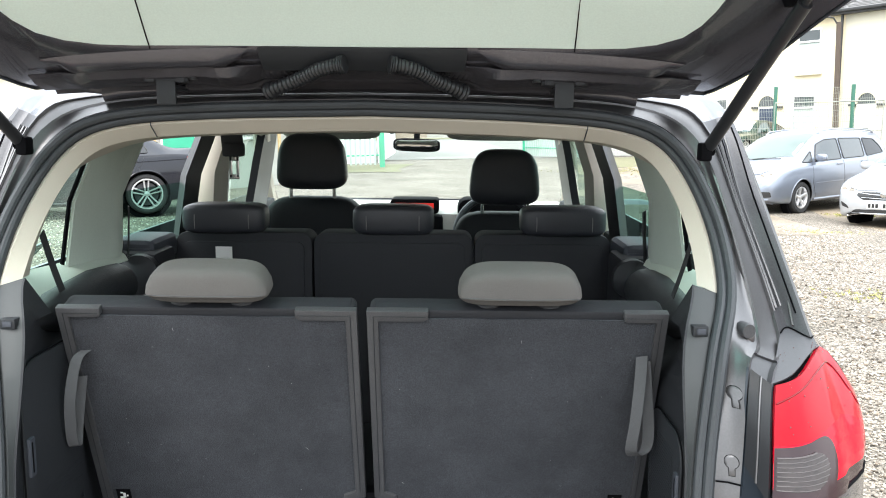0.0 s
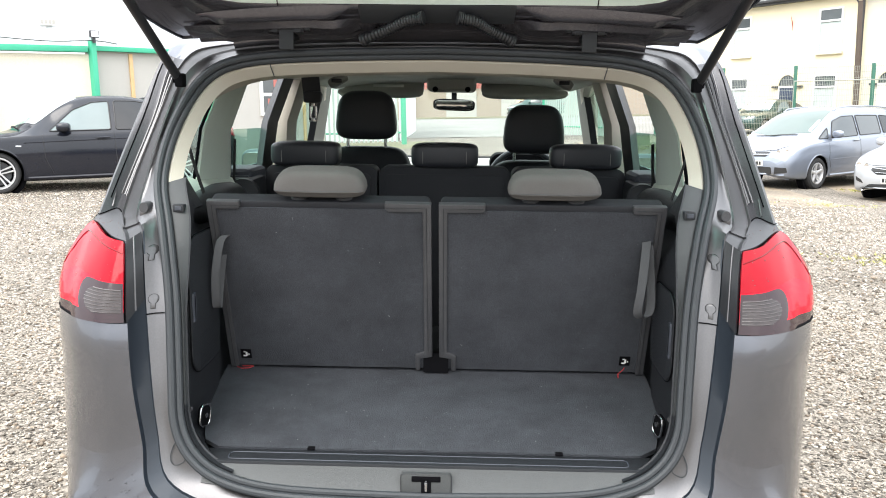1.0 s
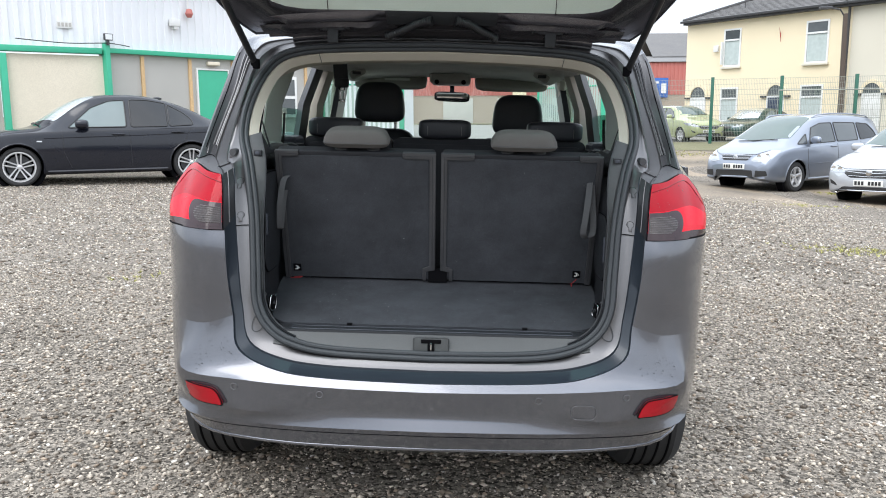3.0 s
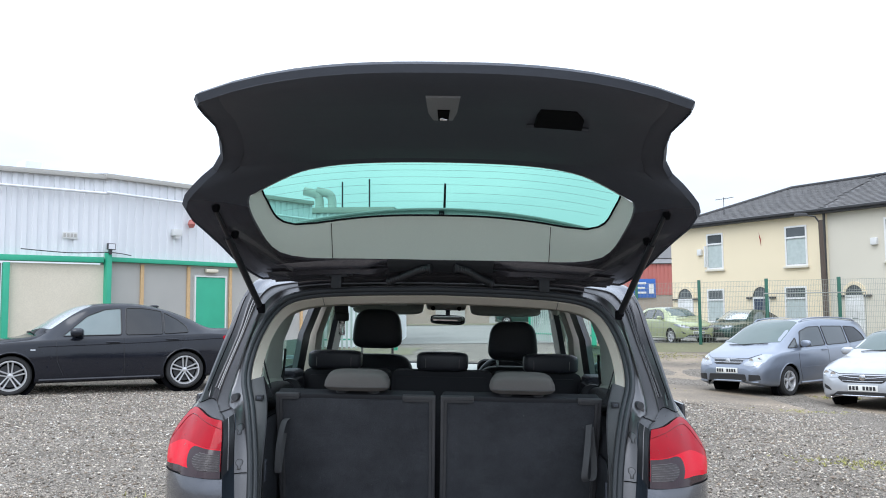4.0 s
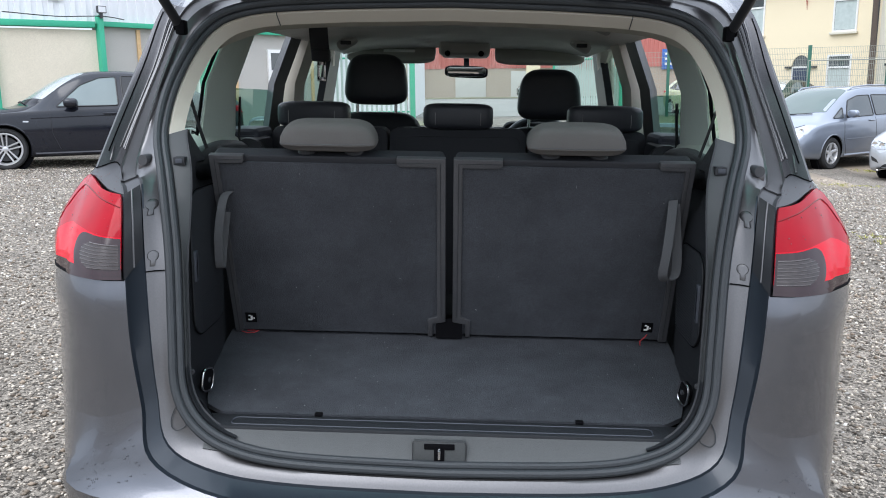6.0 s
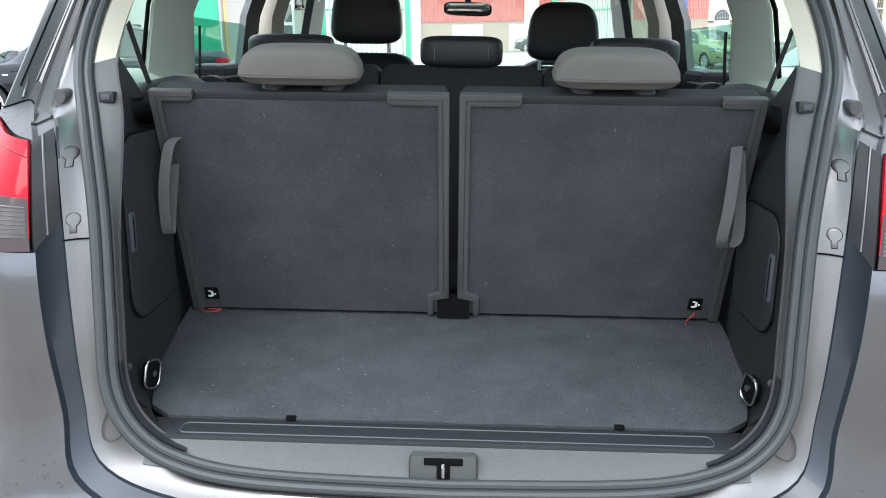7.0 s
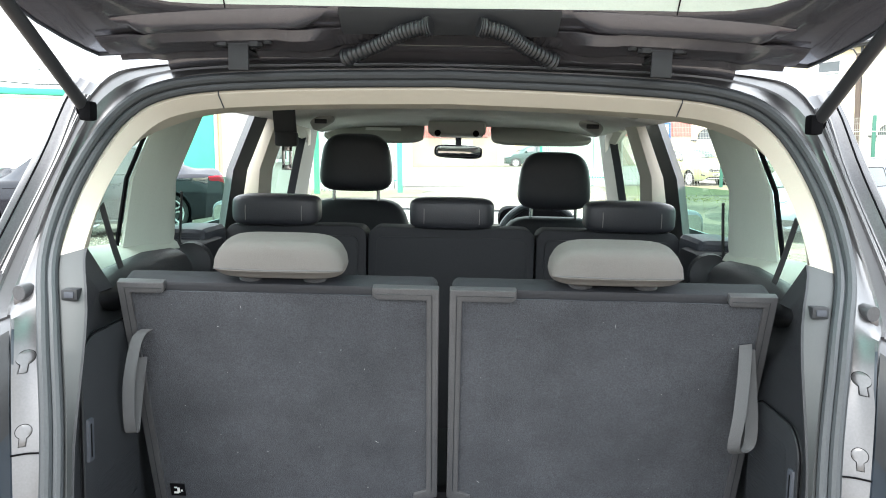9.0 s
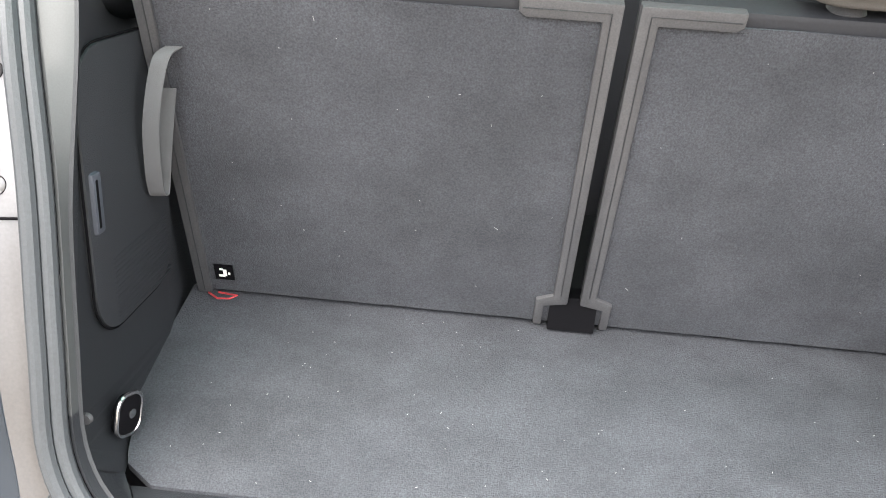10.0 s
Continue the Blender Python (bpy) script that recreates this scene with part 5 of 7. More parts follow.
def gate_patch(poly, lift, depth=.006):
    n = len(poly)
    m = (sum(q[0] for q in poly) / n, sum(q[1] for q in poly) / n)
    fine = [(poly[i][0] + (poly[(i + 1) % n][0] - poly[i][0]) * k / 6, poly[i][1] + (poly[(i + 1) % n][1] - poly[i][1]) * k / 6) for i in range(n) for k in range(6)]
    return thick(loft([[gate_at(m[0] + (u - m[0]) * f, m[1] + (v - m[1]) * f, lift + e) for u, v in fine] for f, e in ((1.0, .006), (.97, 0), (.5, 0), (.02, 0))]), depth)


latch = part("handle_recess", gate_patch([(.90, -.066), (.90, .074), (.83, .066), (.80, .048), (.80, -.036), (.83, -.058)], -.030), TRIM_GREY, gate, "grey latch housing")
p = gate_at(.822, .008, -.036)
part("latch_pocket", gate_patch([(.845, -.018), (.845, .034), (.805, .030), (.805, -.014)], -.033, .003), BLACK, latch)
part("gate_latch", tube([p + Vector(q) for q in ((-.008, .02, 0), (-.006, -.012, -.008), (.006, -.012, -.008), (.008, .02, 0))], .0035, 8), CHROME, latch)
part("grip_recess", gate_patch([(.782, .40), (.782, .61), (.815, .605), (.858, .55), (.858, .40)], -.028, .004), BLACK, gate, "black pull grip")
part("grip_lip", tube([gate_at(.780, v / 100, -.020) for v in range(37, 65, 3)], .006, 8), TRIM, gate)
for s in (-1, 1):
    x = s * .372
    part("hinge", join(box(x - .018, x + .018, .095, .17, 1.632, 1.640, .002), box(x - .018, x + .018, .088, .096, 1.603, 1.655, .002), box(x - .064, x + .064, .082, .104, 1.655, 1.660, .002), box(x - .036, x - .020, .084, .100, 1.644, 1.656, .002), box(x + .020, x + .036, .084, .100, 1.644, 1.656, .002),
                       tube([(x - .042, .092, 1.649), (x + .042, .092, 1.649)], .005, 10), turned([(.0, -.006), (.007, -.006), (.009, .0)], 12, "z", (x - .052, .09, 1.655)), turned([(.0, -.006), (.007, -.006), (.009, .0)], 12, "z", (x + .052, .09, 1.655))), SIDE, gate, "dark steel tailgate hinge")
    lo, hi = Vector((s * .635, .06, 1.53)), Vector((s * .70, -.30, 1.83))
    mid = lo.lerp(hi, .74)
    part("gas_strut", join(tube([lo, mid], .0115, 12), tube([mid, hi], .006, 10)), DOOR_BLACK, gate, "black gas strut")
    part("strut_socket", join(box(s * .630 - .011, s * .630 + .011, .045, .075, 1.508, 1.542, .006), turned([(.001, -.012), (.012, -.012), (.012, .012), (.001, .012)], 12, "x", (s * .634, .06, 1.53))), BLACK, gate)
    path = spline([(s * .040 + .01, .035, 1.676), (s * .085 + .01, .05, 1.668), (s * .13 + .005, .085, 1.650), (s * .188, .12, 1.630)], 16)
    part("wiring_boot", tube(path, [.0125 + .0018 * (i % 2) + (.003 if i < 6 or i > len(path) - 5 else 0) for i in range(len(path))], 12), DOOR_BLACK, gate, "ribbed black wiring boot")
for s in (-1, 1):
    for u, v in ((.335, .915), (.425, .90)):
        q = gate_at(u, s * v, -.004)
        part("bump_stop", turned([(.001, -.012), (.008, -.011), (.011, -.004), (.013, .004), (.013, .012)], 14, "z", q), BLACK, gate, "small black rubber stop")
    rows = []
    for u, d in ((.200, .001), (.197, -.002), (.170, -.016), (.166, -.015), (.158, -.001)):
        ends = (.30 + 1.2 * (.200 - u), .84 - 1.0 * (.200 - u))
        rows.append([gate_at(u, s * (ends[0] + (ends[1] - ends[0]) * k / 14), d if 0 < k < 14 else -.001) for k in range(15)])
    part("rail_shoulder", thick(loft(rows, closed=False), .002), GATE_PAINT, gate, "glossy painted shoulder below the rear window", 50)
# The recess's shade is a black sheet laid over the painted rail.
part("rail_recess", thick(loft([[gate_at(u, v / 40, d) for v in range(-11, 12)] for u, d in ((.199, .001), (.192, -.003), (.165, -.008), (.14, -.010))], closed=False), .002), SIDE, gate, "recess between the rail shoulders, its shade painted black")
rows = []
for u, d in ((0, .004), (.02, .014), (.045, .016), (.055, .008), (.085, .008), (.095, .016), (.125, .013), (.15, .004)):
    rows.append([gate_at(u, v / 24, -d + (.010 if abs(v) < 8 and .03 < u < .13 else 0) - (.004 if abs(v) in (9, 10, 19) else 0)) for v in range(-22, 23)])
part("top_rail", thick(loft(rows, closed=False), .003), GATE_PAINT, gate, "glossy dark painted rail along the hinges", 25)
# the tailgate's front edge tucks down onto the roof
part("front_edge", tube([p + Vector((0, .006, .022)) for p in both(flange_line)[-2 * PER:] + flange_line[:2 * PER + 1]], .018, 12), GATE_PAINT, gate)

# ---- the yard ----
GRASS = mat("rough_grass", (0.125, 0.125, 0.06), 0.95, second=(0.20, 0.175, 0.11), scale=1.5, fine=.4, fine_scale=30, bump=.8, bump_scale=25)
ASPHALT = mat("wet_asphalt", (0.20, 0.195, 0.18), 0.8, second=(0.28, 0.27, 0.245), scale=.25, spec=.2, fine=.25, fine_scale=25, contrast=.12)
MUD = mat("brown_wet_earth", (0.26, 0.205, 0.145), 0.75, second=(0.12, 0.10, 0.075), scale=.45, amount=.9, contrast=.12, fine=.4, fine_scale=30, bump=1.0, bump_scale=20, rough_var=.2)


def sheet_ground(name, x0, x1, y0, y1, step_m, material, lift=0.0, label="", ragged=0.0):
    nx, ny = max(1, round((x1 - x0) / step_m)), max(1, round((y1 - y0) / step_m))
    vs, fs = [], []
    for j in range(ny + 1):
        for i in range(nx + 1):
            x, y = x0 + (x1 - x0) * i / nx, y0 + (y1 - y0) * j / ny
            if ragged and j in (0, ny):
                y += ragged * noise.noise(Vector((x * .6, y, 1)))
            if ragged and i in (0, nx):
                x += ragged * noise.noise(Vector((x, y * .6, 5)))
            vs.append((x, y, ground_height(x, y) + lift))
    for j in range(ny):
        for i in range(nx):
            a = j * (nx + 1) + i
            fs.append((a, a + 1, a + nx + 2, a + nx + 1))
    me = bpy.data.meshes.new(name)
    me.from_pydata(vs, [], fs)
    me.materials.append(material)
    me.shade_smooth()
    return tagged(new(name, me), label, "", "", "structure")


sheet_ground("ground", -300, 300, -60, 500, 2.0, GRAVEL, 0, "grey limestone gravel yard, wet in places")
sheet_ground("earth_patch", 3.5, 20, 11.5, 25, .5, MUD, .006, "brown wet earth under the parked cars", 1.2)
sheet_ground("verge", 5.0, 24, 23.6, 29.0, .5, GRASS, .014, "strip of rough grass along the fence", .6)
sheet_ground("road", -60, 80, 30, 50, 1.0, ASPHALT, .02, "wet grey road beyond the gates")
sheet_ground("far_verge", -60, 80, 50, 56, 1.0, GRASS, .05, "grass verge across the road", .5)

sheet_ground("gate_verge", -5.5, -1.2, 22.5, 26.5, .4, GRASS, .014, "rough grass at the gate post", .5)

# Loose stones on the gravel round the car.
rng = np.random.default_rng(7)


def pebble(fine):
    """Corners and faces of a rough stone."""
    b = bmesh.new()
    bmesh.ops.create_icosphere(b, subdivisions=1, radius=1)
    if not fine:
        b.clear()
        q = [b.verts.new(p) for p in ((1, 0, 0), (0, 1, 0), (-1, 0, 0), (0, -1, 0), (0, 0, 1), (0, 0, -1))]
        for k in range(4):
            b.faces.new((q[k], q[(k + 1) % 4], q[4]))
            b.faces.new((q[(k + 1) % 4], q[k], q[5]))
    b.verts.index_update()
    v, f = np.array([p.co[:] for p in b.verts]), np.array([[p.index for p in t.verts] for t in b.faces])
    b.free()
    return v, f


def stones(count, x0, x1, y0, y1, small, large, name, material, fine=True):
    base_v, base_f = pebble(fine)
    sx, sy = rng.uniform(x0, x1, count), rng.uniform(y0, y1, count)
    size = small + (large - small) * rng.random(count) ** 2.6
    turn = rng.uniform(0, math.tau, count)
    v = base_v[None] * rng.uniform(.62, 1.25, (count, len(base_v), 1)) * size[:, None, None] * np.stack([rng.uniform(.8, 1.4, count), rng.uniform(.7, 1.0, count), rng.uniform(.4, .75, count)], 1)[:, None, :]
    c, s = np.cos(turn)[:, None], np.sin(turn)[:, None]
    x, y = v[..., 0] * c - v[..., 1] * s + sx[:, None], v[..., 0] * s + v[..., 1] * c + sy[:, None]
    z = v[..., 2] + size[:, None] * .2 + np.array([ground_height(a, b) for a, b in zip(sx, sy)])[:, None]
    co = np.stack([x, y, z], -1).reshape(-1, 3)
    fa = (base_f[None] + (np.arange(count) * len(base_v))[:, None, None]).reshape(-1, 3)
    me = bpy.data.meshes.new(name)
    me.vertices.add(len(co))
    me.vertices.foreach_set("co", co.astype(np.float32).ravel())
    me.loops.add(fa.size)
    me.loops.foreach_set("vertex_index", fa.astype(np.int32).ravel())
    me.polygons.add(len(fa))
    me.polygons.foreach_set("loop_start", np.arange(0, fa.size, 3, dtype=np.int32))
    me.polygons.foreach_set("loop_total", np.full(len(fa), 3, dtype=np.int32))
    me.update(calc_edges=True)
    me.materials.append(material)
    return tagged(new(name, me), "loose grey and pale limestone chippings", "gravel", "", "stuff")


STONE = mat("limestone_chips", (0.45, 0.396, 0.328), 0.85, second=(0.21, 0.182, 0.150), scale=20, fine=.3, fine_scale=160, island=.72)
BROWN_STONE = mat("brown_flint_chips", (0.225, 0.178, 0.133), 0.8, second=(0.125, 0.098, 0.074), scale=20, fine=.2, fine_scale=120, island=.7)
PALE_STONE = mat("pale_quartz_chips", (0.60, 0.57, 0.52), 0.8, second=(0.42, 0.40, 0.36), scale=20, fine=.15, fine_scale=120, island=.4)
stones(52000, -4.2, 4.6, -1.9, 4.0, .0045, .017, "gravel_near", STONE, False)
stones(24000, -4.2, 4.6, -1.9, 4.0, .0045, .019, "brown_gravel_near", BROWN_STONE, False)
stones(4200, -4.2, 4.6, -1.9, 4.0, .004, .013, "pale_gravel_near", PALE_STONE)
stones(84000, -4.2, 4.6, -1.9, 4.0, .003, .008, "fine_gravel_near", STONE, False)
stones(28000, -5.5, 6, -6.5, -1.9, .006, .020, "gravel_behind", STONE, False)
stones(56000, -9, 11, 4.0, 12.6, .007, .022, "gravel_far", STONE, False)
stones(26000, -9, 11, 4.0, 12.6, .007, .024, "brown_gravel_far", BROWN_STONE, False)
stones(12000, -9, 11, 4.0, 12.6, .007, .020, "pale_gravel_far", PALE_STONE, False)


WEED = mat("yellow_green_weed", (0.36, 0.34, 0.11), 0.8, second=(0.22, 0.23, 0.07), scale=20, island=.5)


def weeds(places):
    """Low tufts of weed and moss scattered in patches."""
    r = random.Random(5)
    bm = bmesh.new()
    for x, y, rx, ry, n in places:
        for _ in range(n):
            px_, py_ = x + r.gauss(0, rx), y + r.gauss(0, ry)
            z = ground_height(px_, py_)
            for _ in range(5):
                a, h, w = r.uniform(0, math.tau), r.uniform(.012, .035), r.uniform(.004, .008)
                u, v = Vector((math.cos(a), math.sin(a), 0)), Vector((-math.sin(a), math.cos(a), 0))
                o = Vector((px_, py_, z)) + v * r.uniform(0, .02)
                bm.faces.new([bm.verts.new(q) for q in (o - u * w, o + u * w, o + v * h * .5 + u * w * .7 + Vector((0, 0, h * .7)), o + v * h + Vector((0, 0, h)))])
    ob = finish("weeds", bm, WEED, None, "", 35, False)
    return tagged(ob, "yellow-green weeds and moss growing through the gravel", "weeds", "", "stuff")


weeds([(4.4, 6.2, .36, .16, 80), (4.9, 6.35, .3, .12, 30), (6.2, 11.6, .4, .15, 60), (3.6, 14.5, .6, .5, 60), (5.5, 22.5, 1.2, .5, 400), (7.5, 22.5, 1.5, .5, 400), (-2.6, 3.6, .14, .10, 8), (8.0, 14.3, .25, .15, 200)])

# ---- buildings ----
PANEL = mat("beige_render_panel", (0.74, 0.67, 0.54), 0.9, second=(0.60, 0.54, 0.42), scale=1.2, fine=.08, fine_scale=60)
PANEL_GREY = mat("grey_weathered_board", (0.47, 0.455, 0.42), 0.9, second=(0.37, 0.36, 0.335), scale=1.5, fine=.1, fine_scale=50)
CLAD = mat("pale_grey_cladding", (0.76, 0.77, 0.79), 0.45, second=(0.68, 0.69, 0.71), scale=.5, fine=.03)
GREEN = mat("green_paint", (0.045, 0.42, 0.25), 0.5, second=(0.035, 0.33, 0.20), scale=3)
TIMBER = mat("orange_timber", (0.66, 0.45, 0.24), 0.8, second=(0.55, 0.36, 0.18), scale=4, fine=.15, fine_scale=40)
CREAM = mat("cream_render", (0.80, 0.69, 0.49), 0.9, second=(0.72, 0.62, 0.44), scale=.6, fine=.05, fine_scale=40)
CREAM_GREY = mat("greyed_cream_render", (0.66, 0.62, 0.52), 0.9, second=(0.58, 0.54, 0.45), scale=.6, fine=.05, fine_scale=40)
SLATE = mat("roof_slate", (0.125, 0.122, 0.122), 0.8, second=(0.165, 0.158, 0.148), scale=1.2, fine=.2, fine_scale=15, island=.22)
UPVC = mat("white_plastic_frame", (0.78, 0.78, 0.76), 0.4)
PANE = mat("dark_window_glass", (0.05, 0.06, 0.065), 0.06, second=(0.10, 0.11, 0.11), scale=2, coat=1.0)
CURTAIN = mat("pale_curtain", (0.50, 0.56, 0.54), 0.9, second=(0.30, 0.35, 0.34), scale=6)
NAVY = mat("dark_blue_door", (0.02, 0.035, 0.075), 0.4)
WHITE_PAINT = mat("white_paint", (0.72, 0.72, 0.70), 0.5, second=(0.62, 0.62, 0.6), scale=2)
LEAD = mat("dark_gutter", (0.035, 0.035, 0.037), 0.5)
BRICK = mat("pale_brick", (0.36, 0.30, 0.24), 0.9, second=(0.30, 0.25, 0.20), scale=.5, fine=.15, fine_scale=12)
RED_CLAD = mat("faded_red_cladding", (0.46, 0.15, 0.125), 0.6, second=(0.40, 0.13, 0.11), scale=.6)
BLUE = mat("blue_sign", (0.03, 0.12, 0.42), 0.4)
MESH_GREEN = mat("green_fence_wire", (0.03, 0.13, 0.09), 0.5)
MESH_PALE = mat("pale_fence_wire", (0.30, 0.32, 0.28), 0.5)

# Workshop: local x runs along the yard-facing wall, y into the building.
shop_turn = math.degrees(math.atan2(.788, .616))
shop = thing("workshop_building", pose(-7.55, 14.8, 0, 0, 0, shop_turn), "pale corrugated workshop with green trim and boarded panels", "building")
part("wall", box(0, 5.9, .06, .3, -.6, 2.72), PANEL_GREY, shop, "grey weathered boarded wall")


def corrugated(x0, x1, y, z0, z1, pitch=.2, depth=.03, slope=0.0):
    n = round((x1 - x0) / pitch)
    xs, top, low = [], [], []
    for k in range(n):
        for f, d in ((0, 0), (.45, 0), (.55, 1), (.95, 1)):
            x = x0 + (k + f) * pitch
            low.append(Vector((x, y - d * depth, z0)))
            top.append(Vector((x, y - d * depth, z1 + slope * (x - x0))))
    return thick(loft([low, top], closed=False), .004)


part("cladding", corrugated(-.05, 5.9, .03, 2.78, 4.54, .2, .03), CLAD, shop, "pale grey corrugated cladding")
part("verge_flashing", box(-.1, 5.95, -.08, .3, 4.52, 4.62, .01), PANEL_GREY, shop)
part("gutter", tube([(-.1, -.09, 4.20), (5.9, -.09, 4.10)], .03, 8), CLAD, shop)
part("roof", loft([[(-.1, -.08, 4.62), (5.95, -.08, 4.62)], [(-.1, 9, 5.6), (5.95, 9, 5.6)]], closed=False), CLAD, shop)
part("green_beam", box(.06, 5.9, -.06, .1, 2.69, 2.79, .01), GREEN, shop, "green painted beam")
part("green_post", box(-.05, .055, -.10, .1, -.6, 2.9, .01), GREEN, shop, "green painted post")
for x in (.86, 2.07, 3.27, 5.6):
    part("batten", box(x - .04, x + .04, .02, .07, -.4, 2.66), TIMBER, shop, "bare orange timber batten")
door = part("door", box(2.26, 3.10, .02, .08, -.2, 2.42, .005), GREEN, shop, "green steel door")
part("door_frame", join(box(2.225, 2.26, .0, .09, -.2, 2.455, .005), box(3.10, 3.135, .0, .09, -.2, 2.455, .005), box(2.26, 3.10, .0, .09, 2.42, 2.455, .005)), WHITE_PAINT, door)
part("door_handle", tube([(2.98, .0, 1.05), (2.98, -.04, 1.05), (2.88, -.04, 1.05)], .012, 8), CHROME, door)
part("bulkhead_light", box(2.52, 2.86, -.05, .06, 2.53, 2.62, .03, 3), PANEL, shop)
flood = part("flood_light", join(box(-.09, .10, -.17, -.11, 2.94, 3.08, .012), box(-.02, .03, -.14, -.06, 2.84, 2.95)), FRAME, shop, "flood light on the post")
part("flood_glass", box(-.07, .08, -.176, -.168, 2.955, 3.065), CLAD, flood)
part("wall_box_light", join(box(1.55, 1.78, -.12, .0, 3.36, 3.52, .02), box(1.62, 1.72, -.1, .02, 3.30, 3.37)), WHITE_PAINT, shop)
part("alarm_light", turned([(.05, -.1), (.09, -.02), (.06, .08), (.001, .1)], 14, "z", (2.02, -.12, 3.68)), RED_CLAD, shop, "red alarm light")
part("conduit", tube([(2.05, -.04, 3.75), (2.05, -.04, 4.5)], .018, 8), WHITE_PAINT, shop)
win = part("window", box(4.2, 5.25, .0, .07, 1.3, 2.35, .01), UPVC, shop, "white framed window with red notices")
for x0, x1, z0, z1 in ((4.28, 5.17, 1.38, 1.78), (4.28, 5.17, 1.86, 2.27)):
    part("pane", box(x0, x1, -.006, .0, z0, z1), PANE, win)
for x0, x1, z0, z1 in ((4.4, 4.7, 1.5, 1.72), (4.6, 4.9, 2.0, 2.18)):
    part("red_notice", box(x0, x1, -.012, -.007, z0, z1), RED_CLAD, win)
part("cable", tube(spline([(-1.9, -.13, 2.86), (-.9, -.13, 2.83), (0, -.13, 2.88), (.5, -.1, 2.84)], 6), .01, 6), LEAD, shop)
for x in (-1.6, 1.6):
    part("roof_vent", box(x, x + .35, .5, .9, 4.6, 4.78, .03), CLAD, shop)
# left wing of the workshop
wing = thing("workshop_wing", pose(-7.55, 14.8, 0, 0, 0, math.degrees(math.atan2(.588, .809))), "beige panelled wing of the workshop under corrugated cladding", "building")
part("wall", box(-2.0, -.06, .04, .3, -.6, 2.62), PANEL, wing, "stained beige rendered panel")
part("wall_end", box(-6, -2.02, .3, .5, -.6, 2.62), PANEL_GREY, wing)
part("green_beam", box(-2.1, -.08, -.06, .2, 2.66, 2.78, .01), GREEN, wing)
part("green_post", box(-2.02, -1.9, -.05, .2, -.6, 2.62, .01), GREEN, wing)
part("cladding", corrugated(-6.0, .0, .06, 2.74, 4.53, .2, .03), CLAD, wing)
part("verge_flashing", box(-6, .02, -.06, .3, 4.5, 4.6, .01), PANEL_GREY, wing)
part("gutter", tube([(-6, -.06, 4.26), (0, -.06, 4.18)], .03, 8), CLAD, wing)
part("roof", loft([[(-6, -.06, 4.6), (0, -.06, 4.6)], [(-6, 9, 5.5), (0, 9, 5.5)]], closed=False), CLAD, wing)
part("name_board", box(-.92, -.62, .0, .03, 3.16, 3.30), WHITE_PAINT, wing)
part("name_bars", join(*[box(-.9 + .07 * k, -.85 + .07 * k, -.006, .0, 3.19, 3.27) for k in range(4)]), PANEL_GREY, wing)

# Tall pale shed behind the open gate.
shed = thing("cladded_shed", pose(0, 28, .2), "tall pale cladded shed with curved flues on its roof", "building")
part("wall", corrugated(-9.0, -2.4, 0, -.4, 5.2, .25, .04), CLAD, shed, "pale ribbed cladding")
part("end_wall", box(-2.42, -2.38, .0, 9, -.4, 5.2), CLAD, shed)
part("eaves_flashing", box(-9, -2.3, -.1, .2, 5.15, 5.36, .01), PANEL_GREY, shed)
part("roof", loft([[(-9, -.1, 5.36), (-2.3, -.1, 5.36)], [(-9, 9, 6.2), (-2.3, 9, 6.2)]], closed=False), CLAD, shed)
for x in (-5.6, -5.1):
    part("roof_flue", tube(spline([(x + .35, .6, 5.3), (x + .35, .6, 5.75), (x + .2, .6, 5.98), (x - .25, .6, 6.1)], 6), .17, 14), PANEL_GREY, shed, "curved galvanised roof flue")
for x, z in ((-4.3, 6.4), (-3.25, 6.5)):
    part("roof_pole", tube([(x, .3, 5.2), (x, .3, z)], .035, 6), LEAD, shed)

# Terraced houses: local x along the street front from the near corner, y into the house.
house_turn = math.degrees(math.atan2(-.829, .559))
HB = .25


def house_window(parent, x0, x1, z0, z1, open_left=False):
    w = part("window", join(box(x0, x0 + .07, .01, .08, z0, z1), box(x1 - .07, x1, .01, .08, z0, z1), box(x0 + .07, x1 - .07, .01, .08, z0, z0 + .07), box(x0 + .07, x1 - .07, .01, .08, z1 - .07, z1),
                            box(x0 + .07, x1 - .07, -.02, .08, z1 - .52, z1 - .45)), UPVC, parent, "white framed window with net curtains")
    part("upper_pane", box(x0 + .07, x1 - .07, .03, .04, z1 - .45, z1 - .07), PANE, w)
    part("lower_pane", box(x0 + .07, x1 - .07, .03, .04, z0 + .07, z1 - .52), PANE, w)
    part("curtain", loft([[Vector((x0 + .08 + (x1 - x0 - .16) * k / 24, .024 + .004 * (k % 2), z)) for k in range(25)] for z in (z0 + .08, z1 - .53)], closed=False), CURTAIN, w)
    part("sill", box(x0 - .06, x1 + .06, -.07, .05, z0 - .09, z0 - .002, .01), CREAM_GREY, w)
    if open_left:
        part("open_sash", box(x0 - .02, x0 + .03, -.16, -.02, z0 + .1, z1 - .55, .01), UPVC, w)
    return w


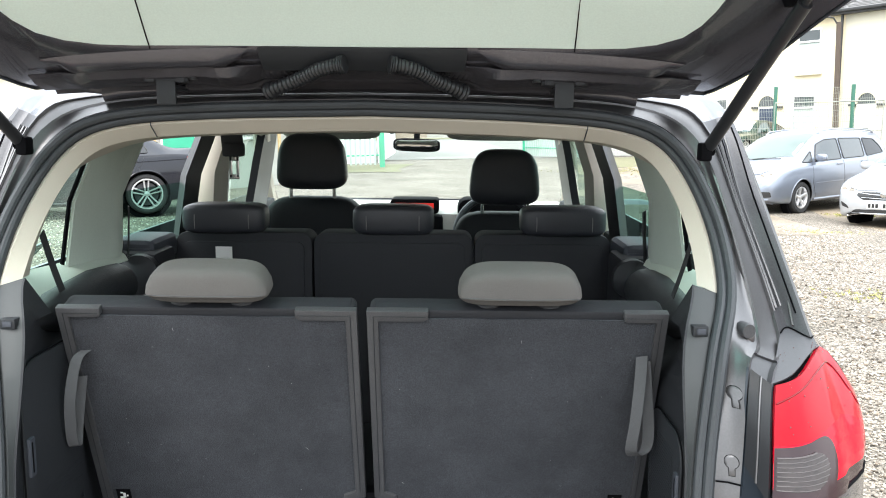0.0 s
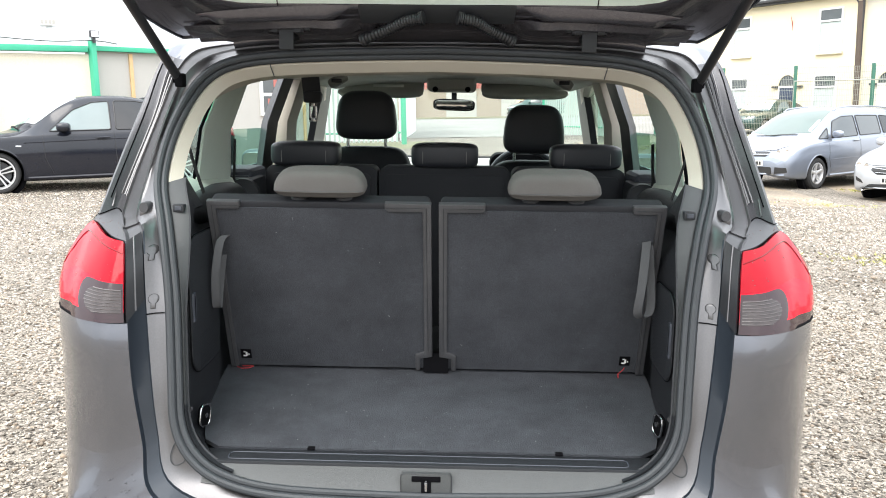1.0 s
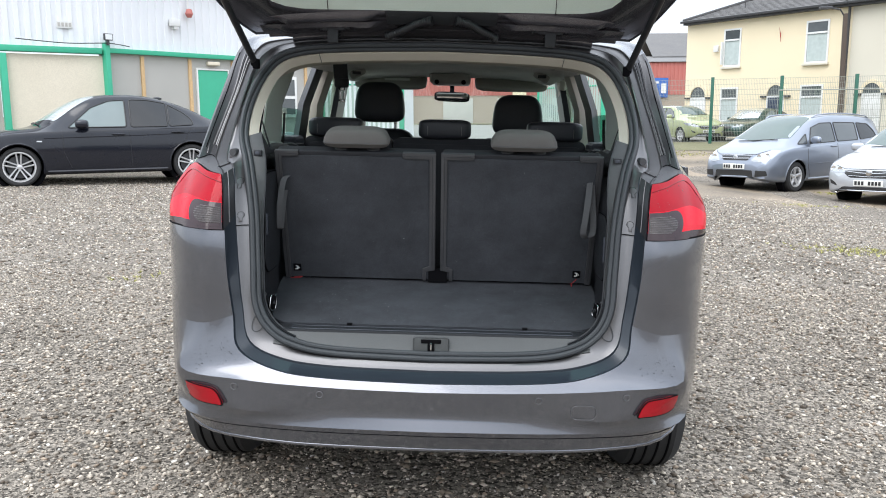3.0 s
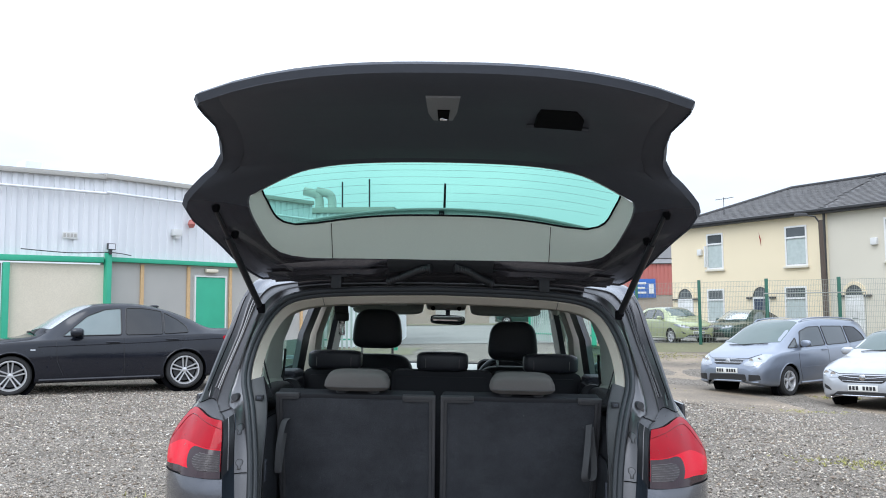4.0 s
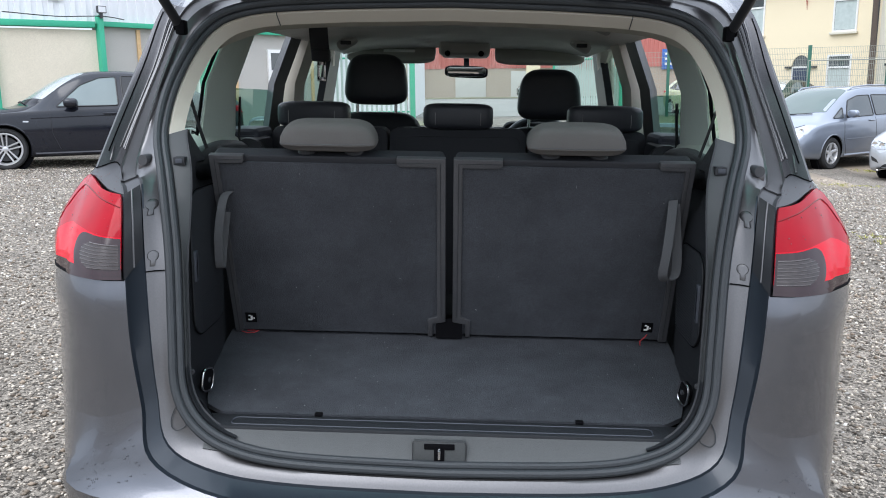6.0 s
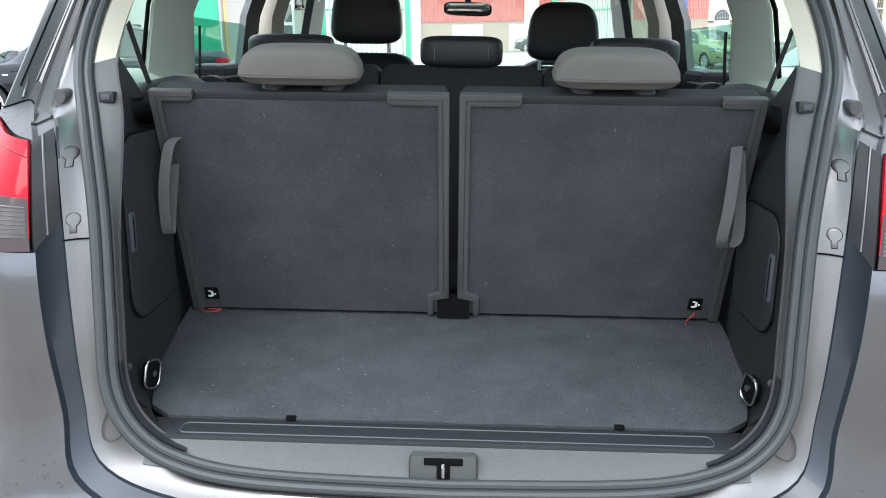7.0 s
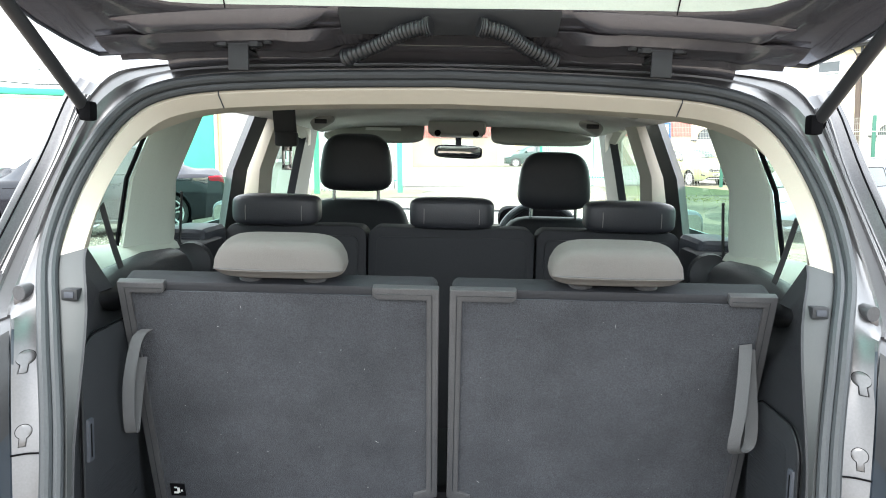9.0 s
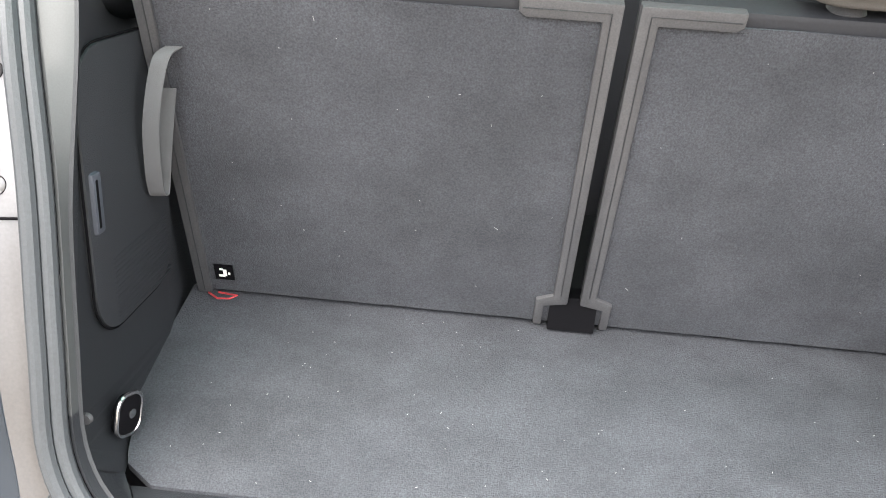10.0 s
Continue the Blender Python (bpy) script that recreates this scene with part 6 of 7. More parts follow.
def house_door(parent, x0, x1, material, label):
    xc, r = (x0 + x1) / 2, (x1 - x0) / 2
    d = part("door", box(x0 + .05, x1 - .05, .015, .06, HB, 2.0, .006), material, parent, label)
    part("door_frame", join(box(x0, x0 + .05, -.005, .06, HB, 2.0), box(x1 - .05, x1, -.005, .06, HB, 2.0), box(x0, x1, -.005, .06, 2.0, 2.07)), WHITE_PAINT, d)
    arch = [(xc + (r - .02) * math.cos(a), 2.08 + (r - .02) * 1.1 * math.sin(a)) for a in (math.pi * k / 12 for k in range(13))]
    part("fanlight", prism(arch, .02, .06, "y"), PANE, d)
    ring = [[Vector((xc + q * math.cos(a), yy, 2.08 + q * 1.1 * math.sin(a))) for q, yy in ((r - .02, -.02), (r + .1, -.02), (r + .1, .05))] for a in (math.pi * k / 12 for k in range(13))]
    part("arch", loft(ring, closed=False), CREAM, d)
    part("letter_plate", box(xc - .12, xc + .12, .003, .015, 1.15, 1.2), CHROME, d)
    for px0, px1 in ((x0 + .14, xc - .04), (xc + .04, x1 - .14)):
        part("door_panel", join(box(px0, px1, .006, .0145, HB + .2, 1.05, .004), box(px0, px1, .006, .0145, 1.3, 1.9, .004)), material, d)
    for a, b in ((x0 - .3, x0 - .02), (x1 + .02, x1 + .3)):
        part("impost", box(a, b, -.05, .02, 2.0, 2.08), LEAD, d)
    return d


def slates(x0, x1, run, z0, z1, hip=0.0):
    """Courses of slates on a roof slope that rises from the eaves (y=-.3) back to the ridge."""
    vs, fs = [], []
    courses = 22
    for j in range(courses):
        f0, f1 = j / courses, (j + 1.15) / courses
        y0, y1 = -.3 + run * f0, -.3 + run * min(f1, 1)
        za, zb = z0 + (z1 - z0) * f0 + .03, z0 + (z1 - z0) * min(f1, 1)
        left = x0 + hip * f0
        n = int((x1 - left) / .3)
        for i in range(n):
            a = left + (i + .5 * (j % 2)) * .3
            b = min(a + .292, x1)
            k = len(vs)
            vs += [(a, y0, za), (b, y0, za), (b, y1, zb), (a, y1, zb), (a, y0, za - .02), (b, y0, za - .02)]
            fs += [(k, k + 1, k + 2, k + 3), (k, k + 4, k + 5, k + 1)]
    bm = bmesh.new()
    bv = [bm.verts.new(v) for v in vs]
    for f in fs:
        bm.faces.new([bv[i] for i in f])
    return bm


house = thing("terraced_house", pose(10.38, 36.2, 0, 0, 0, house_turn), "cream rendered terraced house with slate roof, sash-style windows", "house")
part("wall", box(0, 8.0, .05, 7.0, -.4, 5.5), CREAM, house, "cream rendered wall")
part("roof", loft([[(0, -.3, 5.5), (8, -.3, 5.5), (8, 4.0, 7.18), (3.9, 4.0, 7.18)], [(0, 8.0, 5.5), (8, 8.0, 5.5), (8, 4.01, 7.18), (3.9, 4.01, 7.18)]], closed=False), SLATE, house)
part("roof_boarding", loft([[(0, -.3, 5.485), (8, -.3, 5.485)], [(3.9, 4.0, 7.17), (8, 4.0, 7.17)]], closed=False), SLATE, house)
roof2 = part("slate_roofing", slates(0, 8, 4.3, 5.5, 7.2, 3.9), SLATE, house)
tagged(roof2, kind="stuff")
bm = loft([[(0, -.3, 5.5), (3.9, 4.0, 7.2)], [(0, 8.0, 5.5), (3.9, 4.0, 7.2)]], closed=False)
part("hip", thick(bm, .02), SLATE, house)
part("ridge_tiles", tube([(0, -.3, 5.53), (3.9, 4.0, 7.23), (8, 4.0, 7.23)], .08, 8), LEAD, house)
part("gutter", box(-.1, 8.0, -.38, -.26, 5.42, 5.52, .02), LEAD, house)
part("fascia", box(0, 8, -.26, .05, 5.34, 5.46), LEAD, house)
house_window(house, 2.1, 3.0, 3.38, 5.0, True)
house_window(house, 6.1, 7.1, 3.32, 4.98)
house_window(house, 2.05, 2.97, .98, 2.48)
house_window(house, 6.0, 7.0, .98, 2.48)
house_door(house, .36, 1.24, WHITE_PAINT, "white panelled front door under an arch")
house_door(house, 4.46, 5.28, NAVY, "dark blue front door under an arch")
part("drain_pipe", tube([(7.95, -.1, 5.4), (7.95, -.1, .2)], .05, 8), LEAD, house)
part("alarm_box", box(1.62, 1.85, -.08, .06, 4.05, 4.33, .02), WHITE_PAINT, house)
part("television_aerial", join(tube([(2.6, .7, 5.9), (2.6, .7, 6.7)], .015, 6), tube([(2.3, .5, 6.6), (3.0, .9, 6.68)], .012, 6), *[tube([(2.4 + .15 * k, .40 + .085 * k, 6.62), (2.28 + .15 * k, .68 + .085 * k, 6.62)], .008, 5) for k in range(4)]), LEAD, house)
house2 = thing("terraced_house", pose(10.38, 36.2, 0, 0, 0, house_turn) @ Matrix.Translation((8.003, 0, 0)), "greyish cream rendered terraced house joined to its neighbour", "house")
part("wall", box(0, 9, .05, 7.0, -.4, 5.5), CREAM_GREY, house2)
part("roof", loft([[(0, -.3, 5.5), (9, -.3, 5.5)], [(0, 4, 7.18), (9, 4, 7.18)], [(0, 8, 5.5), (9, 8, 5.5)]], closed=False), SLATE, house2)
tagged(part("slate_roofing", slates(0, 9, 4.3, 5.5, 7.2), SLATE, house2), kind="stuff")
part("ridge_tiles", tube([(0, 4.0, 7.23), (9, 4.0, 7.23)], .08, 8), LEAD, house2)
part("gutter", box(0, 9.0, -.38, -.26, 5.42, 5.52, .02), LEAD, house2)
part("fascia", box(0, 9, -.26, .05, 5.34, 5.46), LEAD, house2)
house_door(house2, .62, 1.36, WHITE_PAINT, "white front door under a dark arch")
house_window(house2, 2.25, 3.2, 3.32, 4.95)
house_window(house2, 2.25, 3.2, .98, 2.48)
house_window(house2, 6.3, 7.3, 3.32, 4.95)
part("alarm_box", box(1.75, 2.0, -.08, .06, 3.95, 4.22, .02), WHITE_PAINT, house2)

# Street lamp against the house front.
POLE = mat("brown_timber_pole", (0.10, 0.075, 0.06), 0.85, second=(0.07, 0.055, 0.045), scale=6, fine=.2)
lamp_at = Vector((14.0, 28.0, .2))
street_lamp = thing("street_lamp", Matrix.Translation(lamp_at), "dark street lamp on a leaning timber pole", "street lamp")
part("pole", tube([(0, 0, -.3), (-.1, 0, 4.7)], [.11, .08], 10), POLE, street_lamp)
part("lamp_arm", tube([(-.1, 0, 4.55), (-.3, 0, 4.85), (-.75, 0, 4.9)], .03, 8), LEAD, street_lamp)
part("lamp_head", box(-1.05, -.6, -.09, .09, 4.86, 4.96, .03), FRAME, street_lamp)

# Mesh fence along the verge.
F0, F1 = Vector((4.9, 29.5, 0)), Vector((19.5, 22.2, 0))
n_bays = 7
for k in range(n_bays):
    a, b = F0.lerp(F1, k / n_bays), F0.lerp(F1, (k + 1) / n_bays)
    za = .22
    bay = thing("fence_panel", Matrix.Translation((a.x, a.y, za)), "green steel post with weld-mesh fence panel on rough grass", "fence", "mesh fence panels")
    part("post", box(-.05, .05, -.05, .05, -.3, 2.42, .008), MESH_GREEN, bay)
    d = b - a
    wires = []
    n = 44
    for i in range(1, n):
        p = d * (i / n)
        wires.append(tube([(p.x, p.y, .1), (p.x, p.y, 2.35)], .0045, 4, cap=False))
    for j in range(13):
        z = .12 + 2.22 * j / 12
        wires.append(tube([(0, 0, z), (d.x, d.y, z)], .006, 4, cap=False))
    part("mesh", join(*wires), MESH_PALE, bay)

# A temporary fence panel leaning behind the parked cars.
z0 = ground_height(10.5, 21)
loose = thing("temporary_fence_panel", Matrix.Translation((9.0, 21.0, z0)), "galvanised temporary fence panel leaning behind the parked cars", "fence")
part("panel_frame", tube([(0, 0, .02), (.04, 0, 2.0 - z0), (2.98, 0, 2.02 - z0), (2.94, 0, .02)], .02, 8, True), MESH_PALE, loose)
part("middle_rail", tube([(.03, 0, 1.15 - z0), (2.95, 0, 1.22 - z0)], .012, 6), MESH_PALE, loose)
for k in range(1, 22):
    part("wire", tube([(.136 * k, .01, .05), (.136 * k, .01, 2.0 - z0)], .0025, 4), MESH_PALE, loose)

# Gates ahead of the car: palisade pales in a green frame.
PALE = mat("pale_green_palisade", (0.42, 0.50, 0.46), 0.5, second=(0.36, 0.44, 0.40), scale=2)


def palisade(x0, x1, y0, y1, label):
    z = ground_height((x0 + x1) / 2, y0)
    g = thing("palisade_gate", Matrix.Translation((x0, y0, z)), label, "gate", "palisade gates")
    dx, dy = x1 - x0, y1 - y0
    n = max(2, round(math.hypot(dx, dy) / .16))
    for k in range(n):
        f = (k + .5) / n
        part("pale", box(dx * f - .035, dx * f + .035, dy * f - .01, dy * f + .01, .1, 2.5, .004, 1), PALE, g)
    for zz in (.4, 2.1):
        part("rail", tube([(0, .03, zz), (dx, dy + .03, zz)], .03, 6), GREEN, g)
    for f in (0, 1):
        part("post", box(dx * f - .08, dx * f + .08, dy * f - .08, dy * f + .08, -.3, 2.75, .01), GREEN, g)
    return g


palisade(-4.6, -2.0, 24.3, 24.8, "pale palisade gate in a green frame, standing open")
palisade(3.1, 5.0, 30.5, 26.5, "pale palisade fence with green posts")

# Building across the road.
ware = thing("warehouse", pose(0, 58, .6), "pale brick warehouse with faded red cladding", "building")
part("wall", box(-14, 20, 0, 8, -1, 2.1), BRICK, ware)
part("cladding", corrugated(-4, 20, -.02, 2.1, 4.4, .3, .05), RED_CLAD, ware, "faded red corrugated cladding")
part("brick_wing", box(-14, -4, -.5, 7, -1, 4.6), BRICK, ware)
part("roof", loft([[(-14, -.2, 4.45), (20, -.2, 4.45)], [(-14, 8, 5.4), (20, 8, 5.4)]], closed=False), SLATE, ware)
for x in (-1.5, 2.5, 6.5):
    part("shutter", box(x, x + 2.2, -.06, .02, -.3, 1.9, .01), PANEL_GREY, ware, "grey roller shutter")
part("cream_pier", box(3.6, 4.6, -.1, .05, -.6, 4.4), CREAM, ware)
part("sign", box(13.2, 14.9, -.15, -.08, 1.9, 3.3, .01), BLUE, ware, "blue sign with white bars")
part("sign_bars", join(box(13.4, 14.2, -.17, -.155, 2.9, 3.05), box(13.4, 14.1, -.17, -.155, 2.55, 2.7), box(13.4, 14.2, -.17, -.155, 2.2, 2.35), box(14.4, 14.75, -.17, -.155, 2.2, 2.9)), WHITE_PAINT, ware)
row = thing("distant_terrace", pose(0, 0, 0), "far row of houses with dark roofs", "house")
part("wall", box(15, 70, 64, 72, -.5, 5.8), BRICK, row)
part("roof", loft([[(15, 63.7, 5.8), (70, 63.7, 5.8)], [(15, 68, 8.0), (70, 68, 8.0)], [(15, 72, 5.8), (70, 72, 5.8)]], closed=False), SLATE, row)
# Wall added behind the camera; it never shows except in reflections.
back = thing("rear_boundary", pose(0, -26, 0), "pale wall added behind the camera, unseen", "wall", "", "structure")
part("boundary_wall", box(-40, 40, 0, .3, -1.5, 3.0), BRICK, back)

from mathutils import bvhtree

# ---- parked cars ----
CARGLASS = mat("dark_car_glass", (0.02, 0.026, 0.027), 0.03, second=(0.035, 0.042, 0.042), scale=2, spec=0.9, coat=0.6)
TINTED = mat("tinted_car_glass", (0.012, 0.013, 0.015), 0.05, spec=0.5)
# Opaque screen; part of the sky's reflection is put into its grey-green base.
SCREENGLASS = mat("windscreen_with_painted_sky", (0.10, 0.135, 0.125), 0.04, second=(0.065, 0.088, 0.082), scale=1.5, spec=0.35, coat=0.0)
SALOON_BLACK = mat("black_car_paint", (0.011, 0.0125, 0.019), 0.10, 0.0, coat=0.0, spec=0.5)
SILVER_BLUE = mat("pale_blue_silver_paint", (0.235, 0.262, 0.315), 0.3, 0.6, second=(0.22, 0.246, 0.296), coat=1.0)
WHITE_CAR = mat("silver_white_paint", (0.46, 0.475, 0.50), 0.3, 0.4, coat=1.0)
LIME = mat("pale_lime_paint", (0.40, 0.44, 0.22), 0.3, 0.4, coat=1.0)
DARKGREEN = mat("dark_green_paint", (0.01, 0.05, 0.04), 0.3, 0.4, coat=1.0)
LENS = mat("clear_lamp_lens", (0.42, 0.44, 0.46), 0.08, 0.5, second=(0.25, 0.26, 0.28), scale=8, coat=1.0)
# Opaque: the brightness seen through this window is put into its base colour.
PALEGLASS = mat("opaque_pale_side_window", (0.17, 0.21, 0.21), 0.04, second=(0.11, 0.14, 0.14), scale=2, spec=0.6)
# The saloon's screen: sky glare painted in as a pale metallic base.
GLARE = mat("windscreen_with_painted_glare", (0.75, 0.79, 0.80), 0.24, 0.85, second=(0.68, 0.72, 0.74), scale=2, coat=0.2)
BULB = mat("lamp_reflector", (0.85, 0.86, 0.88), 0.15, 0.9)
BLACK_PLASTIC = mat("black_plastic", (0.02, 0.02, 0.021), 0.5)
PEN = {"x": lambda a, b, s: (Vector((s * 3, a, b)), Vector((-s, 0, 0))), "y": lambda a, b, s: (Vector((a, s * 6, b)), Vector((0, -s, 0))), "z": lambda a, b, s: (Vector((a, b, 6)), Vector((0, 0, -1)))}


def rounded(poly, r=.03, step_m=.07):
    """A polygon with its corners rounded and its edges cut into short steps."""
    out, n = [], len(poly)
    p = [Vector(q) for q in poly]
    for i in range(n):
        a, b, c = p[i - 1], p[i], p[(i + 1) % n]
        r1, r2 = min(r, (a - b).length * .45), min(r, (c - b).length * .45)
        u, v = b + (a - b).normalized() * r1, b + (c - b).normalized() * r2
        for k in range(5):
            t = k / 4
            out.append(u * (1 - t) ** 2 + b * 2 * t * (1 - t) + v * t * t)
        far = c + (b - c).normalized() * min(r, (c - b).length * .45)
        m = int((far - v).length / step_m)
        out += [v.lerp(far, k / (m + 1)) for k in range(1, m + 1)]
    return out


def cast(tree, a, b, axis, s, lift):
    eye, way = PEN[axis](a, b, s)
    p, nrm, _, _ = tree.ray_cast(eye, way)
    if p is None:
        p, nrm, _, _ = tree.find_nearest(eye + way * (3 if axis == "x" else 4))
    if nrm.dot(way) > 0:
        nrm = -nrm
    return p + nrm * lift


def patch(tree, poly, axis, s, lift, r=.03, depth=.006):
    """A panel that follows the bodywork inside an outline."""
    loop = rounded(poly, r)
    mid = sum((Vector(q) for q in loop), Vector((0, 0))) / len(loop)
    rings = [[cast(tree, *(mid + (q - mid) * f), axis, s, lift) for q in loop] for f in (1, .8, .6, .4, .2, .02)]
    bm = loft(rings)
    bm.faces.new([v for v in bm.verts][-len(loop):])
    return thick(bm, depth)


def seam(tree, line, axis, s, radius=.004, lift=0.0, closed=False, n=5):
    pts = [Vector(q) for q in line]
    fine = []
    for a, b in zip(pts, pts[1:] + (pts[:1] if closed else [])):
        m = max(1, int((b - a).length / .06))
        fine += [a.lerp(b, k / m) for k in range(m)]
    if not closed:
        fine.append(pts[-1])
    return tube([cast(tree, q[0], q[1], axis, s, lift) for q in fine], radius, n, closed)


def both_sides(poly):
    return [(-x, z) for x, z in poly[::-1]]


def car_skin(stations, axles, radius, bow=(0, 1, 2, 3, 0)):
    """The whole bodywork as one sheet: stations of y, half width, sill, belt, top, top half width."""
    per = 9
    r1 = spline([Vector(s[1:4]) for s in stations], per)
    r2 = spline([Vector((s[0], s[4], s[5])) for s in stations], per)
    secs = []
    for (w, low, belt), (y, top, wt) in zip(r1, r2):
        h = belt - low
        pts = [(w * .80, low), (w * .93, low + .02), (w * .975, low + h * .16), (w * .995, low + h * .42), (w, low + h * .62), (w * .985, belt - h * .16), (w * .965, belt - .025),
               (w * .93, belt + (top - belt) * .06), (wt + (w * .93 - wt) * .12, top - (top - belt) * .20), (wt * .86, top - (top - belt) * .045), (wt * .45, top - .004), (0, top)]
        line = [Vector((p.x, y, p.y)) for p in spline([Vector(q) for q in pts], 4)]
        a, b, c, d, much = bow
        for p in line:  # the screen and bonnet bow forwards in plan
            p.y += much * (1 - min(1, p.x / .64) ** 2) * ease((y - a) / (b - a)) * (1 - ease((y - c) / (d - c)))
        secs.append(line)
    bm, n = bmesh.new(), len(secs[0])
    rr = radius + .05
    for s in (1, -1):
        vs, inside = [], []
        for q in secs:
            row, ins = [], []
            for j, p in enumerate(q):
                p, hit = p.copy(), False
                for a in axles:
                    d = Vector((p.y - a, p.z - radius))
                    if d.length < rr and j < n - 16:
                        hit = True
                        if d.length > .02:
                            d = d.normalized() * rr
                            p.y, p.z = a + d.x, radius + d.y
                p.x *= s
                row.append(bm.verts.new(p))
                ins.append(hit)
            vs.append(row)
            inside.append(ins)
        for i in range(len(secs) - 1):
            for j in range(n - 1):
                if inside[i][j] and inside[i + 1][j] and inside[i][j + 1] and inside[i + 1][j + 1]:
                    continue
                bm.faces.new((vs[i][j], vs[i][j + 1], vs[i + 1][j + 1], vs[i + 1][j]))
    for e in (0, -1):
        pts = secs[e] + [Vector((-p.x, p.y, p.z)) for p in secs[e][-2::-1]]
        bm.faces.new([bm.verts.new(p) for p in pts])
    bmesh.ops.delete(bm, geom=[v for v in bm.verts if not v.link_faces], context="VERTS")
    bmesh.ops.remove_doubles(bm, verts=bm.verts, dist=.0006)
    bmesh.ops.recalc_face_normals(bm, faces=bm.faces)
    return bm


def parked_car(m, paint, spec, axles, radius, label, spokes=5, double=False, group="", rim=None):
    c = thing("parked_car", m, label, "car", group)
    bm = car_skin(spec["skin"], axles, radius, spec["bow"])
    tree = bvhtree.BVHTree.FromBMesh(bm)
    shell = part("body", bm, paint, c, "", 60)
    part("windscreen", patch(tree, spec["screen"], "z", 1, .004, .05), spec.get("glare", SCREENGLASS), c, "windscreen with the pale sky's reflection put into its colour")
    part("rear_window", patch(tree, spec["back"], "z", 1, .004, .05), TINTED, c)
    part("windscreen_wiper", seam(tree, [(-.5, spec["screen"][1][1] - .13), (.05, spec["screen"][1][1] - .02), (.4, spec["screen"][1][1] - .05)], "z", 1, .009, .014), BLACK_PLASTIC, c)
    ys = [q[0] for w in spec["windows"] for q in w]
    front = spec["skin"][-1][0]
    for s in (1, -1):
        for k, w in enumerate(spec["windows"]):
            pane = part("side_window", patch(tree, w, "x", s, .004, .04), spec.get("first", CARGLASS) if k == 0 else CARGLASS if k < spec.get("clear", 1) else TINTED, c, "" if k else "reflecting side window")
            part("window_trim", tube([cast(tree, q[0], q[1], "x", s, .004) for q in rounded(w, .04)], .011, 5, True), BLACK_PLASTIC, pane)
        for line in spec["gaps"]:
            part("door_gap", seam(tree, line, "x", s), BLACK_PLASTIC, c)
        if "crease" in spec:
            part("body_crease", seam(tree, spec["crease"], "x", s, .010, -.004), paint, c)
        part("sill_skirt", seam(tree, [(axles[1] + radius + .1, spec["sill"]), (axles[0] - radius - .1, spec["sill"])], "x", s, .030, -.006, n=8), spec.get("sill_mat", paint), c)
        for y, z in spec["handles"]:
            p = cast(tree, y, z, "x", s, .012)
            b = cushion(.045, .23, .032, 3)
            bmesh.ops.transform(b, matrix=Matrix.Translation(p), verts=b.verts)
            part("door_handle", b, paint, c)
        y, z = spec["mirror"]
        p = cast(tree, y, z, "x", s, .0)
        b = cushion(.25, spec.get("mirror_long", .13), .155, 2.8)
        bmesh.ops.transform(b, matrix=Matrix.Translation(p + Vector((s * .13, 0, .05))) @ Matrix.Rotation(s * .25, 4, "Z"), verts=b.verts)
        mir = part("door_mirror", b, paint, c)
        part("mirror_stalk", tube([p, p + Vector((s * .09, 0, .02))], .028, 8), BLACK_PLASTIC, mir)
        for y in axles:
            w = abs(cast(tree, y, radius * 2 + .12, "x", s, 0).x)
            part("arch_liner", turned([(.001, s * .0), (radius + .09, s * .0), (radius + .09, s * .14), (radius + .03, s * .14), (radius + .03, s * .012), (.001, s * .012)], 30, "x", (s * (w - .24), y, radius)), BLACK, shell)
            lip = [(y + (radius + .056) * math.cos(a), radius + (radius + .056) * math.sin(a)) for a in (math.pi * (q - 2) / 24 for q in range(29))]
            part("arch_lip", seam(tree, lip, "x", s, .014, -.006, n=6), paint, shell)
            wheel(c, (s * (w - .125), y, radius), radius, .22, spokes, "", rim, spec.get("rim", .70), double)
        for name, loop, axis, material, r in spec["pairs"]:
            loop = loop if axis == "x" or s > 0 else both_sides(loop)
            way = s if axis == "x" else (1 if axis == "y" else -1)
            lamp = part(name, patch(tree, loop, "y" if axis == "-y" else axis, way, .006, r), material, c, {"headlamp": "clear headlamp", "tail_lamp": "red tail lamp"}.get(name, ""))
            if name == "headlamp":
                mid = sum((Vector(q) for q in loop), Vector((0, 0))) / len(loop)
                for d in (-.08, .06):
                    q = cast(tree, mid.x + s * d, mid.y + (.012 if d > 0 else -.006), "y", 1, .008)
                    part("reflector_bowl", turned([(.042, .0), (.046, .012), (.03, .004), (.001, .0)], 18, "y", q), BULB, lamp)
    for name, loop, material, r in spec["nose"]:
        part(name, patch(tree, loop, "y", 1, .005, r), material, c)
    for name, line, rad, material in spec["lines"]:
        part(name, seam(tree, line, "y", 1, rad, .006, n=6), material, c)
    if "plate" in spec:
        z = spec["plate"]
        y = cast(tree, 0, z, "y", 1, 0).y
        p = part("number_plate", box(-.26, .26, y - .01, y + .022, z - .055, z + .055, .006), PLATE, c, "white number plate with dark bars")
        for k in (0, 1, 2, 3, 5, 6, 7):
            part("plate_bar", box(-.225 + .06 * k, -.182 + .06 * k, y + .022, y + .026, z - .035, z + .035), BLACK_PLASTIC, p)
    if "badge" in spec:
        part("badge", turned([(.001, .0), (.056, .0), (.060, .012), (.045, .02), (.001, .022)], 20, "y", cast(tree, 0, spec["badge"], "y", 1, .004)), CHROME, c)
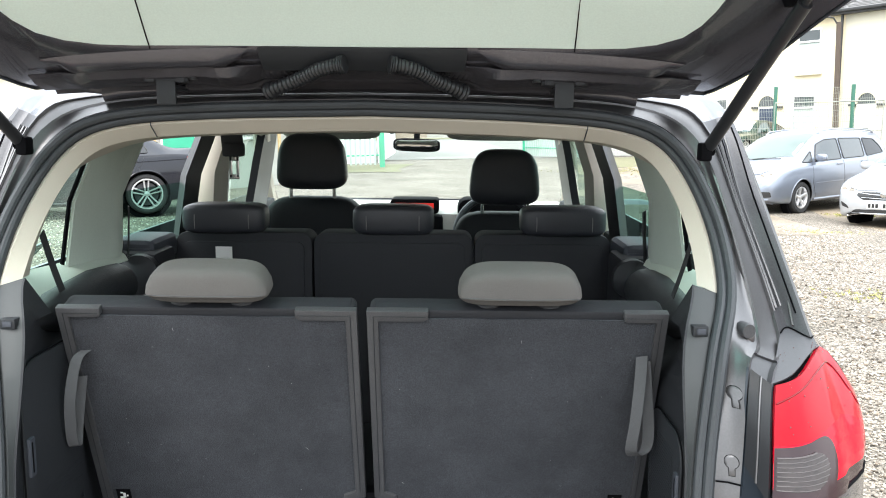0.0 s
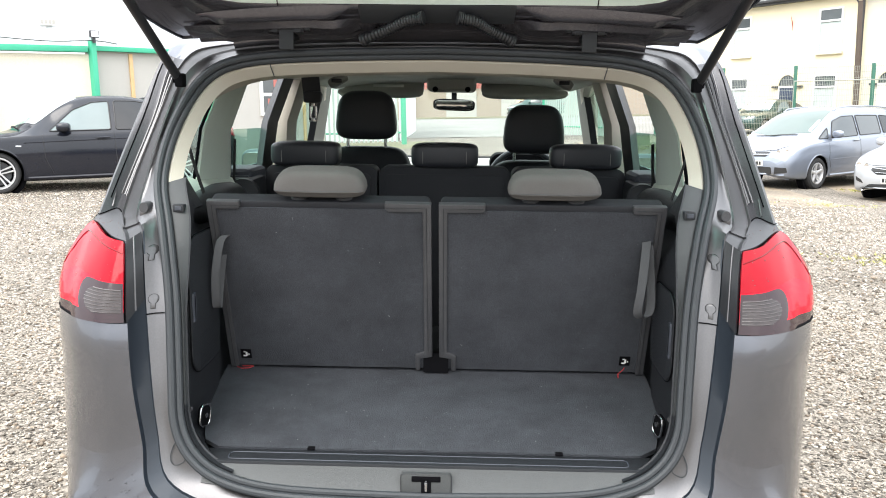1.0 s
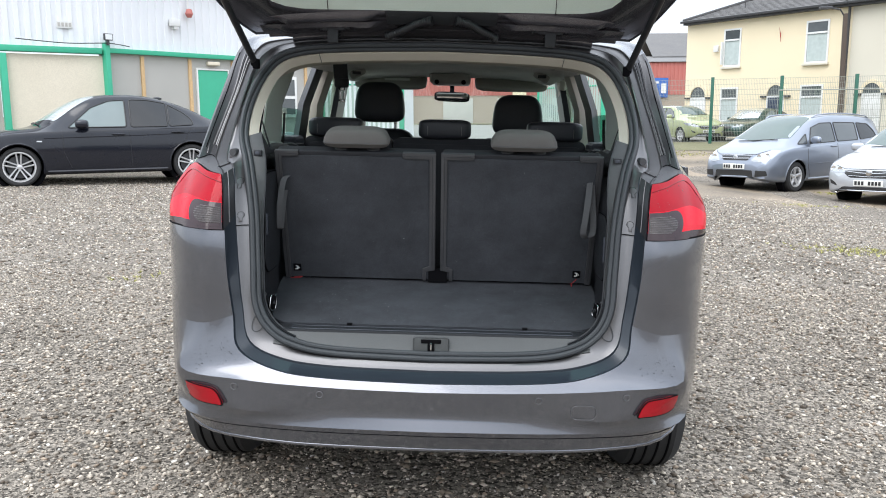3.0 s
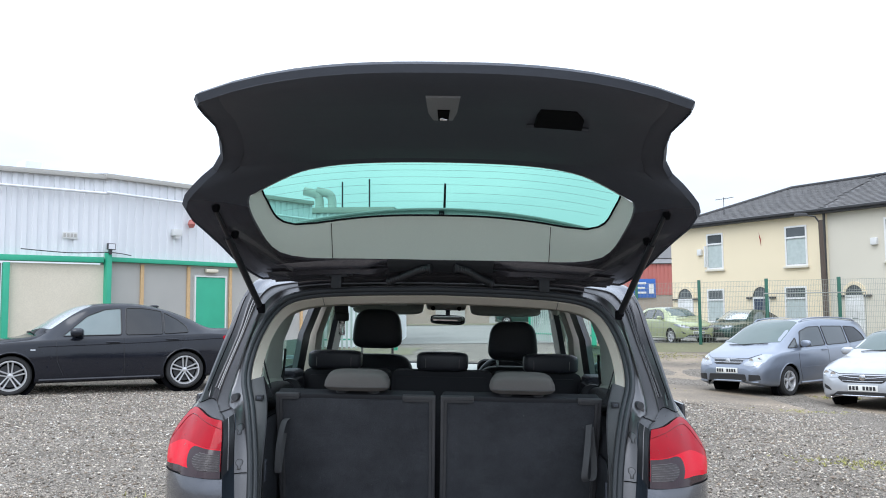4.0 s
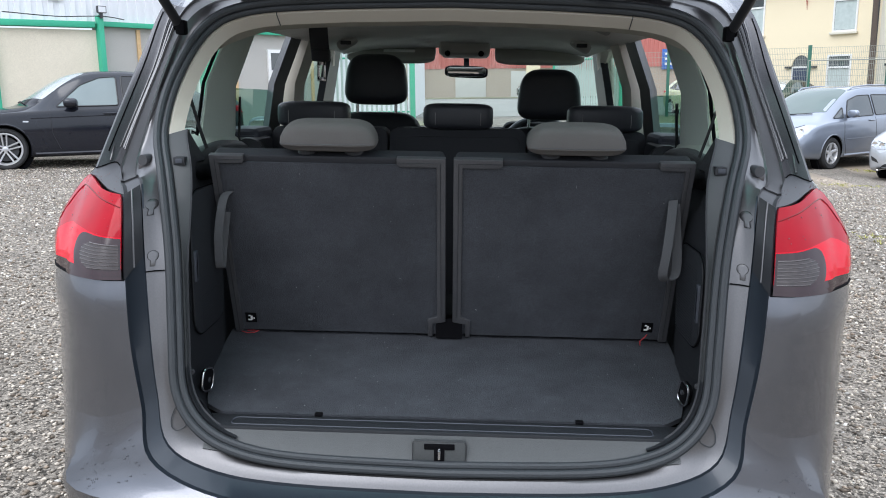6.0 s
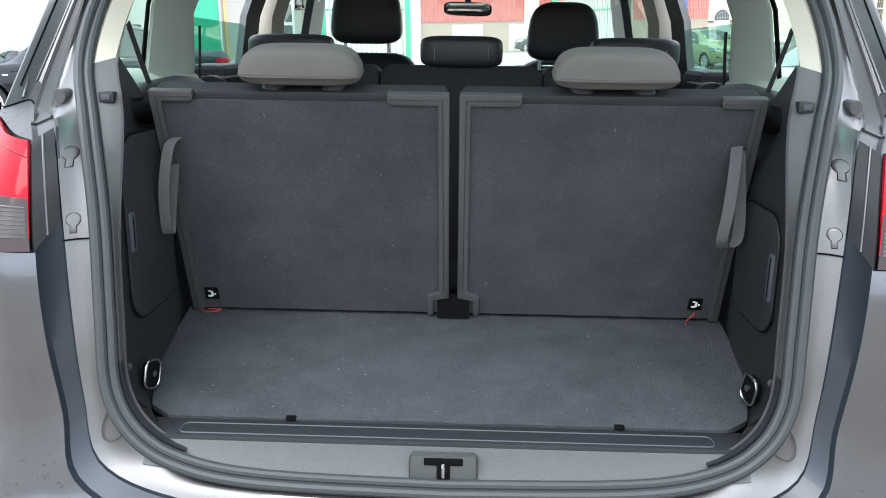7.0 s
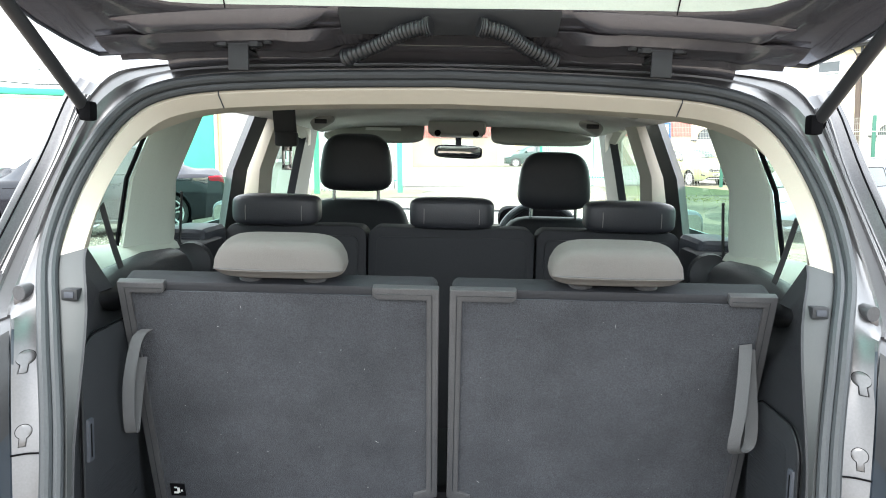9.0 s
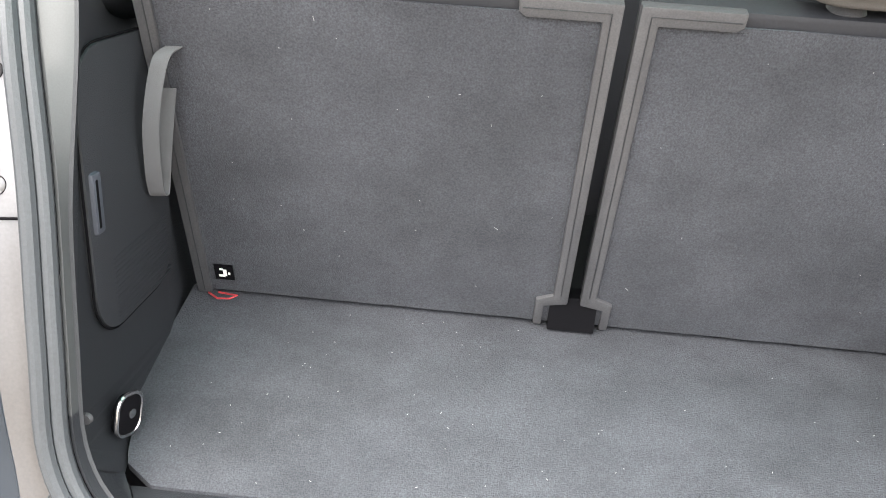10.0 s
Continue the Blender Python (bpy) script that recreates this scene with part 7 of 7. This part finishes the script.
    if "rails" in spec:
        for s in (1, -1):
            part("roof_rail", tube([cast(tree, s * .56, y, "z", 1, .0 if k in (0, 6) else .035) for k, y in enumerate((.45, .3, -.2, -.8, -1.3, -1.7, -1.85))], .016, 8), paint, c)
    if "fin" in spec:
        b = cushion(.05, .18, .06, 2.2)
        bmesh.ops.transform(b, matrix=Matrix.Translation(cast(tree, 0, spec["fin"], "z", 1, .02)), verts=b.verts)
        part("roof_fin", b, paint, c)
    return c


def even(*half):
    """An outline from its right half, listed from the bottom up."""
    return [(x, z) for x, z in half] + [(-x, z) for x, z in half[::-1]]


SALOON = {
    "skin": [(-2.40, .60, .42, .72, .80, .50), (-2.36, .74, .32, .86, .98, .60), (-2.22, .83, .25, .95, 1.075, .64), (-1.85, .885, .20, .985, 1.10, .66), (-1.45, .905, .18, .975, 1.30, .58), (-1.05, .905, .18, .965, 1.455, .56),
             (-.65, .905, .18, .955, 1.545, .57), (-.25, .905, .18, .95, 1.565, .58), (.06, .905, .18, .945, 1.535, .58), (.42, .905, .18, .94, 1.375, .60), (.78, .90, .18, .925, 1.14, .64), (1.04, .897, .18, .91, 1.0, .66), (1.5, .89, .19, .88, .945, .66),
             (1.95, .85, .21, .80, .855, .62), (2.15, .77, .25, .68, .74, .55), (2.22, .62, .32, .58, .64, .45)],
    "bow": (-.3, .25, 1.0, 2.1, .26), "screen": [(-.64, .83), (0, 1.20), (.64, .83), (.50, .15), (0, .30), (-.50, .15)],
    "back": [(-.54, -1.68), (-.46, -1.16), (0, -1.10), (.46, -1.16), (.54, -1.68), (0, -1.80)],
    "windows": [[(.62, .975), (-.32, .982), (-.32, 1.452), (-.06, 1.435), (.24, 1.315)], [(-.40, .983), (-1.02, .988), (-1.02, 1.395), (-.7, 1.452), (-.40, 1.458)], [(-1.05, .99), (-1.47, 1.01), (-1.43, 1.12), (-1.30, 1.235), (-1.05, 1.375)]],
    "gaps": [[(.72, .93), (.70, .55), (.60, .30)], [(-.36, .97), (-.38, .30)], [(-1.42, 1.0), (-1.30, .72), (-1.02, .60)]],
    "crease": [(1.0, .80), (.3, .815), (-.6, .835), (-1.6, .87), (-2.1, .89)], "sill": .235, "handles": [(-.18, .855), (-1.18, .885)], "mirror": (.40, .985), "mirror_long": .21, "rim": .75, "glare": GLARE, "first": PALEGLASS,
    "pairs": [("tail_lamp", [(.52, .86), (.66, .80), (.80, .84), (.82, .93), (.66, .96)], "-y", RED, .03), ("tail_lamp_side", [(-2.34, .84), (-2.10, .86), (-2.08, .93), (-2.30, .95)], "x", RED, .03),
              ("headlamp", [(.42, .60), (.70, .62), (.78, .70), (.62, .73), (.42, .68)], "y", LENS, .03), ("vent_badge", [(1.04, .74), (1.12, .745), (1.11, .765), (1.03, .76)], "x", CHROME, .005)],
    "nose": [("kidney_grille", even((.03, .54), (.34, .56), (.34, .66), (.03, .68)), BLACK_PLASTIC, .03), ("lower_intake", even((.55, .33), (.50, .44)), BLACK_PLASTIC, .03)], "lines": [], "fin": -.95}
MPV = {
    "skin": [(-2.20, .66, .42, .92, 1.10, .52), (-2.14, .80, .30, 1.0, 1.42, .55), (-1.98, .86, .24, 1.01, 1.56, .58), (-1.2, .885, .2, 1.0, 1.625, .62), (-.3, .89, .2, .985, 1.645, .63), (.3, .89, .2, .97, 1.605, .63), (.75, .89, .2, .96, 1.47, .63),
             (1.2, .885, .2, .95, 1.25, .66), (1.6, .88, .2, .92, 1.05, .68), (1.95, .85, .22, .84, .94, .66), (2.15, .80, .25, .74, .84, .60), (2.27, .72, .28, .64, .72, .54), (2.33, .58, .34, .55, .60, .42)],
    "bow": (0, .5, 1.6, 2.4, .10), "screen": [(-.68, 1.40), (0, 1.68), (.68, 1.40), (.56, .50), (0, .38), (-.56, .50)],
    "back": [(-.5, -2.12), (-.48, -2.02), (.48, -2.02), (.5, -2.12)],
    "windows": [[(1.30, 1.0), (.98, 1.0), (.90, 1.21)], [(.88, 1.005), (-.10, 1.03), (-.10, 1.44), (.33, 1.43), (.66, 1.34)], [(-.18, 1.032), (-1.02, 1.05), (-1.05, 1.43), (-.18, 1.445)], [(-1.13, 1.055), (-1.88, 1.11), (-1.82, 1.25), (-1.62, 1.40), (-1.13, 1.43)]], "clear": 3,
    "gaps": [[(1.0, .96), (1.02, .60), (.90, .28)], [(-.14, 1.0), (-.14, .28)], [(-1.12, 1.02), (-1.02, .70), (-.90, .60)]],
    "crease": [(.95, .58), (-.1, .59), (-.9, .60)], "sill": .26, "handles": [(.02, .93), (-.95, .95)], "mirror": (.84, 1.03), "rim": .66,
    "pairs": [("headlamp", [(.36, .67), (.58, .64), (.78, .71), (.82, .88), (.70, .90), (.50, .80)], "y", LENS, .05), ("side_intake", [(.51, .35), (.74, .37), (.73, .47), (.52, .48)], "y", BLACK_PLASTIC, .02)],
    "nose": [("grille", even((.30, .68), (.36, .765)), BLACK_PLASTIC, .03), ("lower_intake", even((.46, .34), (.44, .48)), BLACK_PLASTIC, .03)],
    "lines": [("grille_bar", [(-.35, .725), (0, .72), (.35, .725)], .016, CHROME), ("grille_top", [(-.38, .78), (0, .79), (.38, .78)], .012, CHROME), ("bumper_lip", [(-.70, .325), (0, .32), (.70, .325)], .02, SILVER_BLUE),
              ("bonnet_gap", [(-.66, .885), (-.44, .80), (0, .80), (.44, .80), (.66, .885)], .004, BLACK_PLASTIC)], "plate": .555, "badge": .735, "rails": True}
HATCH = {
    "skin": [(-2.18, .62, .42, .85, .95, .5), (-2.1, .80, .30, .95, 1.12, .56), (-1.85, .86, .24, .98, 1.30, .56), (-1.4, .885, .2, .98, 1.435, .57), (-.8, .89, .18, .965, 1.48, .58), (-.2, .895, .18, .95, 1.485, .59), (.25, .895, .18, .94, 1.42, .59),
             (.7, .895, .18, .93, 1.25, .62), (1.2, .89, .18, .91, 1.02, .66), (1.6, .87, .19, .86, .94, .66), (1.95, .82, .21, .76, .84, .60), (2.1, .74, .25, .66, .72, .54), (2.18, .58, .30, .55, .60, .42)],
    "bow": (-.1, .3, 1.2, 2.2, .15), "screen": [(-.66, .96), (0, 1.24), (.66, .96), (.52, .25), (0, .14), (-.52, .25)],
    "back": [(-.52, -2.0), (-.48, -1.66), (.48, -1.66), (.52, -2.0)],
    "windows": [[(.72, .985), (-.22, .99), (-.22, 1.38), (.05, 1.36), (.38, 1.24)], [(-.30, .99), (-1.05, 1.01), (-1.05, 1.34), (-.30, 1.385)], [(-1.12, 1.015), (-1.55, 1.06), (-1.12, 1.32)]], "clear": 2,
    "gaps": [[(.78, .93), (.78, .55), (.68, .28)], [(-.26, .97), (-.27, .28)], [(-1.35, 1.0), (-1.22, .70), (-1.0, .58)]],
    "crease": [(.8, .78), (-.3, .79), (-1.7, .84)], "sill": .24, "handles": [(-.06, .86), (-1.05, .88)], "mirror": (.55, 1.0), "rim": .70,
    "pairs": [("headlamp", [(.42, .62), (.62, .61), (.79, .68), (.81, .78), (.64, .74), (.44, .67)], "y", LENS, .03), ("fog_recess", [(.56, .38), (.70, .42), (.72, .50), (.60, .44)], "y", BLACK_PLASTIC, .02),
              ("tail_lamp", [(.46, .84), (.78, .84), (.80, .98), (.50, .96)], "-y", RED, .03)],
    "nose": [("grille", even((.34, .535), (.46, .625), (.44, .665)), BLACK_PLASTIC, .03), ("lower_intake", even((.58, .27), (.46, .37)), BLACK_PLASTIC, .03)],
    "lines": [("grille_bar", [(-.46, .655), (-.2, .625), (0, .615), (.2, .625), (.46, .655)], .011, CHROME), ("lower_bar", [(-.36, .575), (0, .56), (.36, .575)], .006, CHROME), ("intake_trim", [(-.60, .262), (0, .255), (.60, .262)], .012, CHROME),
              ("bonnet_gap", [(-.66, .755), (-.44, .69), (0, .69), (.44, .69), (.66, .755)], .004, BLACK_PLASTIC)], "plate": .44, "badge": .625}
SMALL = dict(HATCH)


def stand(x, y, turn):
    return pose(x, y, ground_height(x, y), 0, TILTED * .8, turn)



parked_car(stand(-6.5, 12.10, 117.4), SALOON_BLACK, SALOON, (1.405, -1.405), .33, "black saloon with twin-spoke alloy wheels, parked on gravel", 5, True)
parked_car(stand(7.74, 16.1, 126), SILVER_BLUE, MPV, (1.38, -1.32), .315, "pale blue-silver people carrier parked on wet earth", 5, False)
parked_car(stand(9.1, 13.6, 131), WHITE_CAR, HATCH, (1.30, -1.36), .32, "silver-white hatchback parked beside the people carrier", 5, True)
SMALL["skin"] = [(y * .86, w * .94, a, b * .98, t * .98, wt * .94) for y, w, a, b, t, wt in HATCH["skin"]]
for key in ("windows", "gaps"):
    SMALL[key] = [[(y * .86, z * .98) for y, z in w] for w in HATCH[key]]
for key in ("screen", "back"):
    SMALL[key] = [(x * .94, y * .86) for x, y in HATCH[key]]
SMALL["crease"] = [(y * .86, z) for y, z in HATCH["crease"]]
SMALL["handles"] = [(y * .86, z) for y, z in HATCH["handles"]]
SMALL["mirror"] = (.47, .97)
parked_car(pose(9.0, 31.0, .22, 0, 0, -163), LIME, SMALL, (1.15, -1.15), .29, "pale lime-green hatchback parked behind the fence", 6)
LOW = dict(SALOON)
LOW["skin"] = [(y, w, a, b * .87, t * .87, wt) for y, w, a, b, t, wt in SALOON["skin"]]
for key in ("windows", "gaps"):
    LOW[key] = [[(y, z * .87) for y, z in w] for w in SALOON[key]]
LOW["crease"] = [(y, z * .87) for y, z in SALOON["crease"]]
LOW["handles"] = [(y, z * .87) for y, z in SALOON["handles"]]
LOW["mirror"] = (.34, .88)
parked_car(pose(12.0, 31.2, .2, 0, 0, 128), DARKGREEN, LOW, (1.405, -1.405), .31, "dark green saloon parked behind the fence", 6)
parked_car(pose(4.6, 53.0, .62, 0, 0, 90), DARKGREEN, SMALL, (1.15, -1.15), .29, "dark hatchback parked on the far verge", 6)
